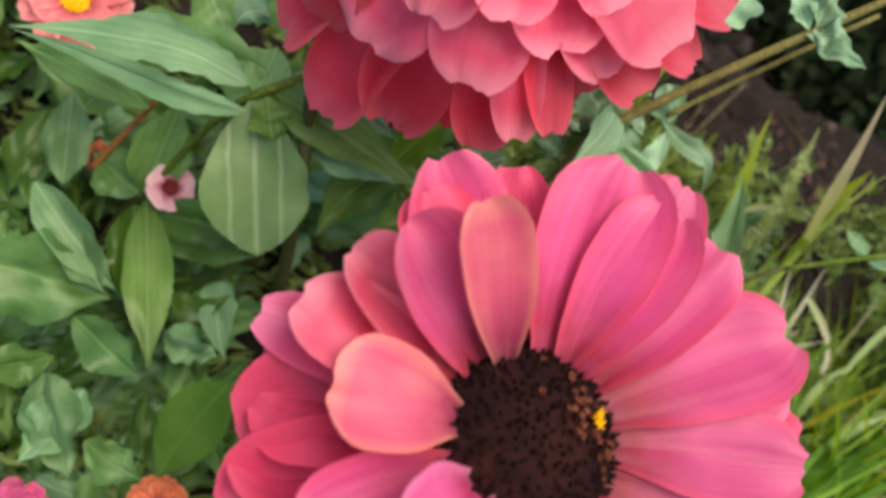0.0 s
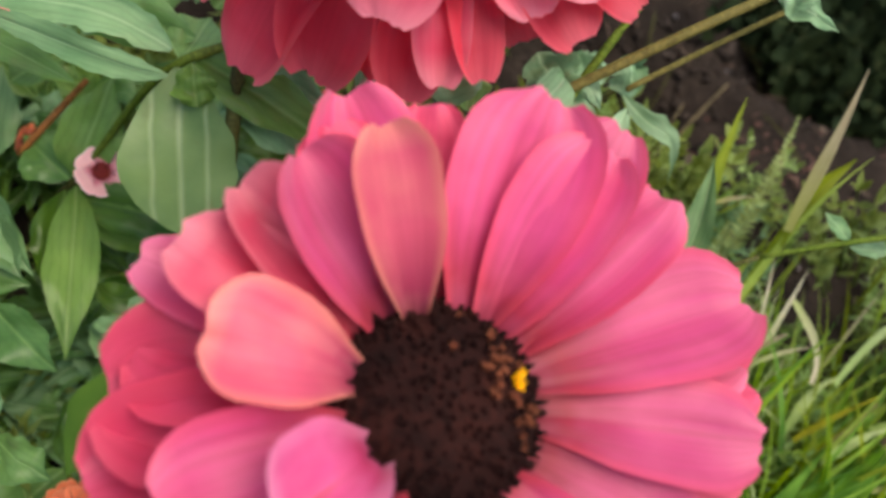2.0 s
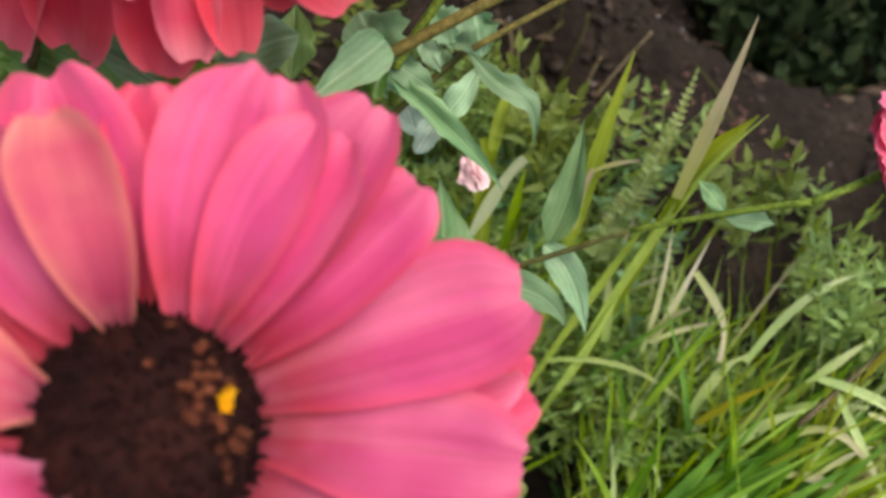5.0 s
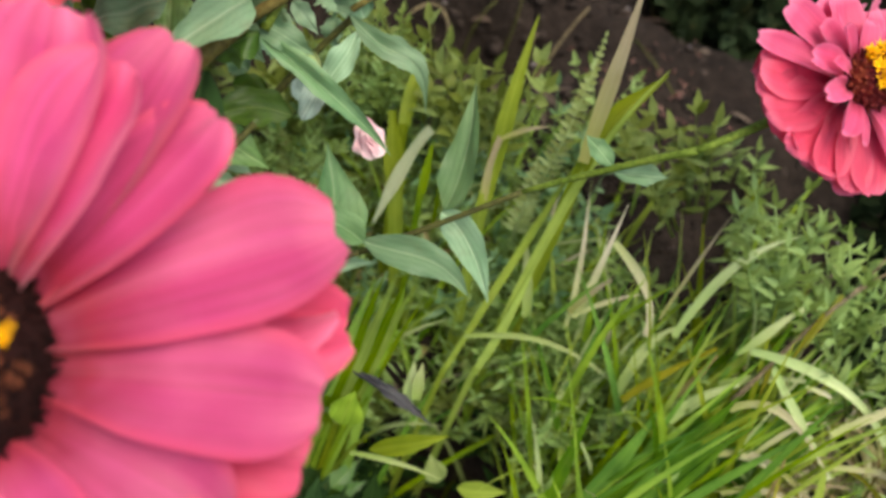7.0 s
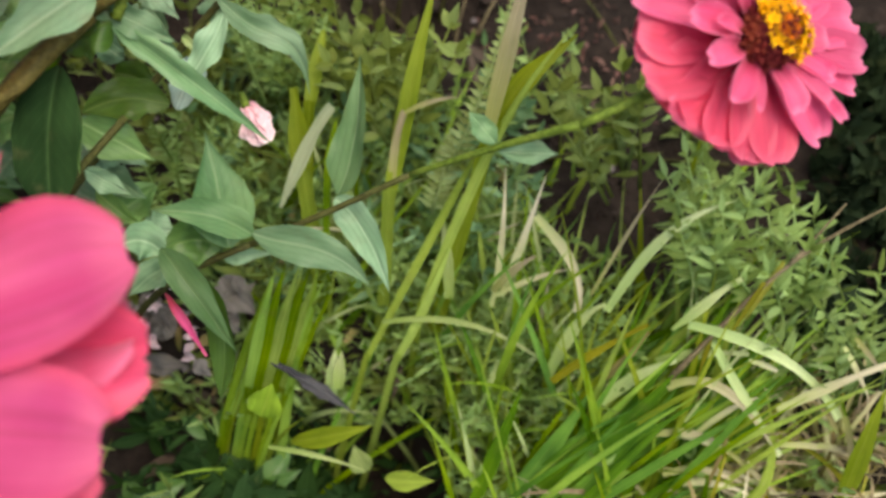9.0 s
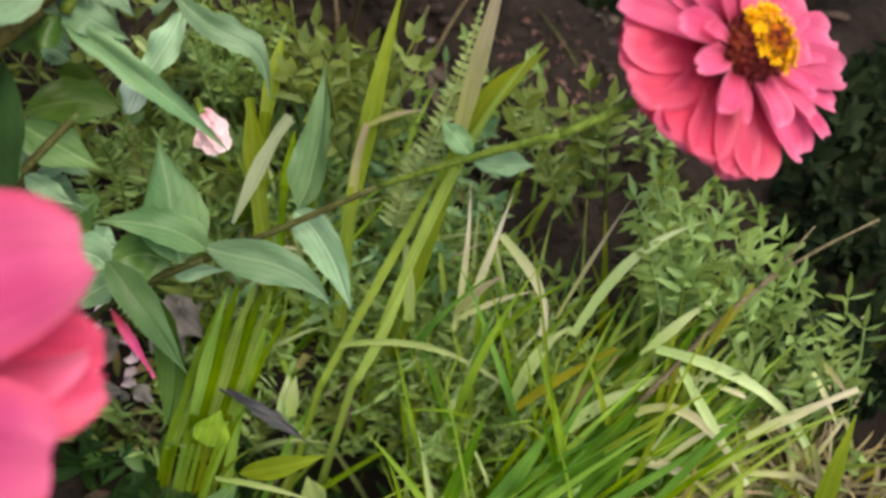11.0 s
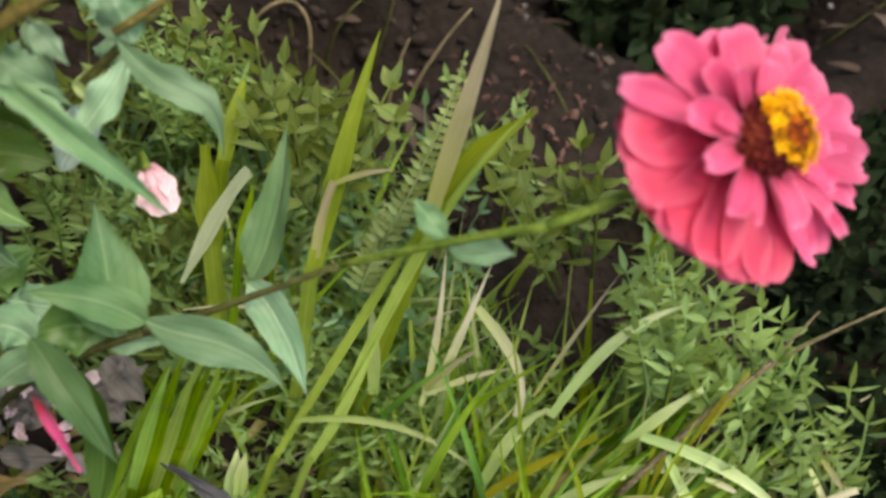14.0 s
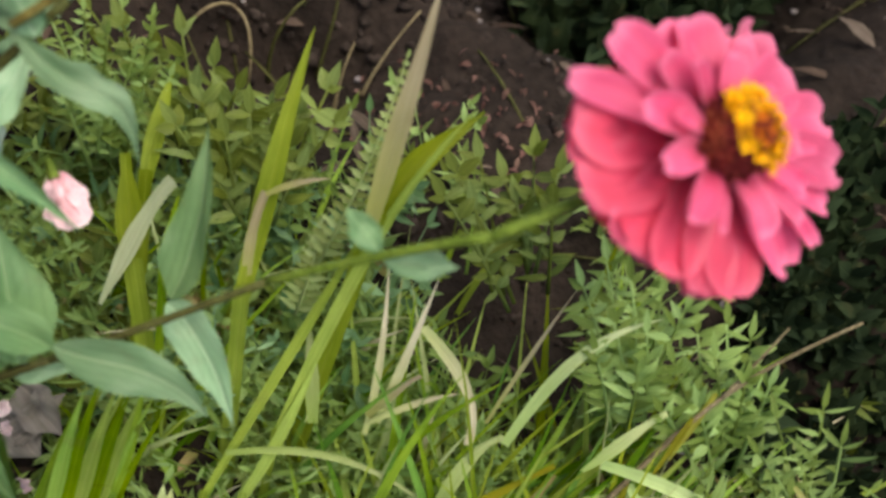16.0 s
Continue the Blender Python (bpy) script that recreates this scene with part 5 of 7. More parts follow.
bloom_at = (-0.1725, 0.0660, 0.0347)
bloom = thing("marigold", rooted(bloom_at[0] - 0.004, bloom_at[1] + 0.004), "orange marigold low among the leaves", "flower")
part("stem", tube([rooted(bloom_at[0] - 0.004, bloom_at[1] + 0.004), (bloom_at[0] - 0.004, bloom_at[1] + 0.003, bloom_at[2] * 0.7), V(bloom_at) - V((0, 0, 0.001))], 0.0011, 0.0009, n=6, nv=6), STEM, bloom)
small_head, sb = head(bloom, bloom_at, (0, -0.2, 1), 0.0020, 0.0012, AMBER, 40, 0.00024, "small domed disc")
for ring in range(2):
    for k in range(10):
        part("petal", petal(bloom_at, sb, 360 / 10 * (k + 0.5 * ring) + 7 * math.sin(k * 5.1), 0.0016, 0.0008 * ring, 0.0074 * (1 - 0.25 * ring), 0.0055, 10 + 18 * ring, -8 + 12 * ring, 0.3, seed=k + 7 * ring, nu=7, nv=8), ORANGE, small_head)


bloom_at = (-0.2105, 0.0600, 0.0380)
bloom = thing("zinnia_plant", rooted(bloom_at[0] - 0.004, bloom_at[1] + 0.004), "magenta zinnia low among the leaves", "flower")
part("stem", tube([rooted(bloom_at[0] - 0.004, bloom_at[1] + 0.004), (bloom_at[0] - 0.004, bloom_at[1] + 0.003, bloom_at[2] * 0.7), V(bloom_at) - V((0, 0, 0.001))], 0.0011, 0.0009, n=6, nv=6), STEM, bloom)
small_head, sb = head(bloom, bloom_at, (0, -0.2, 1), 0.0030, 0.0018, MAROON, 40, 0.00036, "small domed disc")
for ring in range(2):
    for k in range(12):
        part("petal", petal(bloom_at, sb, 360 / 12 * (k + 0.5 * ring) + 7 * math.sin(k * 5.1), 0.0024, 0.0008 * ring, 0.0096 * (1 - 0.25 * ring), 0.0060, 10 + 18 * ring, -8 + 12 * ring, 0.3, seed=k + 7 * ring, nu=7, nv=8), PINK, small_head)


bloom_at = (-0.1161, 0.1729, 0.0852)
bloom = thing("marigold", rooted(bloom_at[0] - 0.004, bloom_at[1] + 0.004), "small red-orange bloom behind the double zinnia", "flower")
part("stem", tube([rooted(bloom_at[0] - 0.004, bloom_at[1] + 0.004), (bloom_at[0] - 0.004, bloom_at[1] + 0.003, bloom_at[2] * 0.7), V(bloom_at) - V((0, 0, 0.001))], 0.0011, 0.0009, n=6, nv=6), STEM, bloom)
small_head, sb = head(bloom, bloom_at, (0.2, -0.3, 1), 0.0010, 0.0006, ORANGE, 40, 0.00012, "small domed disc")
for ring in range(1):
    for k in range(7):
        part("petal", petal(bloom_at, sb, 360 / 7 * (k + 0.5 * ring) + 7 * math.sin(k * 5.1), 0.0008, 0.0008 * ring, 0.0024 * (1 - 0.25 * ring), 0.0026, 10 + 18 * ring, -8 + 12 * ring, 0.3, seed=k + 7 * ring, nu=7, nv=8), ORANGE, small_head)


bud_at, bud_way = V((-0.0377, 0.1479, 0.0926)), V((0.3795, -0.7789, -0.4993))
bloom = thing("periwinkle", bud_at, "pale pink half-open bloom drooping under a leaf tip", "flower")
for k in range(9):
    g = 2.4 * k
    sway = V((math.cos(g), 0.6 * math.sin(g), 0.3 * math.sin(g)))
    ln = 0.0096 if k < 6 else 0.0072
    end = bud_at + bud_way * ln + sway * 0.0024
    part("petal", leaf([bud_at, bud_at + bud_way * (ln * 0.5) + sway * 0.0017, end], 0.0047, sway + V((0, -0.8, 0.6)), shape=0.72, blunt=0.6, wave=0.16, nu=7, nv=11, seed=480 + k), BLUSH, bloom)
part("calyx", tube([bud_at - bud_way * 0.0022, bud_at, bud_at + bud_way * 0.0016], 0.0006, 0.0013, n=6, nv=5), STEM, bloom)

lone("fallen_petal", leaf([(-0.0517, 0.1011, 0.0868), (-0.0475, 0.0957, 0.0824), (-0.0439, 0.0904, 0.0762)], 0.0021, blunt=0.5), PINK, "narrow magenta petal caught above the litter", "petal")


# ---- tuft of grass with dry blades ----
tuft = thing("grass_tuft", rooted(0.0087, 0.1002), "tall tuft of green grass with bent dry straw blades", "grass")

blade_on(tuft, GRASS_OLIVE, [(-0.0057, 0.1378, 0.0640), (-0.0011, 0.1543, 0.0764), (0.0026, 0.1677, 0.0870), (0.0077, 0.1800, 0.0985)], 0.0046, tip=0.03)
blade_on(tuft, STRAW, [(0.0193, 0.1428, 0.0842), (0.0229, 0.1528, 0.0972), (0.0264, 0.1587, 0.1079), (0.0309, 0.1722, 0.1229)], 0.0041)
blade_on(tuft, GRASS_OLIVE, [(0.0015, 0.1164, 0.0429), (0.0132, 0.1346, 0.0650), (0.0226, 0.1484, 0.0874), (0.0378, 0.1554, 0.1060)], 0.0027)
blade_on(tuft, GRASS_OLIVE, [(-0.0139, 0.1064, 0.0313), (0.0059, 0.1328, 0.0567), (0.0153, 0.1432, 0.0700), (0.0196, 0.1475, 0.0797)], 0.0023)
blade_on(tuft, GRASS_OLIVE, [(0.0201, 0.1442, 0.0828), (0.0269, 0.1551, 0.0922), (0.0325, 0.1569, 0.0914), (0.0410, 0.1639, 0.0948)], 0.0052, tip=0.1, base=0.5)
blade_on(tuft, STRAW, [(-0.0049, 0.1395, 0.0649), (-0.0045, 0.1489, 0.0733), (-0.0010, 0.1540, 0.0791)], 0.0022, tip=0.8, base=0.9)
blade_on(tuft, STRAW, [(-0.0010, 0.1535, 0.0788), (0.0050, 0.1549, 0.0825), (0.0121, 0.1552, 0.0827)], 0.0014)
blade_on(tuft, SILVER_BLADE, [(-0.0344, 0.1379, 0.0597), (-0.0280, 0.1479, 0.0683), (-0.0238, 0.1549, 0.0738), (-0.0194, 0.1568, 0.0778)], 0.0037, tip=0.75, base=0.2)
blade_on(tuft, GRASS, [(-0.0220, 0.1439, 0.0631), (-0.0205, 0.1492, 0.0691), (-0.0188, 0.1556, 0.0742)], 0.0026)
blade_on(tuft, GRASS_OLIVE, [(-0.0287, 0.1466, 0.0604), (-0.0295, 0.1563, 0.0688), (-0.0303, 0.1647, 0.0752)], 0.0058, tip=0.4)
blade_on(tuft, GRASS_OLIVE, [(-0.0274, 0.1635, 0.0672), (-0.0253, 0.1747, 0.0736), (-0.0225, 0.1837, 0.0788)], 0.0041)
blade_on(tuft, STRAW, [(0.0228, 0.1200, 0.0421), (0.0277, 0.1279, 0.0539), (0.0342, 0.1411, 0.0688)], 0.0021)
blade_on(tuft, STRAW, [(0.0316, 0.1341, 0.0604), (0.0379, 0.1293, 0.0547), (0.0452, 0.1228, 0.0509), (0.0423, 0.1151, 0.0422)], 0.0027, tip=0.7)
blade_on(tuft, PALE_BLADE, [(0.0348, 0.1015, 0.0314), (0.0393, 0.1094, 0.0389), (0.0441, 0.1153, 0.0437), (0.0497, 0.1158, 0.0454)], 0.0033, tip=0.4)
blade_on(tuft, PALE_BLADE, [(-0.0084, 0.1124, 0.0435), (0.0067, 0.1136, 0.0456), (0.0195, 0.1132, 0.0439), (0.0363, 0.1032, 0.0324)], 0.0017, tip=0.5)
blade_on(tuft, PALE_BLADE, [(0.0502, 0.1153, 0.0423), (0.0596, 0.1271, 0.0549), (0.0664, 0.1329, 0.0611), (0.0815, 0.1350, 0.0652)], 0.0028)
blade_on(tuft, STRAW, [(0.0465, 0.1201, 0.0421), (0.0548, 0.1314, 0.0544), (0.0644, 0.1424, 0.0652)], 0.0011)
blade_on(tuft, PALE_BLADE, [(0.0660, 0.1086, 0.0456), (0.0725, 0.1122, 0.0492), (0.0773, 0.1158, 0.0542), (0.0827, 0.1181, 0.0555)], 0.0028, tip=0.5, base=0.3)
blade_on(tuft, STRAW, [(0.0206, 0.1202, 0.0451), (0.0266, 0.1250, 0.0508), (0.0316, 0.1263, 0.0530)], 0.0023, tip=0.4)
blade_on(tuft, STRAW, [(0.0213, 0.1191, 0.0445), (0.0319, 0.1229, 0.0496), (0.0401, 0.1232, 0.0512)], 0.0015)
blade_on(tuft, PALE_BLADE, [(0.0091, 0.1197, 0.0419), (0.0089, 0.1278, 0.0495), (0.0076, 0.1378, 0.0581)], 0.0031)
blade_on(tuft, STRAW, [(0.0202, 0.1177, 0.0408), (0.0239, 0.1294, 0.0533), (0.0240, 0.1447, 0.0679)], 0.0017)
blade_on(tuft, OLIVE_DRY, [(0.0354, 0.0981, 0.0367), (0.0438, 0.1031, 0.0425), (0.0593, 0.1083, 0.0498)], 0.0024, tip=0.5)
blade_on(tuft, DEAD, [(0.0483, 0.0984, 0.0368), (0.0541, 0.1011, 0.0413), (0.0593, 0.1067, 0.0489)], 0.0024, tip=0.4)
blade_on(tuft, PALE_BLADE, [(0.0708, 0.1107, 0.0440), (0.0844, 0.1051, 0.0479), (0.0997, 0.1001, 0.0451), (0.1090, 0.0891, 0.0315)], 0.0030, tip=0.7)
blade_on(tuft, STRAW, [(0.0664, 0.0980, 0.0352), (0.0784, 0.0991, 0.0401), (0.0847, 0.0924, 0.0334)], 0.0022, tip=0.5)
blade_on(tuft, PALE_BLADE, [(0.0769, 0.1069, 0.0418), (0.0812, 0.0966, 0.0387), (0.0883, 0.0898, 0.0319), (0.0952, 0.0820, 0.0230)], 0.0026, tip=0.6)
blade_on(tuft, STRAW, [(0.0926, 0.0905, 0.0352), (0.1039, 0.0945, 0.0419), (0.1181, 0.0984, 0.0470)], 0.0027, tip=0.6)
blade_on(tuft, PALE_BLADE, [(0.0478, 0.0938, 0.0299), (0.0562, 0.1006, 0.0367), (0.0676, 0.1026, 0.0393)], 0.0035, tip=0.4)
blade_on(tuft, PALE_BLADE, [(0.0632, 0.1040, 0.0357), (0.0733, 0.1050, 0.0407), (0.0862, 0.1039, 0.0401)], 0.0026, tip=0.5)
blade_on(tuft, STRAW, [(0.0639, 0.0873, 0.0261), (0.0750, 0.0871, 0.0289), (0.0879, 0.0801, 0.0191)], 0.0020, tip=0.5)
blade_on(tuft, STRAW, [(0.0599, 0.0802, 0.0191), (0.0726, 0.0789, 0.0212), (0.0871, 0.0729, 0.0120)], 0.0020, tip=0.5)
blade_on(tuft, STRAW, [(0.0933, 0.0835, 0.0282), (0.1029, 0.0837, 0.0298), (0.1143, 0.0826, 0.0205)], 0.0017, tip=0.5)
blade_on(tuft, GRASS_OLIVE, [(0.1091, 0.0695, 0.0202), (0.1123, 0.0804, 0.0337), (0.1158, 0.0917, 0.0475)], 0.0053)
blade_on(tuft, GRASS_OLIVE, [(0.0835, 0.0710, 0.0138), (0.0974, 0.0730, 0.0178), (0.0905, 0.0961, 0.0355)], 0.0027)
blade_on(tuft, PALE_BLADE, [(-0.0382, 0.0829, 0.0309), (-0.0254, 0.0811, 0.0321), (-0.0132, 0.0779, 0.0253)], 0.0016)
blade_on(tuft, PALE_BLADE, [(-0.0233, 0.0985, 0.0268), (-0.0221, 0.1029, 0.0322), (-0.0217, 0.1081, 0.0352)], 0.0040)
blade_on(tuft, STRAW, [(0.0654, 0.0963, 0.0356), (0.0739, 0.0999, 0.0421), (0.0837, 0.0936, 0.0385), (0.0944, 0.0807, 0.0252)], 0.0019)
blade_on(tuft, STRAW, [(0.0622, 0.0867, 0.0272), (0.0718, 0.0880, 0.0309), (0.0803, 0.0840, 0.0257)], 0.0020)
blade_on(tuft, STRAW, [(0.0646, 0.0780, 0.0207), (0.0757, 0.0807, 0.0252), (0.0890, 0.0744, 0.0172)], 0.0022)
blade_on(tuft, STRAW, [(0.0640, 0.0752, 0.0177), (0.0767, 0.0784, 0.0224), (0.0916, 0.0720, 0.0144)], 0.0020)
blade_on(tuft, STRAW, [(0.1080, 0.1030, 0.0468), (0.1115, 0.0975, 0.0436), (0.1158, 0.0926, 0.0364)], 0.0015)
blade_on(tuft, STRAW, [(0.1108, 0.1049, 0.0478), (0.1143, 0.1012, 0.0457), (0.1177, 0.0969, 0.0432)], 0.0015)
blade_on(tuft, STRAW, [(0.1030, 0.0835, 0.0268), (0.1076, 0.0839, 0.0285), (0.1140, 0.0813, 0.0226)], 0.0017)
blade_on(tuft, STRAW, [(0.0858, 0.1020, 0.0404), (0.0918, 0.1002, 0.0408), (0.0944, 0.0984, 0.0383)], 0.0015)
blade_on(tuft, STRAW, [(0.1100, 0.0893, 0.0331), (0.1121, 0.0830, 0.0294), (0.1133, 0.0768, 0.0200)], 0.0017)
blade_on(tuft, STRAW, [(0.0734, 0.0872, 0.0261), (0.0819, 0.0930, 0.0337), (0.0890, 0.0942, 0.0345)], 0.0017)
blade_on(tuft, STRAW, [(0.0811, 0.0830, 0.0251), (0.0883, 0.0778, 0.0221), (0.0967, 0.0723, 0.0145)], 0.0015)
blade_on(tuft, GRASS_DEEP, [(0.0315, 0.0751, 0.0162), (0.0474, 0.0828, 0.0264), (0.0572, 0.0896, 0.0332), (0.0656, 0.0972, 0.0434)], 0.0063)
blade_on(tuft, GRASS_DEEP, [(0.0390, 0.0725, 0.0146), (0.0547, 0.0808, 0.0253), (0.0668, 0.0950, 0.0392)], 0.0051)
blade_on(tuft, GRASS_DEEP, [(0.0241, 0.0744, 0.0129), (0.0374, 0.0848, 0.0247), (0.0458, 0.0960, 0.0369)], 0.0046)
blade_on(tuft, GRASS_DEEP, [(0.0150, 0.0731, 0.0121), (0.0212, 0.0843, 0.0215), (0.0278, 0.0969, 0.0346)], 0.0043)
blade_on(tuft, GRASS, [(-0.0542, 0.0953, 0.0177), (-0.0439, 0.1112, 0.0399), (-0.0363, 0.1213, 0.0530)], 0.0023)
blade_on(tuft, GRASS_OLIVE, [(-0.0518, 0.0953, 0.0177), (-0.0408, 0.1112, 0.0399), (-0.0323, 0.1232, 0.0540)], 0.0020)
blade_on(tuft, GRASS, [(-0.0495, 0.0953, 0.0177), (-0.0400, 0.1112, 0.0399), (-0.0330, 0.1238, 0.0544)], 0.0026)
blade_on(tuft, GRASS, [(-0.0474, 0.0953, 0.0177), (-0.0363, 0.1112, 0.0399), (-0.0277, 0.1200, 0.0522)], 0.0022)
blade_on(tuft, GRASS, [(-0.0455, 0.0953, 0.0177), (-0.0354, 0.1112, 0.0399), (-0.0277, 0.1225, 0.0537)], 0.0020)
blade_on(tuft, GRASS_OLIVE, [(-0.0436, 0.0953, 0.0177), (-0.0348, 0.1112, 0.0399), (-0.0282, 0.1237, 0.0544)], 0.0025)
blade_on(tuft, GRASS, [(-0.0411, 0.0953, 0.0177), (-0.0308, 0.1111, 0.0399), (-0.0228, 0.1206, 0.0525)], 0.0018)
blade_on(tuft, GRASS, [(-0.0526, 0.0953, 0.0177), (-0.0403, 0.1112, 0.0399), (-0.0308, 0.1188, 0.0515)], 0.0022)
blade_on(tuft, GRASS, [(-0.0393, 0.0953, 0.0177), (-0.0282, 0.1111, 0.0398), (-0.0196, 0.1193, 0.0518)], 0.0018)
blade_on(tuft, GRASS, [(-0.0437, 0.0999, 0.0269), (-0.0375, 0.1075, 0.0481), (-0.0302, 0.1177, 0.0669)], 0.0034)
blade_on(tuft, GRASS_OLIVE, [(-0.0415, 0.1001, 0.0264), (-0.0347, 0.1078, 0.0476), (-0.0268, 0.1178, 0.0662)], 0.0034)
blade_on(tuft, GRASS, [(-0.0394, 0.1002, 0.0260), (-0.0325, 0.1079, 0.0472), (-0.0244, 0.1172, 0.0654)], 0.0034)
blade_on(tuft, GRASS_OLIVE, [(-0.0376, 0.1003, 0.0256), (-0.0308, 0.1080, 0.0468), (-0.0228, 0.1156, 0.0643)], 0.0030)
blade_on(tuft, GRASS, [(-0.0459, 0.0998, 0.0274), (-0.0398, 0.1074, 0.0486), (-0.0324, 0.1166, 0.0668)], 0.0030)
blade_on(tuft, GRASS, [(-0.0326, 0.1056, 0.0338), (-0.0281, 0.1150, 0.0421), (-0.0250, 0.1236, 0.0514)], 0.0034)
blade_on(tuft, GRASS_OLIVE, [(-0.0055, 0.1054, 0.0336), (0.0040, 0.1162, 0.0457), (0.0102, 0.1278, 0.0581)], 0.0026)
blade_on(tuft, PALE_BLADE, [(-0.0209, 0.0985, 0.0311), (-0.0202, 0.1026, 0.0350), (-0.0193, 0.1064, 0.0386)], 0.0033)

rq = random.Random(12)
blade_low, blade_high = V((-0.0363, 0.0749, -0.0014)), V((0.0686, 0.0801, 0.0017))
for k in range(300):
    x = rq.uniform(blade_low.x, blade_high.x + 0.01)
    y = blade_low.y + rq.uniform(-0.012, 0.05) * (0.4 + 0.6 * rq.random())
    base = V(rooted(x, y))
    if -0.034 < x < 0.008 and y < 0.104:
        continue
    ln = rq.uniform(0.03, 0.075)
    way = V((rq.uniform(-0.3, 0.9), rq.uniform(0.1, 0.8), rq.uniform(0.35, 0.9))).normalized()
    end = base + way * ln + V((0.3, 0.1, -0.2)) * (ln * rq.random() * 0.4)
    mid = base + V((way.x * 0.35, way.y * 0.4, way.z * 0.7)) * ln
    # near the hollow only darker greens, part of its shade put into colour
    mat = rq.choice((GRASS_DEEP, GRASS_DEEP, GRASS)) if x < 0.006 else rq.choice((GRASS, GRASS, GRASS_DEEP, GRASS_OLIVE, GRASS_OLIVE, PALE_BLADE))
    blade_on(tuft, mat, [base, mid, end], rq.uniform(0.0007, 0.0024), nv=8)
for k in range(110):
    base = V(rooted(*(V((0.0212, 0.0741, 0.0011)).lerp(V((0.0650, 0.0754, 0.0018)), rq.random()) + V((0, rq.uniform(-0.012, 0.012), 0)))[:2]))
    ln = rq.uniform(0.04, 0.08)
    way = V((rq.uniform(0.35, 0.9), rq.uniform(0.3, 0.8), rq.uniform(0.35, 0.7))).normalized()
    end = base + way * ln - V((0, 0, ln * rq.uniform(0, 0.25)))
    blade_on(tuft, rq.choice((GRASS, GRASS_DEEP, GRASS_DEEP, GRASS_DEEP)), [base, base + way * (ln * 0.5) + V((0, 0, ln * 0.12)), end], rq.uniform(0.0016, 0.0034), nv=9, twist=rq.uniform(-0.6, 0.6))
dry_low, dry_high = V((0.0635, 0.0740, 0.0010)), V((0.1359, 0.0738, 0.0009))
for k in range(290):
    x = rq.uniform(dry_low.x, dry_high.x)
    base = V(rooted(x, dry_low.y + rq.uniform(-0.025, 0.022)))
    ln = rq.uniform(0.02, 0.055)
    way = V((rq.uniform(-0.9, 0.9), rq.uniform(-0.2, 0.8), rq.uniform(0.25, 0.7))).normalized()
    end = base + way * ln - V((0, 0, ln * rq.uniform(0.2, 0.5)))
    mid = base + way * (ln * 0.6) + V((0, 0, ln * 0.25))
    blade_on(tuft, rq.choice((STRAW, DEAD, DEAD, TWIG, TWIG, OLIVE_DRY)), [base, mid, end], rq.uniform(0.0005, 0.0015), nv=9, tip=0.3)


# ---- bent brown stalk lying over the weeds ----
stalk = thing("dry_stalk", (0.0662, 0.0990, 0.0358), "bent dry brown stalk lying over the weeds", "stalk")
part("stem", tube([(0.0662, 0.0990, 0.0358), (0.0808, 0.1106, 0.0468), (0.0917, 0.1227, 0.0581), (0.1058, 0.1270, 0.0635), (0.1228, 0.1335, 0.0687)], 0.00085, 0.00030, n=6, nv=18, bumps=0.18), TWIG, stalk)
part("side_twig", tube([(0.0944, 0.1208, 0.0571), (0.1013, 0.1269, 0.0620), (0.1075, 0.1328, 0.0669)], 0.00050, 0.00022, n=5, nv=8, bumps=0.15), TWIG, stalk)
for k, (b, e) in enumerate((((0.0762, 0.1075, 0.0436), (0.0734, 0.0992, 0.0359)), ((0.0882, 0.1172, 0.0549), (0.0801, 0.1065, 0.0430)), ((0.0931, 0.1217, 0.0575), (0.0847, 0.1107, 0.0468)))):
    part("sheath", blade([b, V(b).lerp(V(e), 0.5), e], 0.0015, tip=0.3), OLIVE_DRY, stalk)


# ---- leafy weeds on the slope ----
def weed(place, tips, pairs, length, width, mat, label, seed):
    w = thing("weed_plant", place, label, "weed", "weeds on the slope")
    for k, (a, b) in enumerate(tips):
        part("sprig", sprig(a, b, pairs, length, width, seed * 50 + k), mat, w)
    return w


weed(rooted(0.0804, 0.1118), (
    ((0.0779, 0.1207, 0.0394), (0.0643, 0.1409, 0.0675)),
    ((0.0776, 0.1230, 0.0424), (0.0699, 0.1468, 0.0677)),
    ((0.0799, 0.1269, 0.0465), (0.0743, 0.1422, 0.0686)),
    ((0.0809, 0.1243, 0.0451), (0.0826, 0.1415, 0.0623)),
    ((0.0806, 0.1195, 0.0383), (0.0712, 0.1349, 0.0632)),
    ((0.0823, 0.1197, 0.0402), (0.0779, 0.1323, 0.0634)),
    ((0.0803, 0.1227, 0.0424), (0.0865, 0.1375, 0.0648)),
    ((0.0748, 0.1194, 0.0402), (0.0680, 0.1300, 0.0585)),
    ((0.0782, 0.1191, 0.0401), (0.0768, 0.1252, 0.0577)),
), 9, 0.0068, 0.0018, WEED, "light green weed with small pointed leaves", 1)
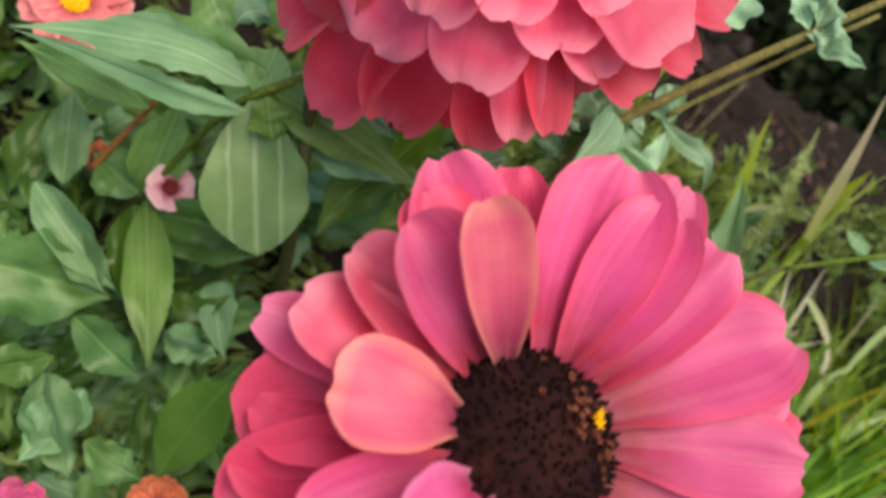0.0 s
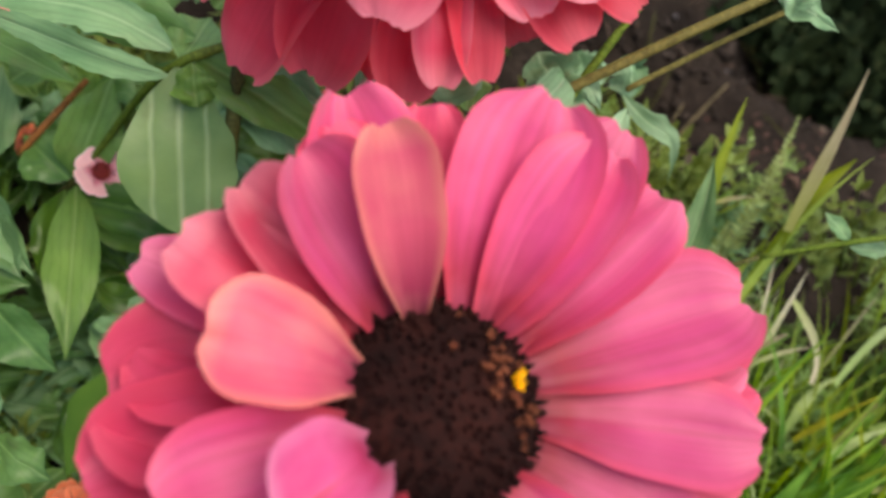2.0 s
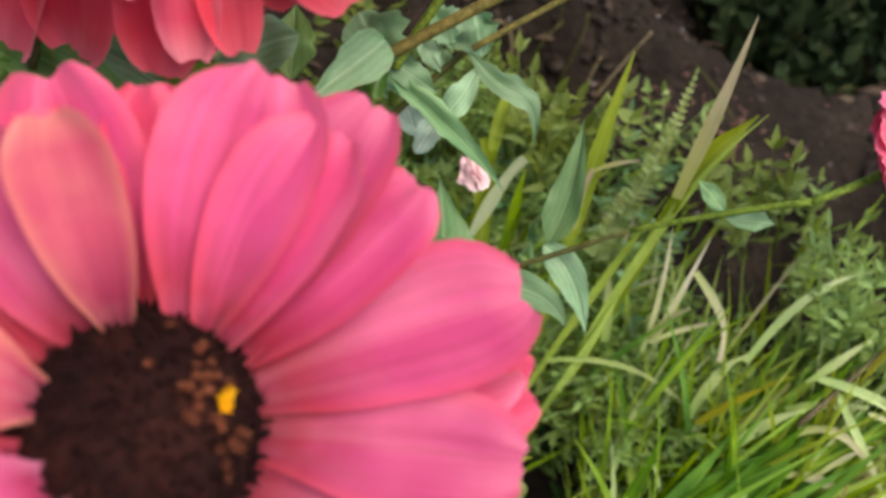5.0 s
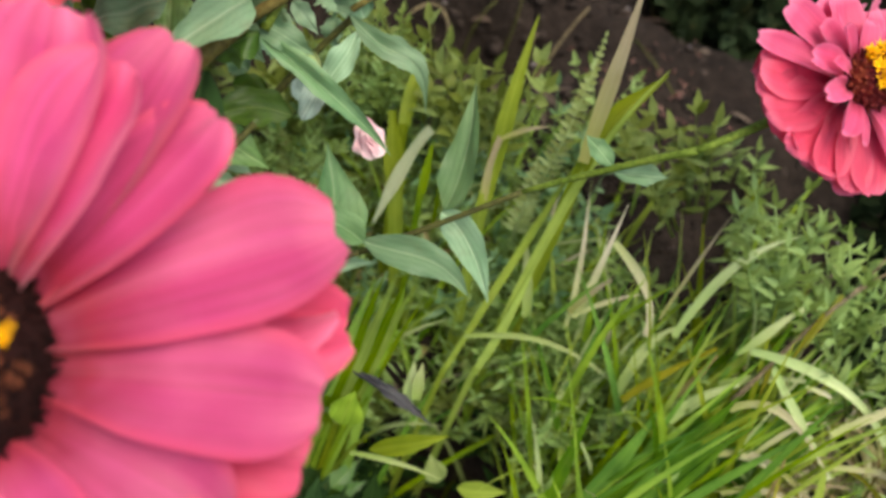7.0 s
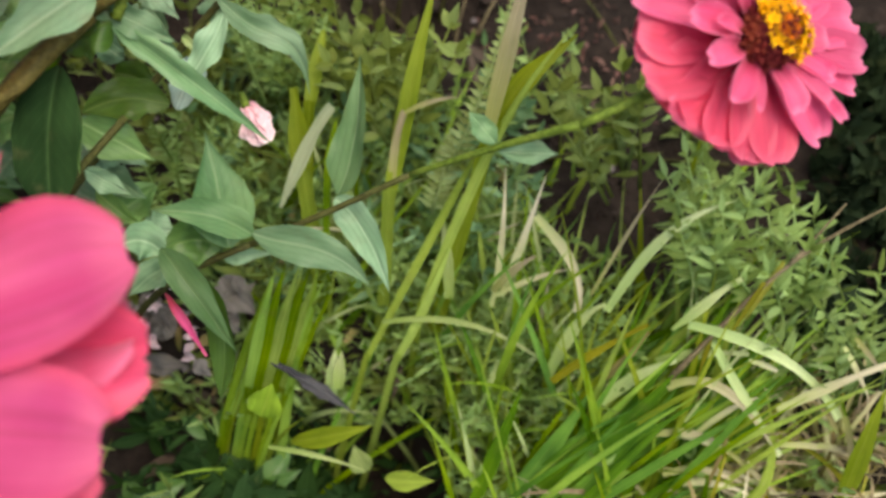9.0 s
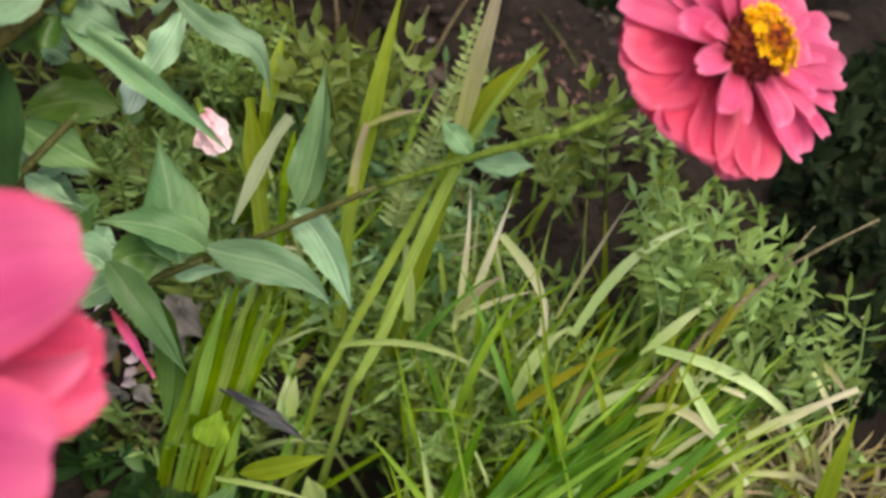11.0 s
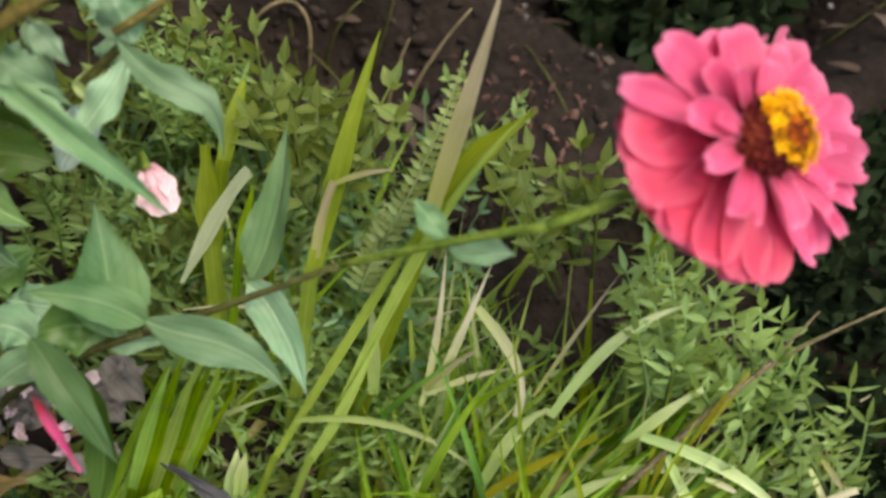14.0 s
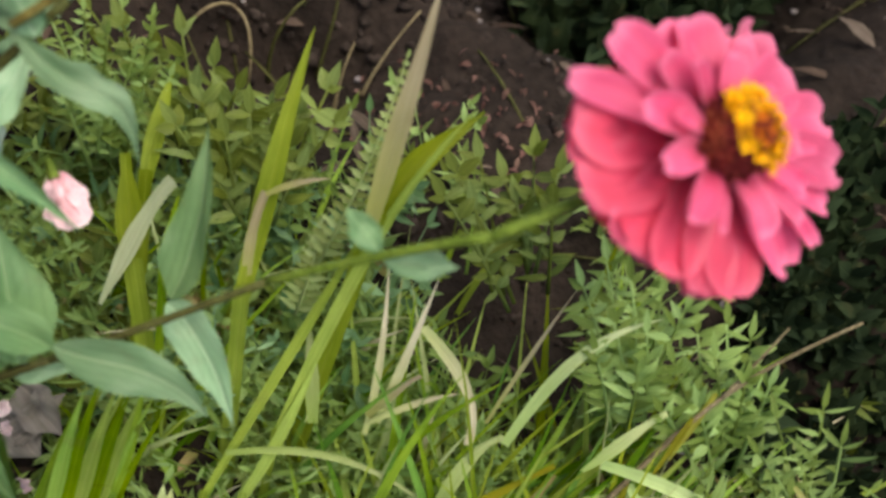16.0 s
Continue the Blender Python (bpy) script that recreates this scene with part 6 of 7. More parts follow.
weed(rooted(0.1016, 0.1063), (
    ((0.0964, 0.1144, 0.0356), (0.0909, 0.1351, 0.0584)),
    ((0.1010, 0.1155, 0.0372), (0.0970, 0.1365, 0.0603)),
    ((0.1020, 0.1163, 0.0383), (0.1017, 0.1332, 0.0603)),
    ((0.1001, 0.1126, 0.0372), (0.0935, 0.1291, 0.0595)),
    ((0.0958, 0.1146, 0.0376), (0.0859, 0.1293, 0.0551)),
    ((0.1010, 0.1159, 0.0408), (0.0990, 0.1236, 0.0598)),
    ((0.0991, 0.1094, 0.0330), (0.0899, 0.1200, 0.0547)),
    ((0.0919, 0.1139, 0.0397), (0.0819, 0.1183, 0.0550)),
    ((0.1034, 0.1116, 0.0338), (0.1058, 0.1241, 0.0559)),
), 9, 0.0068, 0.0018, WEED, "light green weed with small pointed leaves", 2)
weed(rooted(0.1216, 0.0938), (
    ((0.1159, 0.1012, 0.0338), (0.1053, 0.1169, 0.0571)),
    ((0.1169, 0.1036, 0.0373), (0.1171, 0.1193, 0.0551)),
    ((0.1167, 0.1011, 0.0351), (0.1019, 0.1103, 0.0531)),
    ((0.1190, 0.1011, 0.0340), (0.1130, 0.1109, 0.0484)),
    ((0.1217, 0.0973, 0.0301), (0.1214, 0.1128, 0.0512)),
    ((0.1141, 0.0992, 0.0347), (0.1022, 0.1069, 0.0475)),
), 7, 0.0070, 0.0016, WEED_SHADED, "green weed with small pointed leaves", 3)
weed(rooted(0.1079, 0.0876), (
    ((0.0999, 0.0978, 0.0325), (0.0902, 0.1064, 0.0481)),
    ((0.1100, 0.0915, 0.0278), (0.1055, 0.1009, 0.0464)),
    ((0.1120, 0.0948, 0.0304), (0.1184, 0.1032, 0.0416)),
), 7, 0.0070, 0.0016, WEED_SHADED, "green weed with small pointed leaves", 4)
weed(rooted(0.0568, 0.1422), (
    ((0.0534, 0.1468, 0.0477), (0.0382, 0.1661, 0.0705)),
    ((0.0511, 0.1484, 0.0478), (0.0434, 0.1691, 0.0712)),
    ((0.0565, 0.1511, 0.0505), (0.0491, 0.1667, 0.0681)),
    ((0.0563, 0.1531, 0.0534), (0.0548, 0.1695, 0.0738)),
    ((0.0572, 0.1503, 0.0520), (0.0595, 0.1643, 0.0748)),
    ((0.0561, 0.1519, 0.0531), (0.0517, 0.1616, 0.0667)),
    ((0.0479, 0.1478, 0.0509), (0.0424, 0.1595, 0.0668)),
    ((0.0606, 0.1478, 0.0506), (0.0588, 0.1585, 0.0697)),
    ((0.0524, 0.1456, 0.0460), (0.0355, 0.1602, 0.0700)),
), 5, 0.0070, 0.0026, WEED_DEEP, "dull green weed with lobed leaves on the slope", 5)
weed(rooted(-0.0063, 0.1606), (
    ((-0.0091, 0.1664, 0.0558), (-0.0168, 0.1797, 0.0740)),
    ((-0.0109, 0.1634, 0.0547), (-0.0210, 0.1715, 0.0761)),
    ((-0.0088, 0.1623, 0.0536), (-0.0111, 0.1713, 0.0728)),
    ((-0.0060, 0.1657, 0.0571), (-0.0064, 0.1776, 0.0733)),
    ((-0.0030, 0.1657, 0.0565), (-0.0008, 0.1709, 0.0742)),
    ((-0.0015, 0.1663, 0.0563), (0.0040, 0.1783, 0.0731)),
    ((-0.0003, 0.1666, 0.0559), (0.0103, 0.1798, 0.0801)),
    ((0.0019, 0.1677, 0.0592), (0.0118, 0.1732, 0.0763)),
    ((-0.0069, 0.1622, 0.0543), (-0.0035, 0.1696, 0.0668)),
    ((-0.0016, 0.1622, 0.0528), (0.0045, 0.1663, 0.0700)),
    ((-0.0074, 0.1608, 0.0530), (-0.0163, 0.1690, 0.0691)),
), 5, 0.0070, 0.0026, WEED_DEEP, "dull green weed with lobed leaves on the slope", 6)
weed(rooted(-0.0379, 0.1679), (
    ((-0.0413, 0.1801, 0.0666), (-0.0471, 0.1905, 0.0843)),
    ((-0.0415, 0.1776, 0.0642), (-0.0413, 0.1941, 0.0845)),
    ((-0.0396, 0.1776, 0.0639), (-0.0353, 0.1874, 0.0850)),
    ((-0.0381, 0.1737, 0.0599), (-0.0307, 0.1852, 0.0804)),
    ((-0.0351, 0.1735, 0.0593), (-0.0274, 0.1907, 0.0818)),
    ((-0.0380, 0.1764, 0.0649), (-0.0429, 0.1862, 0.0762)),
    ((-0.0373, 0.1718, 0.0619), (-0.0339, 0.1782, 0.0788)),
    ((-0.0344, 0.1714, 0.0597), (-0.0288, 0.1753, 0.0768)),
    ((-0.0397, 0.1721, 0.0623), (-0.0368, 0.1744, 0.0731)),
    ((-0.0412, 0.1709, 0.0601), (-0.0447, 0.1780, 0.0740)),
    ((-0.0306, 0.1729, 0.0617), (-0.0231, 0.1823, 0.0785)),
), 9, 0.0037, 0.0012, WEED, "feathery light green weed", 7)
weed(rooted(-0.0644, 0.1458), (
    ((-0.0693, 0.1464, 0.0490), (-0.0724, 0.1516, 0.0635)),
    ((-0.0637, 0.1518, 0.0516), (-0.0665, 0.1554, 0.0697)),
    ((-0.0661, 0.1510, 0.0506), (-0.0619, 0.1610, 0.0682)),
    ((-0.0607, 0.1517, 0.0517), (-0.0572, 0.1585, 0.0655)),
    ((-0.0636, 0.1458, 0.0498), (-0.0620, 0.1489, 0.0640)),
    ((-0.0665, 0.1443, 0.0461), (-0.0700, 0.1445, 0.0584)),
    ((-0.0591, 0.1496, 0.0513), (-0.0522, 0.1563, 0.0694)),
    ((-0.0568, 0.1527, 0.0539), (-0.0442, 0.1579, 0.0675)),
    ((-0.0623, 0.1446, 0.0461), (-0.0497, 0.1473, 0.0627)),
    ((-0.0548, 0.1476, 0.0511), (-0.0422, 0.1509, 0.0595)),
), 9, 0.0040, 0.0013, WEED, "feathery light green weed", 9)
weed(rooted(-0.0192, 0.1699), (
    ((-0.0240, 0.1789, 0.0608), (-0.0407, 0.1963, 0.0822)),
    ((-0.0257, 0.1777, 0.0600), (-0.0343, 0.1946, 0.0807)),
    ((-0.0234, 0.1760, 0.0581), (-0.0266, 0.1899, 0.0770)),
    ((-0.0188, 0.1782, 0.0593), (-0.0210, 0.1908, 0.0822)),
    ((-0.0174, 0.1733, 0.0559), (-0.0151, 0.1899, 0.0739)),
    ((-0.0146, 0.1782, 0.0625), (-0.0091, 0.1816, 0.0763)),
    ((-0.0214, 0.1753, 0.0600), (-0.0181, 0.1814, 0.0759)),
    ((-0.0205, 0.1719, 0.0556), (-0.0247, 0.1801, 0.0729)),
    ((-0.0157, 0.1730, 0.0569), (-0.0064, 0.1766, 0.0704)),
    ((-0.0136, 0.1717, 0.0548), (-0.0016, 0.1848, 0.0708)),
), 5, 0.0066, 0.0026, WEED_DEEP, "dull green weed with lobed leaves on the slope", 11)
weed(rooted(-0.0317, 0.1731), (
    ((-0.0348, 0.1807, 0.0610), (-0.0447, 0.1926, 0.0784)),
    ((-0.0357, 0.1773, 0.0601), (-0.0387, 0.1861, 0.0787)),
    ((-0.0323, 0.1804, 0.0610), (-0.0350, 0.1998, 0.0807)),
    ((-0.0325, 0.1755, 0.0588), (-0.0286, 0.1838, 0.0762)),
    ((-0.0352, 0.1750, 0.0571), (-0.0360, 0.1820, 0.0759)),
    ((-0.0267, 0.1809, 0.0620), (-0.0225, 0.1872, 0.0765)),
    ((-0.0359, 0.1780, 0.0585), (-0.0488, 0.1837, 0.0769)),
    ((-0.0330, 0.1787, 0.0588), (-0.0288, 0.1993, 0.0779)),
), 9, 0.0035, 0.0012, WEED, "feathery light green weed", 12)
def frond(base, tip, pairs, length, width, seed):
    """A frond: a stalk with even rows of narrow leaflets that shorten towards the tip."""
    rnd = random.Random(seed)
    base, tip = V(base), V(tip)
    d = (tip - base).normalized()
    side = d.cross(FACING).normalized()
    mid = base.lerp(tip, 0.5) + side * (0.06 * (tip - base).length)
    geos = [tube([base, mid, tip], 0.0005, 0.0002, n=4, nv=7)]
    for k in range(pairs):
        v = 0.06 + 0.92 * k / (pairs - 1)
        p = bez([base, mid, tip], v)
        for sgn in (-1, 1):
            ln = length * (1.02 - v) ** 0.7 * rnd.uniform(0.85, 1.1)
            end = p + (side * sgn + d * 0.35 + FACING * rnd.uniform(-0.15, 0.1)).normalized() * ln
            geos.append(leaf([p, p.lerp(end, 0.5) + d * (0.12 * ln), end], width, FACING, nu=3, nv=5, seed=k, wave=0.0, shape=0.3))
    return joined(geos)


fern = thing("fern", (0.0092, 0.1459, 0.0643), "narrow light green fern frond among the grass", "fern", "ferns")
part("frond", frond((0.0092, 0.1459, 0.0643), (0.0266, 0.1796, 0.0939), 24, 0.0051, 0.0016, 3), FERN, fern)
fern = thing("fern", (0.0046, 0.1395, 0.0533), "narrow light green fern frond among the grass", "fern", "ferns")
part("frond", frond((0.0046, 0.1395, 0.0533), (0.0101, 0.1550, 0.0695), 13, 0.0064, 0.0016, 4), FERN, fern)
fern = thing("fern", (-0.0579, 0.1504, 0.0567), "narrow light green fern frond among the grass", "fern", "ferns")
part("frond", frond((-0.0579, 0.1504, 0.0567), (-0.0614, 0.1633, 0.0671), 12, 0.0058, 0.0016, 5), FERN, fern)

# ---- low weeds that carpet the bed ----
def carpet(name, count, x0, x1, y0, y1, mat, length, high, seed, keep, label):
    rq = random.Random(seed)
    geos = []
    while len(geos) < count:
        x, y = rq.uniform(x0, x1), rq.uniform(y0, y1)
        if not keep(x, y, rq):
            continue
        b = V(rooted(x, y))
        e = b + V((rq.uniform(-0.6, 0.8), rq.uniform(-0.5, 0.7), 1)).normalized() * (high * rq.uniform(0.4, 1.2))
        geos.append(sprig(b, e, rq.randrange(3, 6), length * rq.uniform(0.7, 1.3), length * rq.uniform(0.18, 0.34), rq.randrange(9999), stalk=0.0003))
    lone(name, joined(geos), mat, label, "weeds", "stuff")


BARE = ((0.0560, 0.1517, 0.021, 0.026), (0.1151, 0.1463, 0.018, 0.016), (-0.0150, 0.0900, 0.026, 0.016), (-0.0649, 0.1186, 0.014, 0.014))


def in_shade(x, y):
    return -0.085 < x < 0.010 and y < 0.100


def not_bare(x, y, rq):
    if in_shade(x, y) and rq.random() < 0.97:
        return False
    # bare soil lies up the slope, thinning out of the weeds
    edge = 0.199 - 0.30 * max(0, x - 0.0) + 0.012 * noise.noise(V((x * 40, 2, 0)))
    for cx, cy, rx, ry in BARE:
        if ((x - cx) / rx) ** 2 + ((y - cy) / ry) ** 2 < rq.uniform(0.5, 1.2):
            return False
    if x > 0.082 and rq.random() < 0.75:
        return False
    if x > 0.02 and noise.noise(V((x * 70, y * 70, 7))) < -0.16 + 0.1 * rq.random():
        return False
    return y < edge - 0.03 * rq.random() ** 2

carpet("ground_weeds", 520, -0.070, 0.128, 0.056, 0.199, WEED, 0.0056, 0.026, 3, not_bare, "carpet of small light green weeds between the grass")
carpet("ground_weeds", 260, -0.004, 0.062, 0.100, 0.150, WEED, 0.0050, 0.024, 8, lambda x, y, rq: ((x - 0.055) / 0.024) ** 2 + ((y - 0.148) / 0.030) ** 2 > 1, "thick carpet of light green weeds behind the grass")
carpet("ground_weeds", 70, -0.060, 0.030, 0.130, 0.195, LEAF_BLUE, 0.0075, 0.024, 9, not_bare, "blue-green weeds among the light ones")
carpet("ground_weeds", 300, -0.070, 0.152, 0.056, 0.209, WEED_DEEP, 0.0065, 0.014, 4, not_bare, "carpet of small dull green weeds between the grass")
carpet("ground_weeds", 420, -0.278, -0.040, 0.046, 0.26, WEED_DEEP, 0.0085, 0.022, 5, lambda x, y, rq: not in_shade(x, y), "low green growth under the zinnias")

# seedlings whose dark leaf colour carries the shade of the hollow
carpet("ground_weeds", 60, -0.085, 0.010, 0.055, 0.105, LEAF_SHADE, 0.0085, 0.014, 6, lambda x, y, rq: in_shade(x, y), "low seedlings crowding a hollow, shade put into their dark green")

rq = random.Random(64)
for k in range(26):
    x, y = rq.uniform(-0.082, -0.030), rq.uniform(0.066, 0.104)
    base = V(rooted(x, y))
    low = thing("seedling", base, "small seedling in a hollow, shade put into its dark green", "plant", "seedlings in the hollow")
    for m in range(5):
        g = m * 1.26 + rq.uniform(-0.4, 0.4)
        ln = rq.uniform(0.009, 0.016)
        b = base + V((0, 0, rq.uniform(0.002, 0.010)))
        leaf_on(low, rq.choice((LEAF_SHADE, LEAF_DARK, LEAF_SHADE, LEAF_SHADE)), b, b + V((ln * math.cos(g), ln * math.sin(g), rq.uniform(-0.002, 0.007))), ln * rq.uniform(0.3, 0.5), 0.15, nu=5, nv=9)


# ---- crumbs, stones and litter on the soil ----
def lump(at, r, rq):
    verts, faces, uvs = [], [], []
    n, m = 7, 5
    sq = V((rq.uniform(0.7, 1.3), rq.uniform(0.7, 1.3), rq.uniform(0.5, 0.9)))
    ph = rq.uniform(0, 50)
    for j in range(m):
        g = math.pi * (j + 0.001) / (m - 1.0 + 0.002)
        for i in range(n):
            h = 2 * math.pi * i / n
            d = V((math.sin(g) * math.cos(h), math.sin(g) * math.sin(h), math.cos(g)))
            k = 1 + 0.9 * noise.noise(d * 2.1 + V((ph, 0, 0)))
            verts.append(V(at) + V((d.x * sq.x, d.y * sq.y, d.z * sq.z)) * (r * k))
            uvs.append((i / n, j / m))
    faces = [(j * n + i, (j + 1) * n + i, (j + 1) * n + (i + 1) % n, j * n + (i + 1) % n) for j in range(m - 1) for i in range(n)]
    return verts, faces, uvs


rq = random.Random(77)
lone("soil_crumbs", joined([lump(rooted(rq.uniform(-0.15, 0.3), rq.uniform(0.08, 0.36)), rq.uniform(0.0005, 0.0020) * (2.0 if rq.random() < 0.05 else 1), rq) for _ in range(4200)]), CLOD, "loose dark crumbs of soil", "soil", "stuff")
lone("soil_clods", joined([lump(rooted(rq.uniform(-0.12, 0.28), rq.uniform(0.16, 0.34)), rq.uniform(0.0009, 0.0024) * (1.7 if rq.random() < 0.04 else 1), rq) for _ in range(1500)]), CLOD, "dark brown clods of soil", "soil", "stuff")
lone("gravel", joined([lump(rooted(rq.uniform(-0.1, 0.3), rq.uniform(0.08, 0.34)), rq.uniform(0.0005, 0.0014), rq) for _ in range(420)]), STONE, "scattered small grey stones on the soil", "gravel", "stuff")
geos = []
for _ in range(420):
    b = V(rooted(rq.uniform(-0.12, 0.3), rq.uniform(0.08, 0.34))) + V((0, 0, 0.0015))
    g, ln = rq.uniform(0, 6.3), rq.uniform(0.004, 0.014)
    e = b + V((ln * math.cos(g), ln * math.sin(g), rq.uniform(0, 0.002)))
    geos.append(leaf([b, b.lerp(e, 0.5) + V((0, 0, 0.002)), e], ln * rq.uniform(0.08, 0.4), (rq.uniform(-.5, .5), rq.uniform(-.5, .5), 1), nu=3, nv=5))
lone("leaf_litter", joined(geos), LITTER, "dry brown leaf litter strewn on the soil", "litter", "stuff")
geos = []
for _ in range(90):
    b = V(rooted(rq.uniform(-0.12, 0.3), rq.uniform(0.1, 0.36))) + V((0, 0, 0.001))
    g, ln = rq.uniform(0, 6.3), rq.uniform(0.01, 0.045)
    e = b + V((ln * math.cos(g), ln * math.sin(g), 0))
    e.z = ground_z(e.x, e.y) + rq.uniform(0.001, 0.006)
    geos.append(tube([b, b.lerp(e, 0.5) + V((0, 0, rq.uniform(0.001, 0.006))), e], 0.0005, 0.0003, n=4, nv=5))
lone("twig_litter", joined(geos), STEM_DARK, "thin dark twigs and roots on the soil", "litter", "stuff")
geos = []
for _ in range(80):
    b = V(rooted(rq.uniform(-0.09, 0.04), rq.uniform(0.10, 0.165))) + V((0, 0, rq.uniform(0.002, 0.014)))
    g, ln = rq.uniform(0, 6.3), rq.uniform(0.004, 0.009)
    e = b + V((ln * math.cos(g), ln * math.sin(g), rq.uniform(-0.003, 0.005)))
    geos.append(leaf([b, b.lerp(e, 0.5) + V((0, 0, 0.003)), e], ln * rq.uniform(0.2, 0.5), (rq.uniform(-.6, .6), rq.uniform(-.8, .2), 1), nu=5, nv=6, wave=0.3, seed=rq.randrange(999)))
lone("dry_leaves", joined(geos), DEAD, "small dry brown leaves caught among the weeds", "litter", "stuff")

roots = thing("dry_root", (-0.0311, 0.2351, 0.0337), "thin dry brown root arching out of the soil", "root")
part("root", tube([(-0.0311, 0.2351, 0.0337), (-0.0294, 0.2329, 0.0457), (-0.0091, 0.2456, 0.0532), (-0.0143, 0.2266, 0.0234)], 0.0006, 0.0004, n=5, nv=16, bumps=0.12), TWIG, roots)
twig = thing("twig", rooted(0.0100, 0.2154), "thin dry twig standing in the soil", "twig", "twigs at the back")
part("stem", tube([rooted(0.0100, 0.2154), (0.0100, 0.2154, 0.0290), (0.0116, 0.2199, 0.0389), (0.0154, 0.2250, 0.0449)], 0.0007, 0.0003, n=5, nv=8, bumps=0.15), TWIG, twig)
twig = thing("twig", rooted(0.0177, 0.2219), "thin dry twig standing in the soil", "twig", "twigs at the back")
part("stem", tube([rooted(0.0177, 0.2219), (0.0177, 0.2219, 0.0290), (0.0245, 0.2258, 0.0440), (0.0328, 0.2340, 0.0486)], 0.0007, 0.0003, n=5, nv=8, bumps=0.15), TWIG, twig)
twig = thing("twig", rooted(0.0048, 0.2286), "thin dry twig standing in the soil", "twig", "twigs at the back")
part("stem", tube([rooted(0.0048, 0.2286), (0.0048, 0.2286, 0.0297), (0.0110, 0.2342, 0.0449), (0.0107, 0.2391, 0.0501)], 0.0007, 0.0003, n=5, nv=8, bumps=0.15), STEM_DARK, twig)
twig = thing("twig", rooted(-0.0089, 0.2284), "thin dry twig standing in the soil", "twig", "twigs at the back")
part("stem", tube([rooted(-0.0089, 0.2284), (-0.0089, 0.2284, 0.0360), (-0.0045, 0.2289, 0.0480), (0.0018, 0.2350, 0.0494)], 0.0007, 0.0003, n=5, nv=8, bumps=0.15), STEM_DARK, twig)
rq = random.Random(91)
geos = []
for _ in range(120):
    b = V(rooted(0.046 + rq.gauss(0, 0.016), 0.205 + rq.gauss(0, 0.012))) + V((0, 0, rq.uniform(0.001, 0.004)))
    g, ln = rq.uniform(0, 6.3), rq.uniform(0.0012, 0.0032)
    e = b + V((ln * math.cos(g), ln * math.sin(g), rq.uniform(-0.001, 0.002)))
    geos.append(leaf([b, b.lerp(e, 0.5) + V((0, 0, 0.0015)), e], ln * rq.uniform(0.3, 0.6), (rq.uniform(-.6, .6), rq.uniform(-.8, .2), 1), nu=3, nv=5))
lone("bud_scales", joined(geos), RUST_LITTER, "reddish brown scales and petals strewn on the soil", "litter", "stuff")


# ---- thin grass between the weeds ----
rq = random.Random(31)
for mat, count in ((GRASS, 150), (GRASS_OLIVE, 90), (PALE_BLADE, 38), (STRAW, 18)):
    geos = []
    while len(geos) < count:
        x, y = rq.uniform(-0.052, 0.130), rq.uniform(0.054, 0.189)
        if not not_bare(x, y + 0.015, rq):
            continue
        b = V(rooted(x, y))
        ln = rq.uniform(0.015, 0.05)
        way = V((rq.uniform(-0.5, 0.8), rq.uniform(-0.2, 0.8), rq.uniform(0.3, 1))).normalized()
        e = b + way * ln - V((0, 0, ln * 0.3 * rq.random()))
        geos.append(blade([b, b + V((way.x * 0.3, way.y * 0.3, way.z * 0.75)) * ln, e], rq.uniform(0.0006, 0.0018), nv=6, twist=rq.uniform(-0.8, 0.8)))
    lone("thin_grass", joined(geos), mat, "thin blades of grass between the weeds", "grass", "stuff")
# ---- growth at the back of the bed, deep shade put into its colour ----
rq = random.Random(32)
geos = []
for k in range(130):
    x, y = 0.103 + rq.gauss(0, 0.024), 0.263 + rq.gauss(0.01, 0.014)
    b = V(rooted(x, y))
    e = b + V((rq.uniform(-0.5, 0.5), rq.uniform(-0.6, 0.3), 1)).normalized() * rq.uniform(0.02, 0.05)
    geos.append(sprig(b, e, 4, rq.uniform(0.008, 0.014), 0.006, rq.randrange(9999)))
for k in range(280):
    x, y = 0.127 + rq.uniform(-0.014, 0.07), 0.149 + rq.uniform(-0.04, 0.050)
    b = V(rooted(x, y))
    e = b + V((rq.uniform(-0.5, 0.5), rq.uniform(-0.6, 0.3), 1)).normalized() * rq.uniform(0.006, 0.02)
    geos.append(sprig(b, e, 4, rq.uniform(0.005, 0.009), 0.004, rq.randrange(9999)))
lone("dark_undergrowth", joined(geos), WEED_DARK, "near-black undergrowth, deep shade put into its leaf colour", "undergrowth", "stuff")

# ---- dead leaves and small plants in the hollow below the stem ----

lone("dead_leaf", leaf([(-0.0753, 0.1243, 0.0373), (-0.0715, 0.1186, 0.0362), (-0.0678, 0.1148, 0.0319)], 0.0095, wave=0.25, seed=250), GREY_LEAF, "curled grey-mauve dead leaf on the soil", "leaf")
lone("dead_leaf", leaf([(-0.0661, 0.1189, 0.0342), (-0.0713, 0.1158, 0.0330), (-0.0765, 0.1145, 0.0288)], 0.0079, wave=0.25, seed=310), GREY_LEAF, "curled grey-mauve dead leaf on the soil", "leaf")
lone("dead_leaf", leaf([(-0.0534, 0.1281, 0.0395), (-0.0489, 0.1223, 0.0385), (-0.0443, 0.1187, 0.0341)], 0.0095, wave=0.25, seed=390), GREY_LEAF, "curled grey-mauve dead leaf on the soil", "leaf")
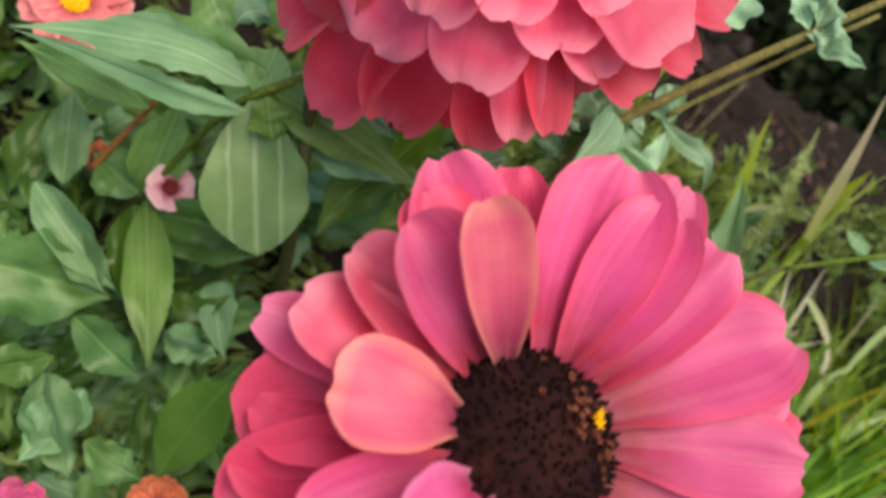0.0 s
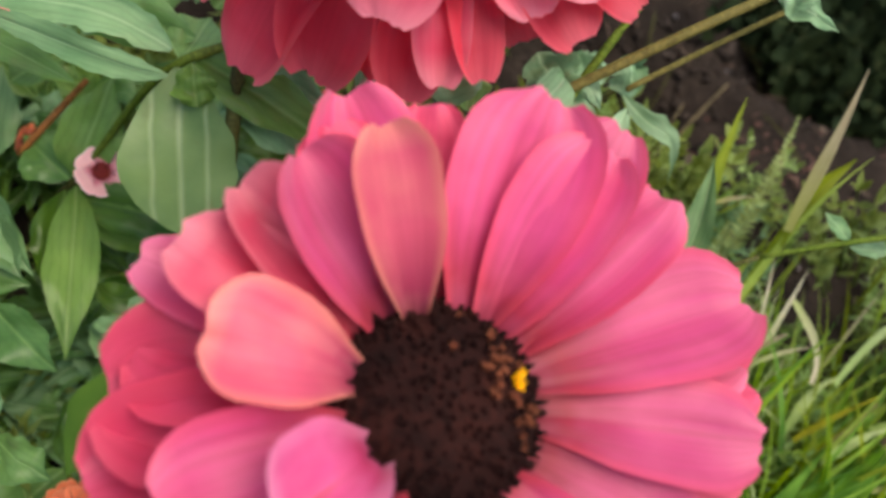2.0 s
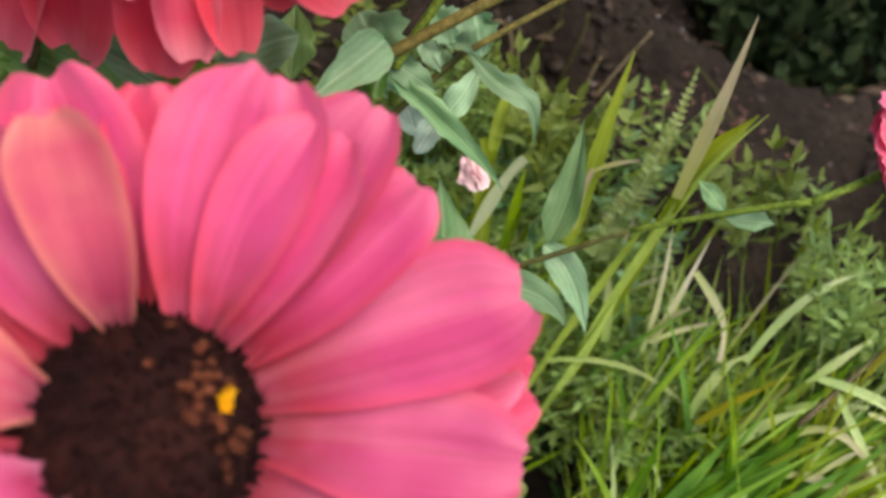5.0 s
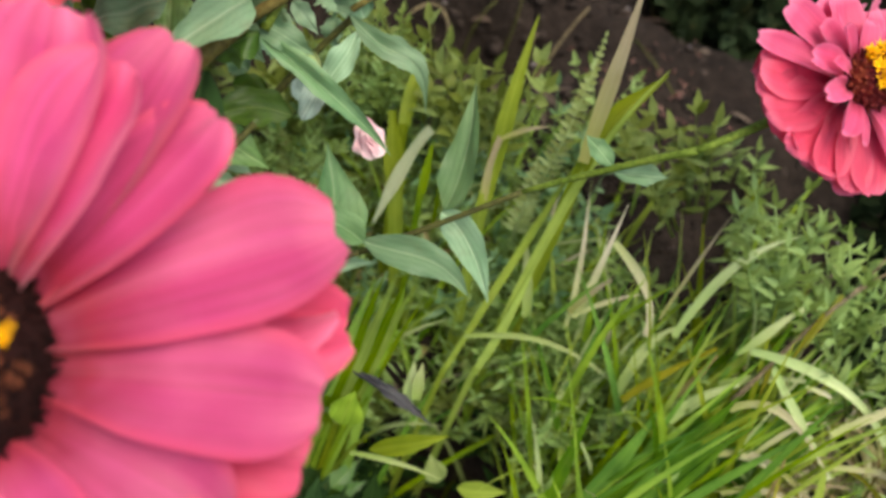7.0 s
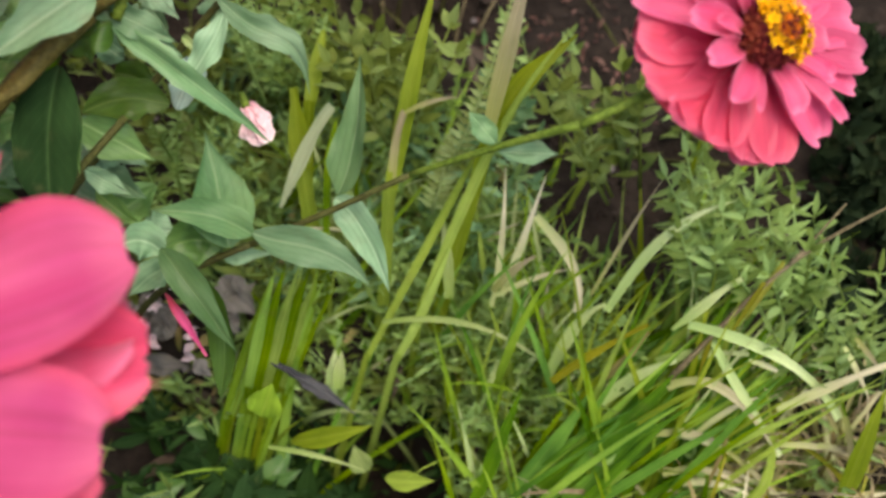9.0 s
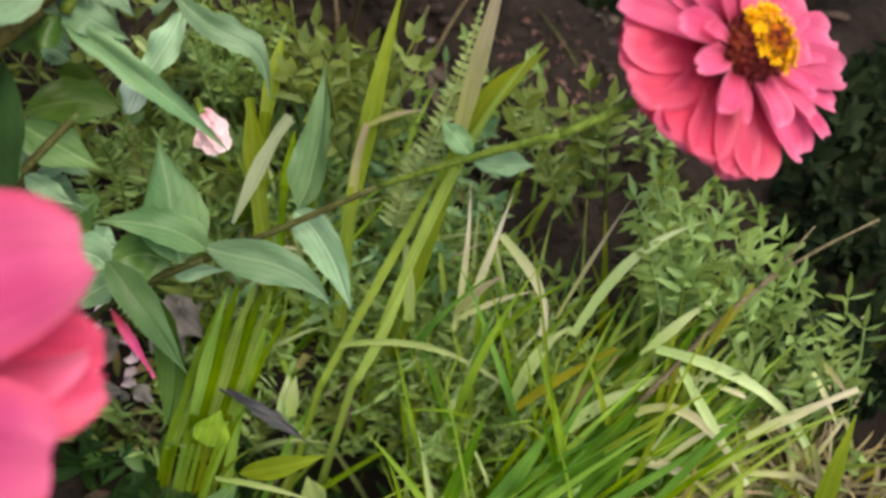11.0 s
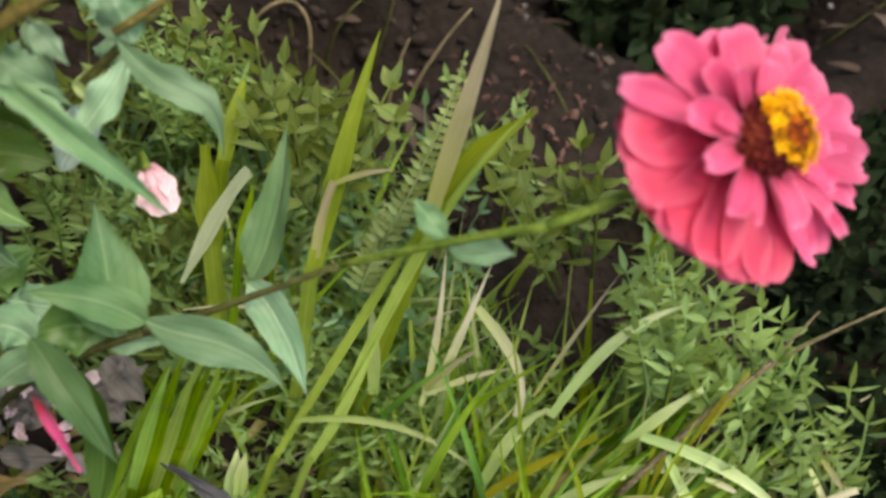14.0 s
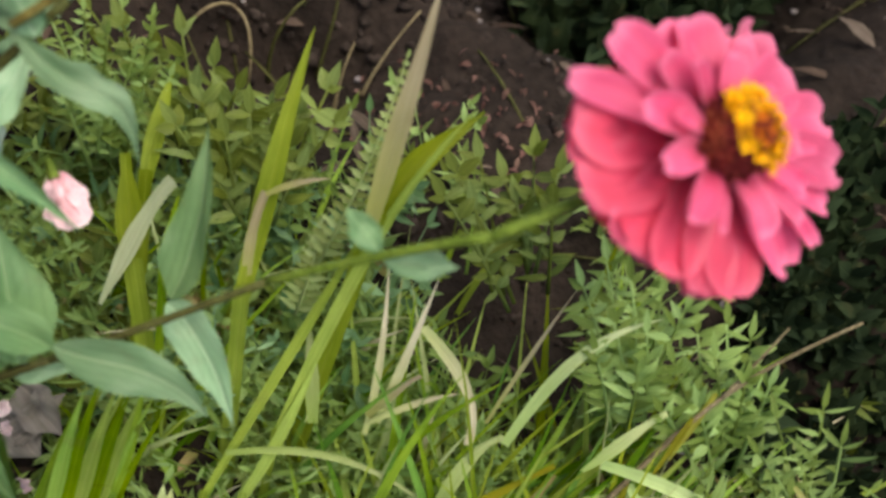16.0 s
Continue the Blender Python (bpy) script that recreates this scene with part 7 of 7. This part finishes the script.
lone("dead_leaf", leaf([(-0.0552, 0.1188, 0.0341), (-0.0500, 0.1222, 0.0370), (-0.0447, 0.1278, 0.0364)], 0.0071, wave=0.25, seed=380), GREY_LEAF, "curled grey-mauve dead leaf on the soil", "leaf")
lone("dead_leaf", leaf([(-0.0774, 0.1082, 0.0280), (-0.0707, 0.1069, 0.0281), (-0.0641, 0.1077, 0.0248)], 0.0071, wave=0.25, seed=240), GREY_LEAF, "curled grey-mauve dead leaf on the soil", "leaf")
lone("dead_leaf", leaf([(-0.0606, 0.1067, 0.0315), (-0.0582, 0.1043, 0.0312), (-0.0558, 0.1030, 0.0293)], 0.0047, wave=0.25, seed=340), GREY_LEAF, "curled grey-mauve dead leaf on the soil", "leaf")
lone("dead_leaf", leaf([(-0.0497, 0.1157, 0.0294), (-0.0551, 0.1193, 0.0341), (-0.0604, 0.1252, 0.0350)], 0.0080, wave=0.25, seed=420), GREY_LEAF, "curled grey-mauve dead leaf on the soil", "leaf")
lone("withered_petal", leaf([(-0.0645, 0.1189, 0.0371), (-0.0628, 0.1163, 0.0385), (-0.0610, 0.1150, 0.0377)], 0.0024, wave=0.3, seed=0), MAUVE_LEAF, "crumpled mauve withered petal on the litter", "petal")
lone("withered_petal", leaf([(-0.0636, 0.1091, 0.0314), (-0.0617, 0.1073, 0.0331), (-0.0598, 0.1066, 0.0329)], 0.0037, wave=0.3, seed=1), MAUVE_LEAF, "crumpled mauve withered petal on the litter", "petal")
lone("withered_petal", leaf([(-0.0772, 0.1189, 0.0371), (-0.0772, 0.1192, 0.0398), (-0.0771, 0.1205, 0.0409)], 0.0040, wave=0.3, seed=2), GREY_LEAF, "crumpled mauve withered petal on the litter", "petal")
lone("withered_petal", leaf([(-0.0736, 0.1215, 0.0386), (-0.0719, 0.1194, 0.0401), (-0.0702, 0.1185, 0.0398)], 0.0045, wave=0.3, seed=3), MAUVE_LEAF, "crumpled mauve withered petal on the litter", "petal")
lone("withered_petal", leaf([(-0.0608, 0.1114, 0.0328), (-0.0620, 0.1093, 0.0341), (-0.0631, 0.1082, 0.0338)], 0.0025, wave=0.3, seed=4), MAUVE_LEAF, "crumpled mauve withered petal on the litter", "petal")
lone("withered_petal", leaf([(-0.0698, 0.1133, 0.0339), (-0.0696, 0.1136, 0.0367), (-0.0693, 0.1150, 0.0378)], 0.0025, wave=0.3, seed=5), GREY_LEAF, "crumpled mauve withered petal on the litter", "petal")
lone("withered_petal", leaf([(-0.0703, 0.1219, 0.0389), (-0.0703, 0.1191, 0.0399), (-0.0704, 0.1174, 0.0391)], 0.0028, wave=0.3, seed=6), MAUVE_LEAF, "crumpled mauve withered petal on the litter", "petal")
lone("withered_petal", leaf([(-0.0520, 0.1093, 0.0316), (-0.0502, 0.1079, 0.0334), (-0.0485, 0.1075, 0.0334)], 0.0034, wave=0.3, seed=7), MAUVE_LEAF, "crumpled mauve withered petal on the litter", "petal")
lone("withered_petal", leaf([(-0.0777, 0.1180, 0.0366), (-0.0763, 0.1175, 0.0389), (-0.0748, 0.1181, 0.0395)], 0.0037, wave=0.3, seed=8), GREY_LEAF, "crumpled mauve withered petal on the litter", "petal")
lone("withered_petal", leaf([(-0.0749, 0.1151, 0.0349), (-0.0734, 0.1148, 0.0373), (-0.0718, 0.1155, 0.0380)], 0.0024, wave=0.3, seed=9), MAUVE_LEAF, "crumpled mauve withered petal on the litter", "petal")
lone("withered_petal", leaf([(-0.0760, 0.1159, 0.0353), (-0.0744, 0.1147, 0.0373), (-0.0728, 0.1146, 0.0375)], 0.0034, wave=0.3, seed=10), MAUVE_LEAF, "crumpled mauve withered petal on the litter", "petal")
lone("withered_petal", leaf([(-0.0507, 0.1179, 0.0365), (-0.0519, 0.1159, 0.0379), (-0.0531, 0.1150, 0.0377)], 0.0025, wave=0.3, seed=11), GREY_LEAF, "crumpled mauve withered petal on the litter", "petal")
lone("withered_petal", leaf([(-0.0609, 0.1226, 0.0392), (-0.0622, 0.1227, 0.0420), (-0.0635, 0.1240, 0.0429)], 0.0024, wave=0.3, seed=12), MAUVE_LEAF, "crumpled mauve withered petal on the litter", "petal")
lone("withered_petal", leaf([(-0.0618, 0.1145, 0.0346), (-0.0607, 0.1125, 0.0359), (-0.0595, 0.1116, 0.0358)], 0.0046, wave=0.3, seed=13), MAUVE_LEAF, "crumpled mauve withered petal on the litter", "petal")
lone("withered_petal", leaf([(-0.0483, 0.1234, 0.0397), (-0.0485, 0.1241, 0.0429), (-0.0488, 0.1260, 0.0441)], 0.0028, wave=0.3, seed=14), GREY_LEAF, "crumpled mauve withered petal on the litter", "petal")
lone("withered_petal", leaf([(-0.0598, 0.1249, 0.0406), (-0.0608, 0.1227, 0.0418), (-0.0617, 0.1215, 0.0415)], 0.0037, wave=0.3, seed=15), MAUVE_LEAF, "crumpled mauve withered petal on the litter", "petal")
lone("withered_petal", leaf([(-0.0550, 0.1241, 0.0401), (-0.0559, 0.1215, 0.0413), (-0.0568, 0.1201, 0.0407)], 0.0037, wave=0.3, seed=16), MAUVE_LEAF, "crumpled mauve withered petal on the litter", "petal")
lone("withered_petal", leaf([(-0.0648, 0.1183, 0.0368), (-0.0627, 0.1173, 0.0390), (-0.0605, 0.1175, 0.0392)], 0.0024, wave=0.3, seed=17), GREY_LEAF, "crumpled mauve withered petal on the litter", "petal")
lone("withered_petal", leaf([(-0.0543, 0.1196, 0.0375), (-0.0552, 0.1182, 0.0390), (-0.0561, 0.1177, 0.0393)], 0.0033, wave=0.3, seed=18), MAUVE_LEAF, "crumpled mauve withered petal on the litter", "petal")
lone("withered_petal", leaf([(-0.0685, 0.1242, 0.0401), (-0.0689, 0.1240, 0.0424), (-0.0692, 0.1246, 0.0433)], 0.0042, wave=0.3, seed=19), MAUVE_LEAF, "crumpled mauve withered petal on the litter", "petal")
lone("withered_petal", leaf([(-0.0779, 0.1114, 0.0328), (-0.0768, 0.1116, 0.0357), (-0.0757, 0.1131, 0.0367)], 0.0040, wave=0.3, seed=20), GREY_LEAF, "crumpled mauve withered petal on the litter", "petal")
lone("withered_petal", leaf([(-0.0711, 0.1121, 0.0332), (-0.0719, 0.1107, 0.0347), (-0.0728, 0.1101, 0.0349)], 0.0046, wave=0.3, seed=21), MAUVE_LEAF, "crumpled mauve withered petal on the litter", "petal")
lone("dead_leaf", leaf([(-0.0393, 0.1047, 0.0364), (-0.0257, 0.0983, 0.0377), (-0.0150, 0.0919, 0.0254)], 0.0034, wave=0.5, fold=0.7, seed=4, edge=0.15), SLATE_LEAF, "long dark grey dead leaf over a hollow", "leaf")
lone("dead_leaf", leaf([(-0.0832, 0.0878, 0.0436), (-0.0734, 0.0964, 0.0450), (-0.0656, 0.0984, 0.0393)], 0.0085, wave=0.3, fold=0.3, seed=9), DEAD, "broad brown dead leaf on the litter", "leaf")
lone("seedling_leaf", leaf([(-0.0332, 0.0850, 0.0276), (-0.0222, 0.0853, 0.0318), (-0.0112, 0.0879, 0.0323)], 0.0054), GRASS_OLIVE, "bright yellow-green leaf low in the hollow", "leaf")
lone("seedling_leaf", leaf([(-0.0087, 0.0772, 0.0203), (-0.0020, 0.0759, 0.0224), (0.0048, 0.0759, 0.0224)], 0.0055), GRASS_OLIVE, "bright yellow-green leaf low in the hollow", "leaf")
lone("seedling_leaf", leaf([(-0.0414, 0.0917, 0.0287), (-0.0394, 0.0947, 0.0331), (-0.0374, 0.0982, 0.0367)], 0.0091), GRASS, "broad bright green seedling leaf", "leaf")
lone("seedling_leaf", leaf([(-0.0139, 0.0786, 0.0211), (-0.0152, 0.0812, 0.0245), (-0.0165, 0.0844, 0.0273)], 0.0061), FERN, "small pale green seedling leaf", "leaf")
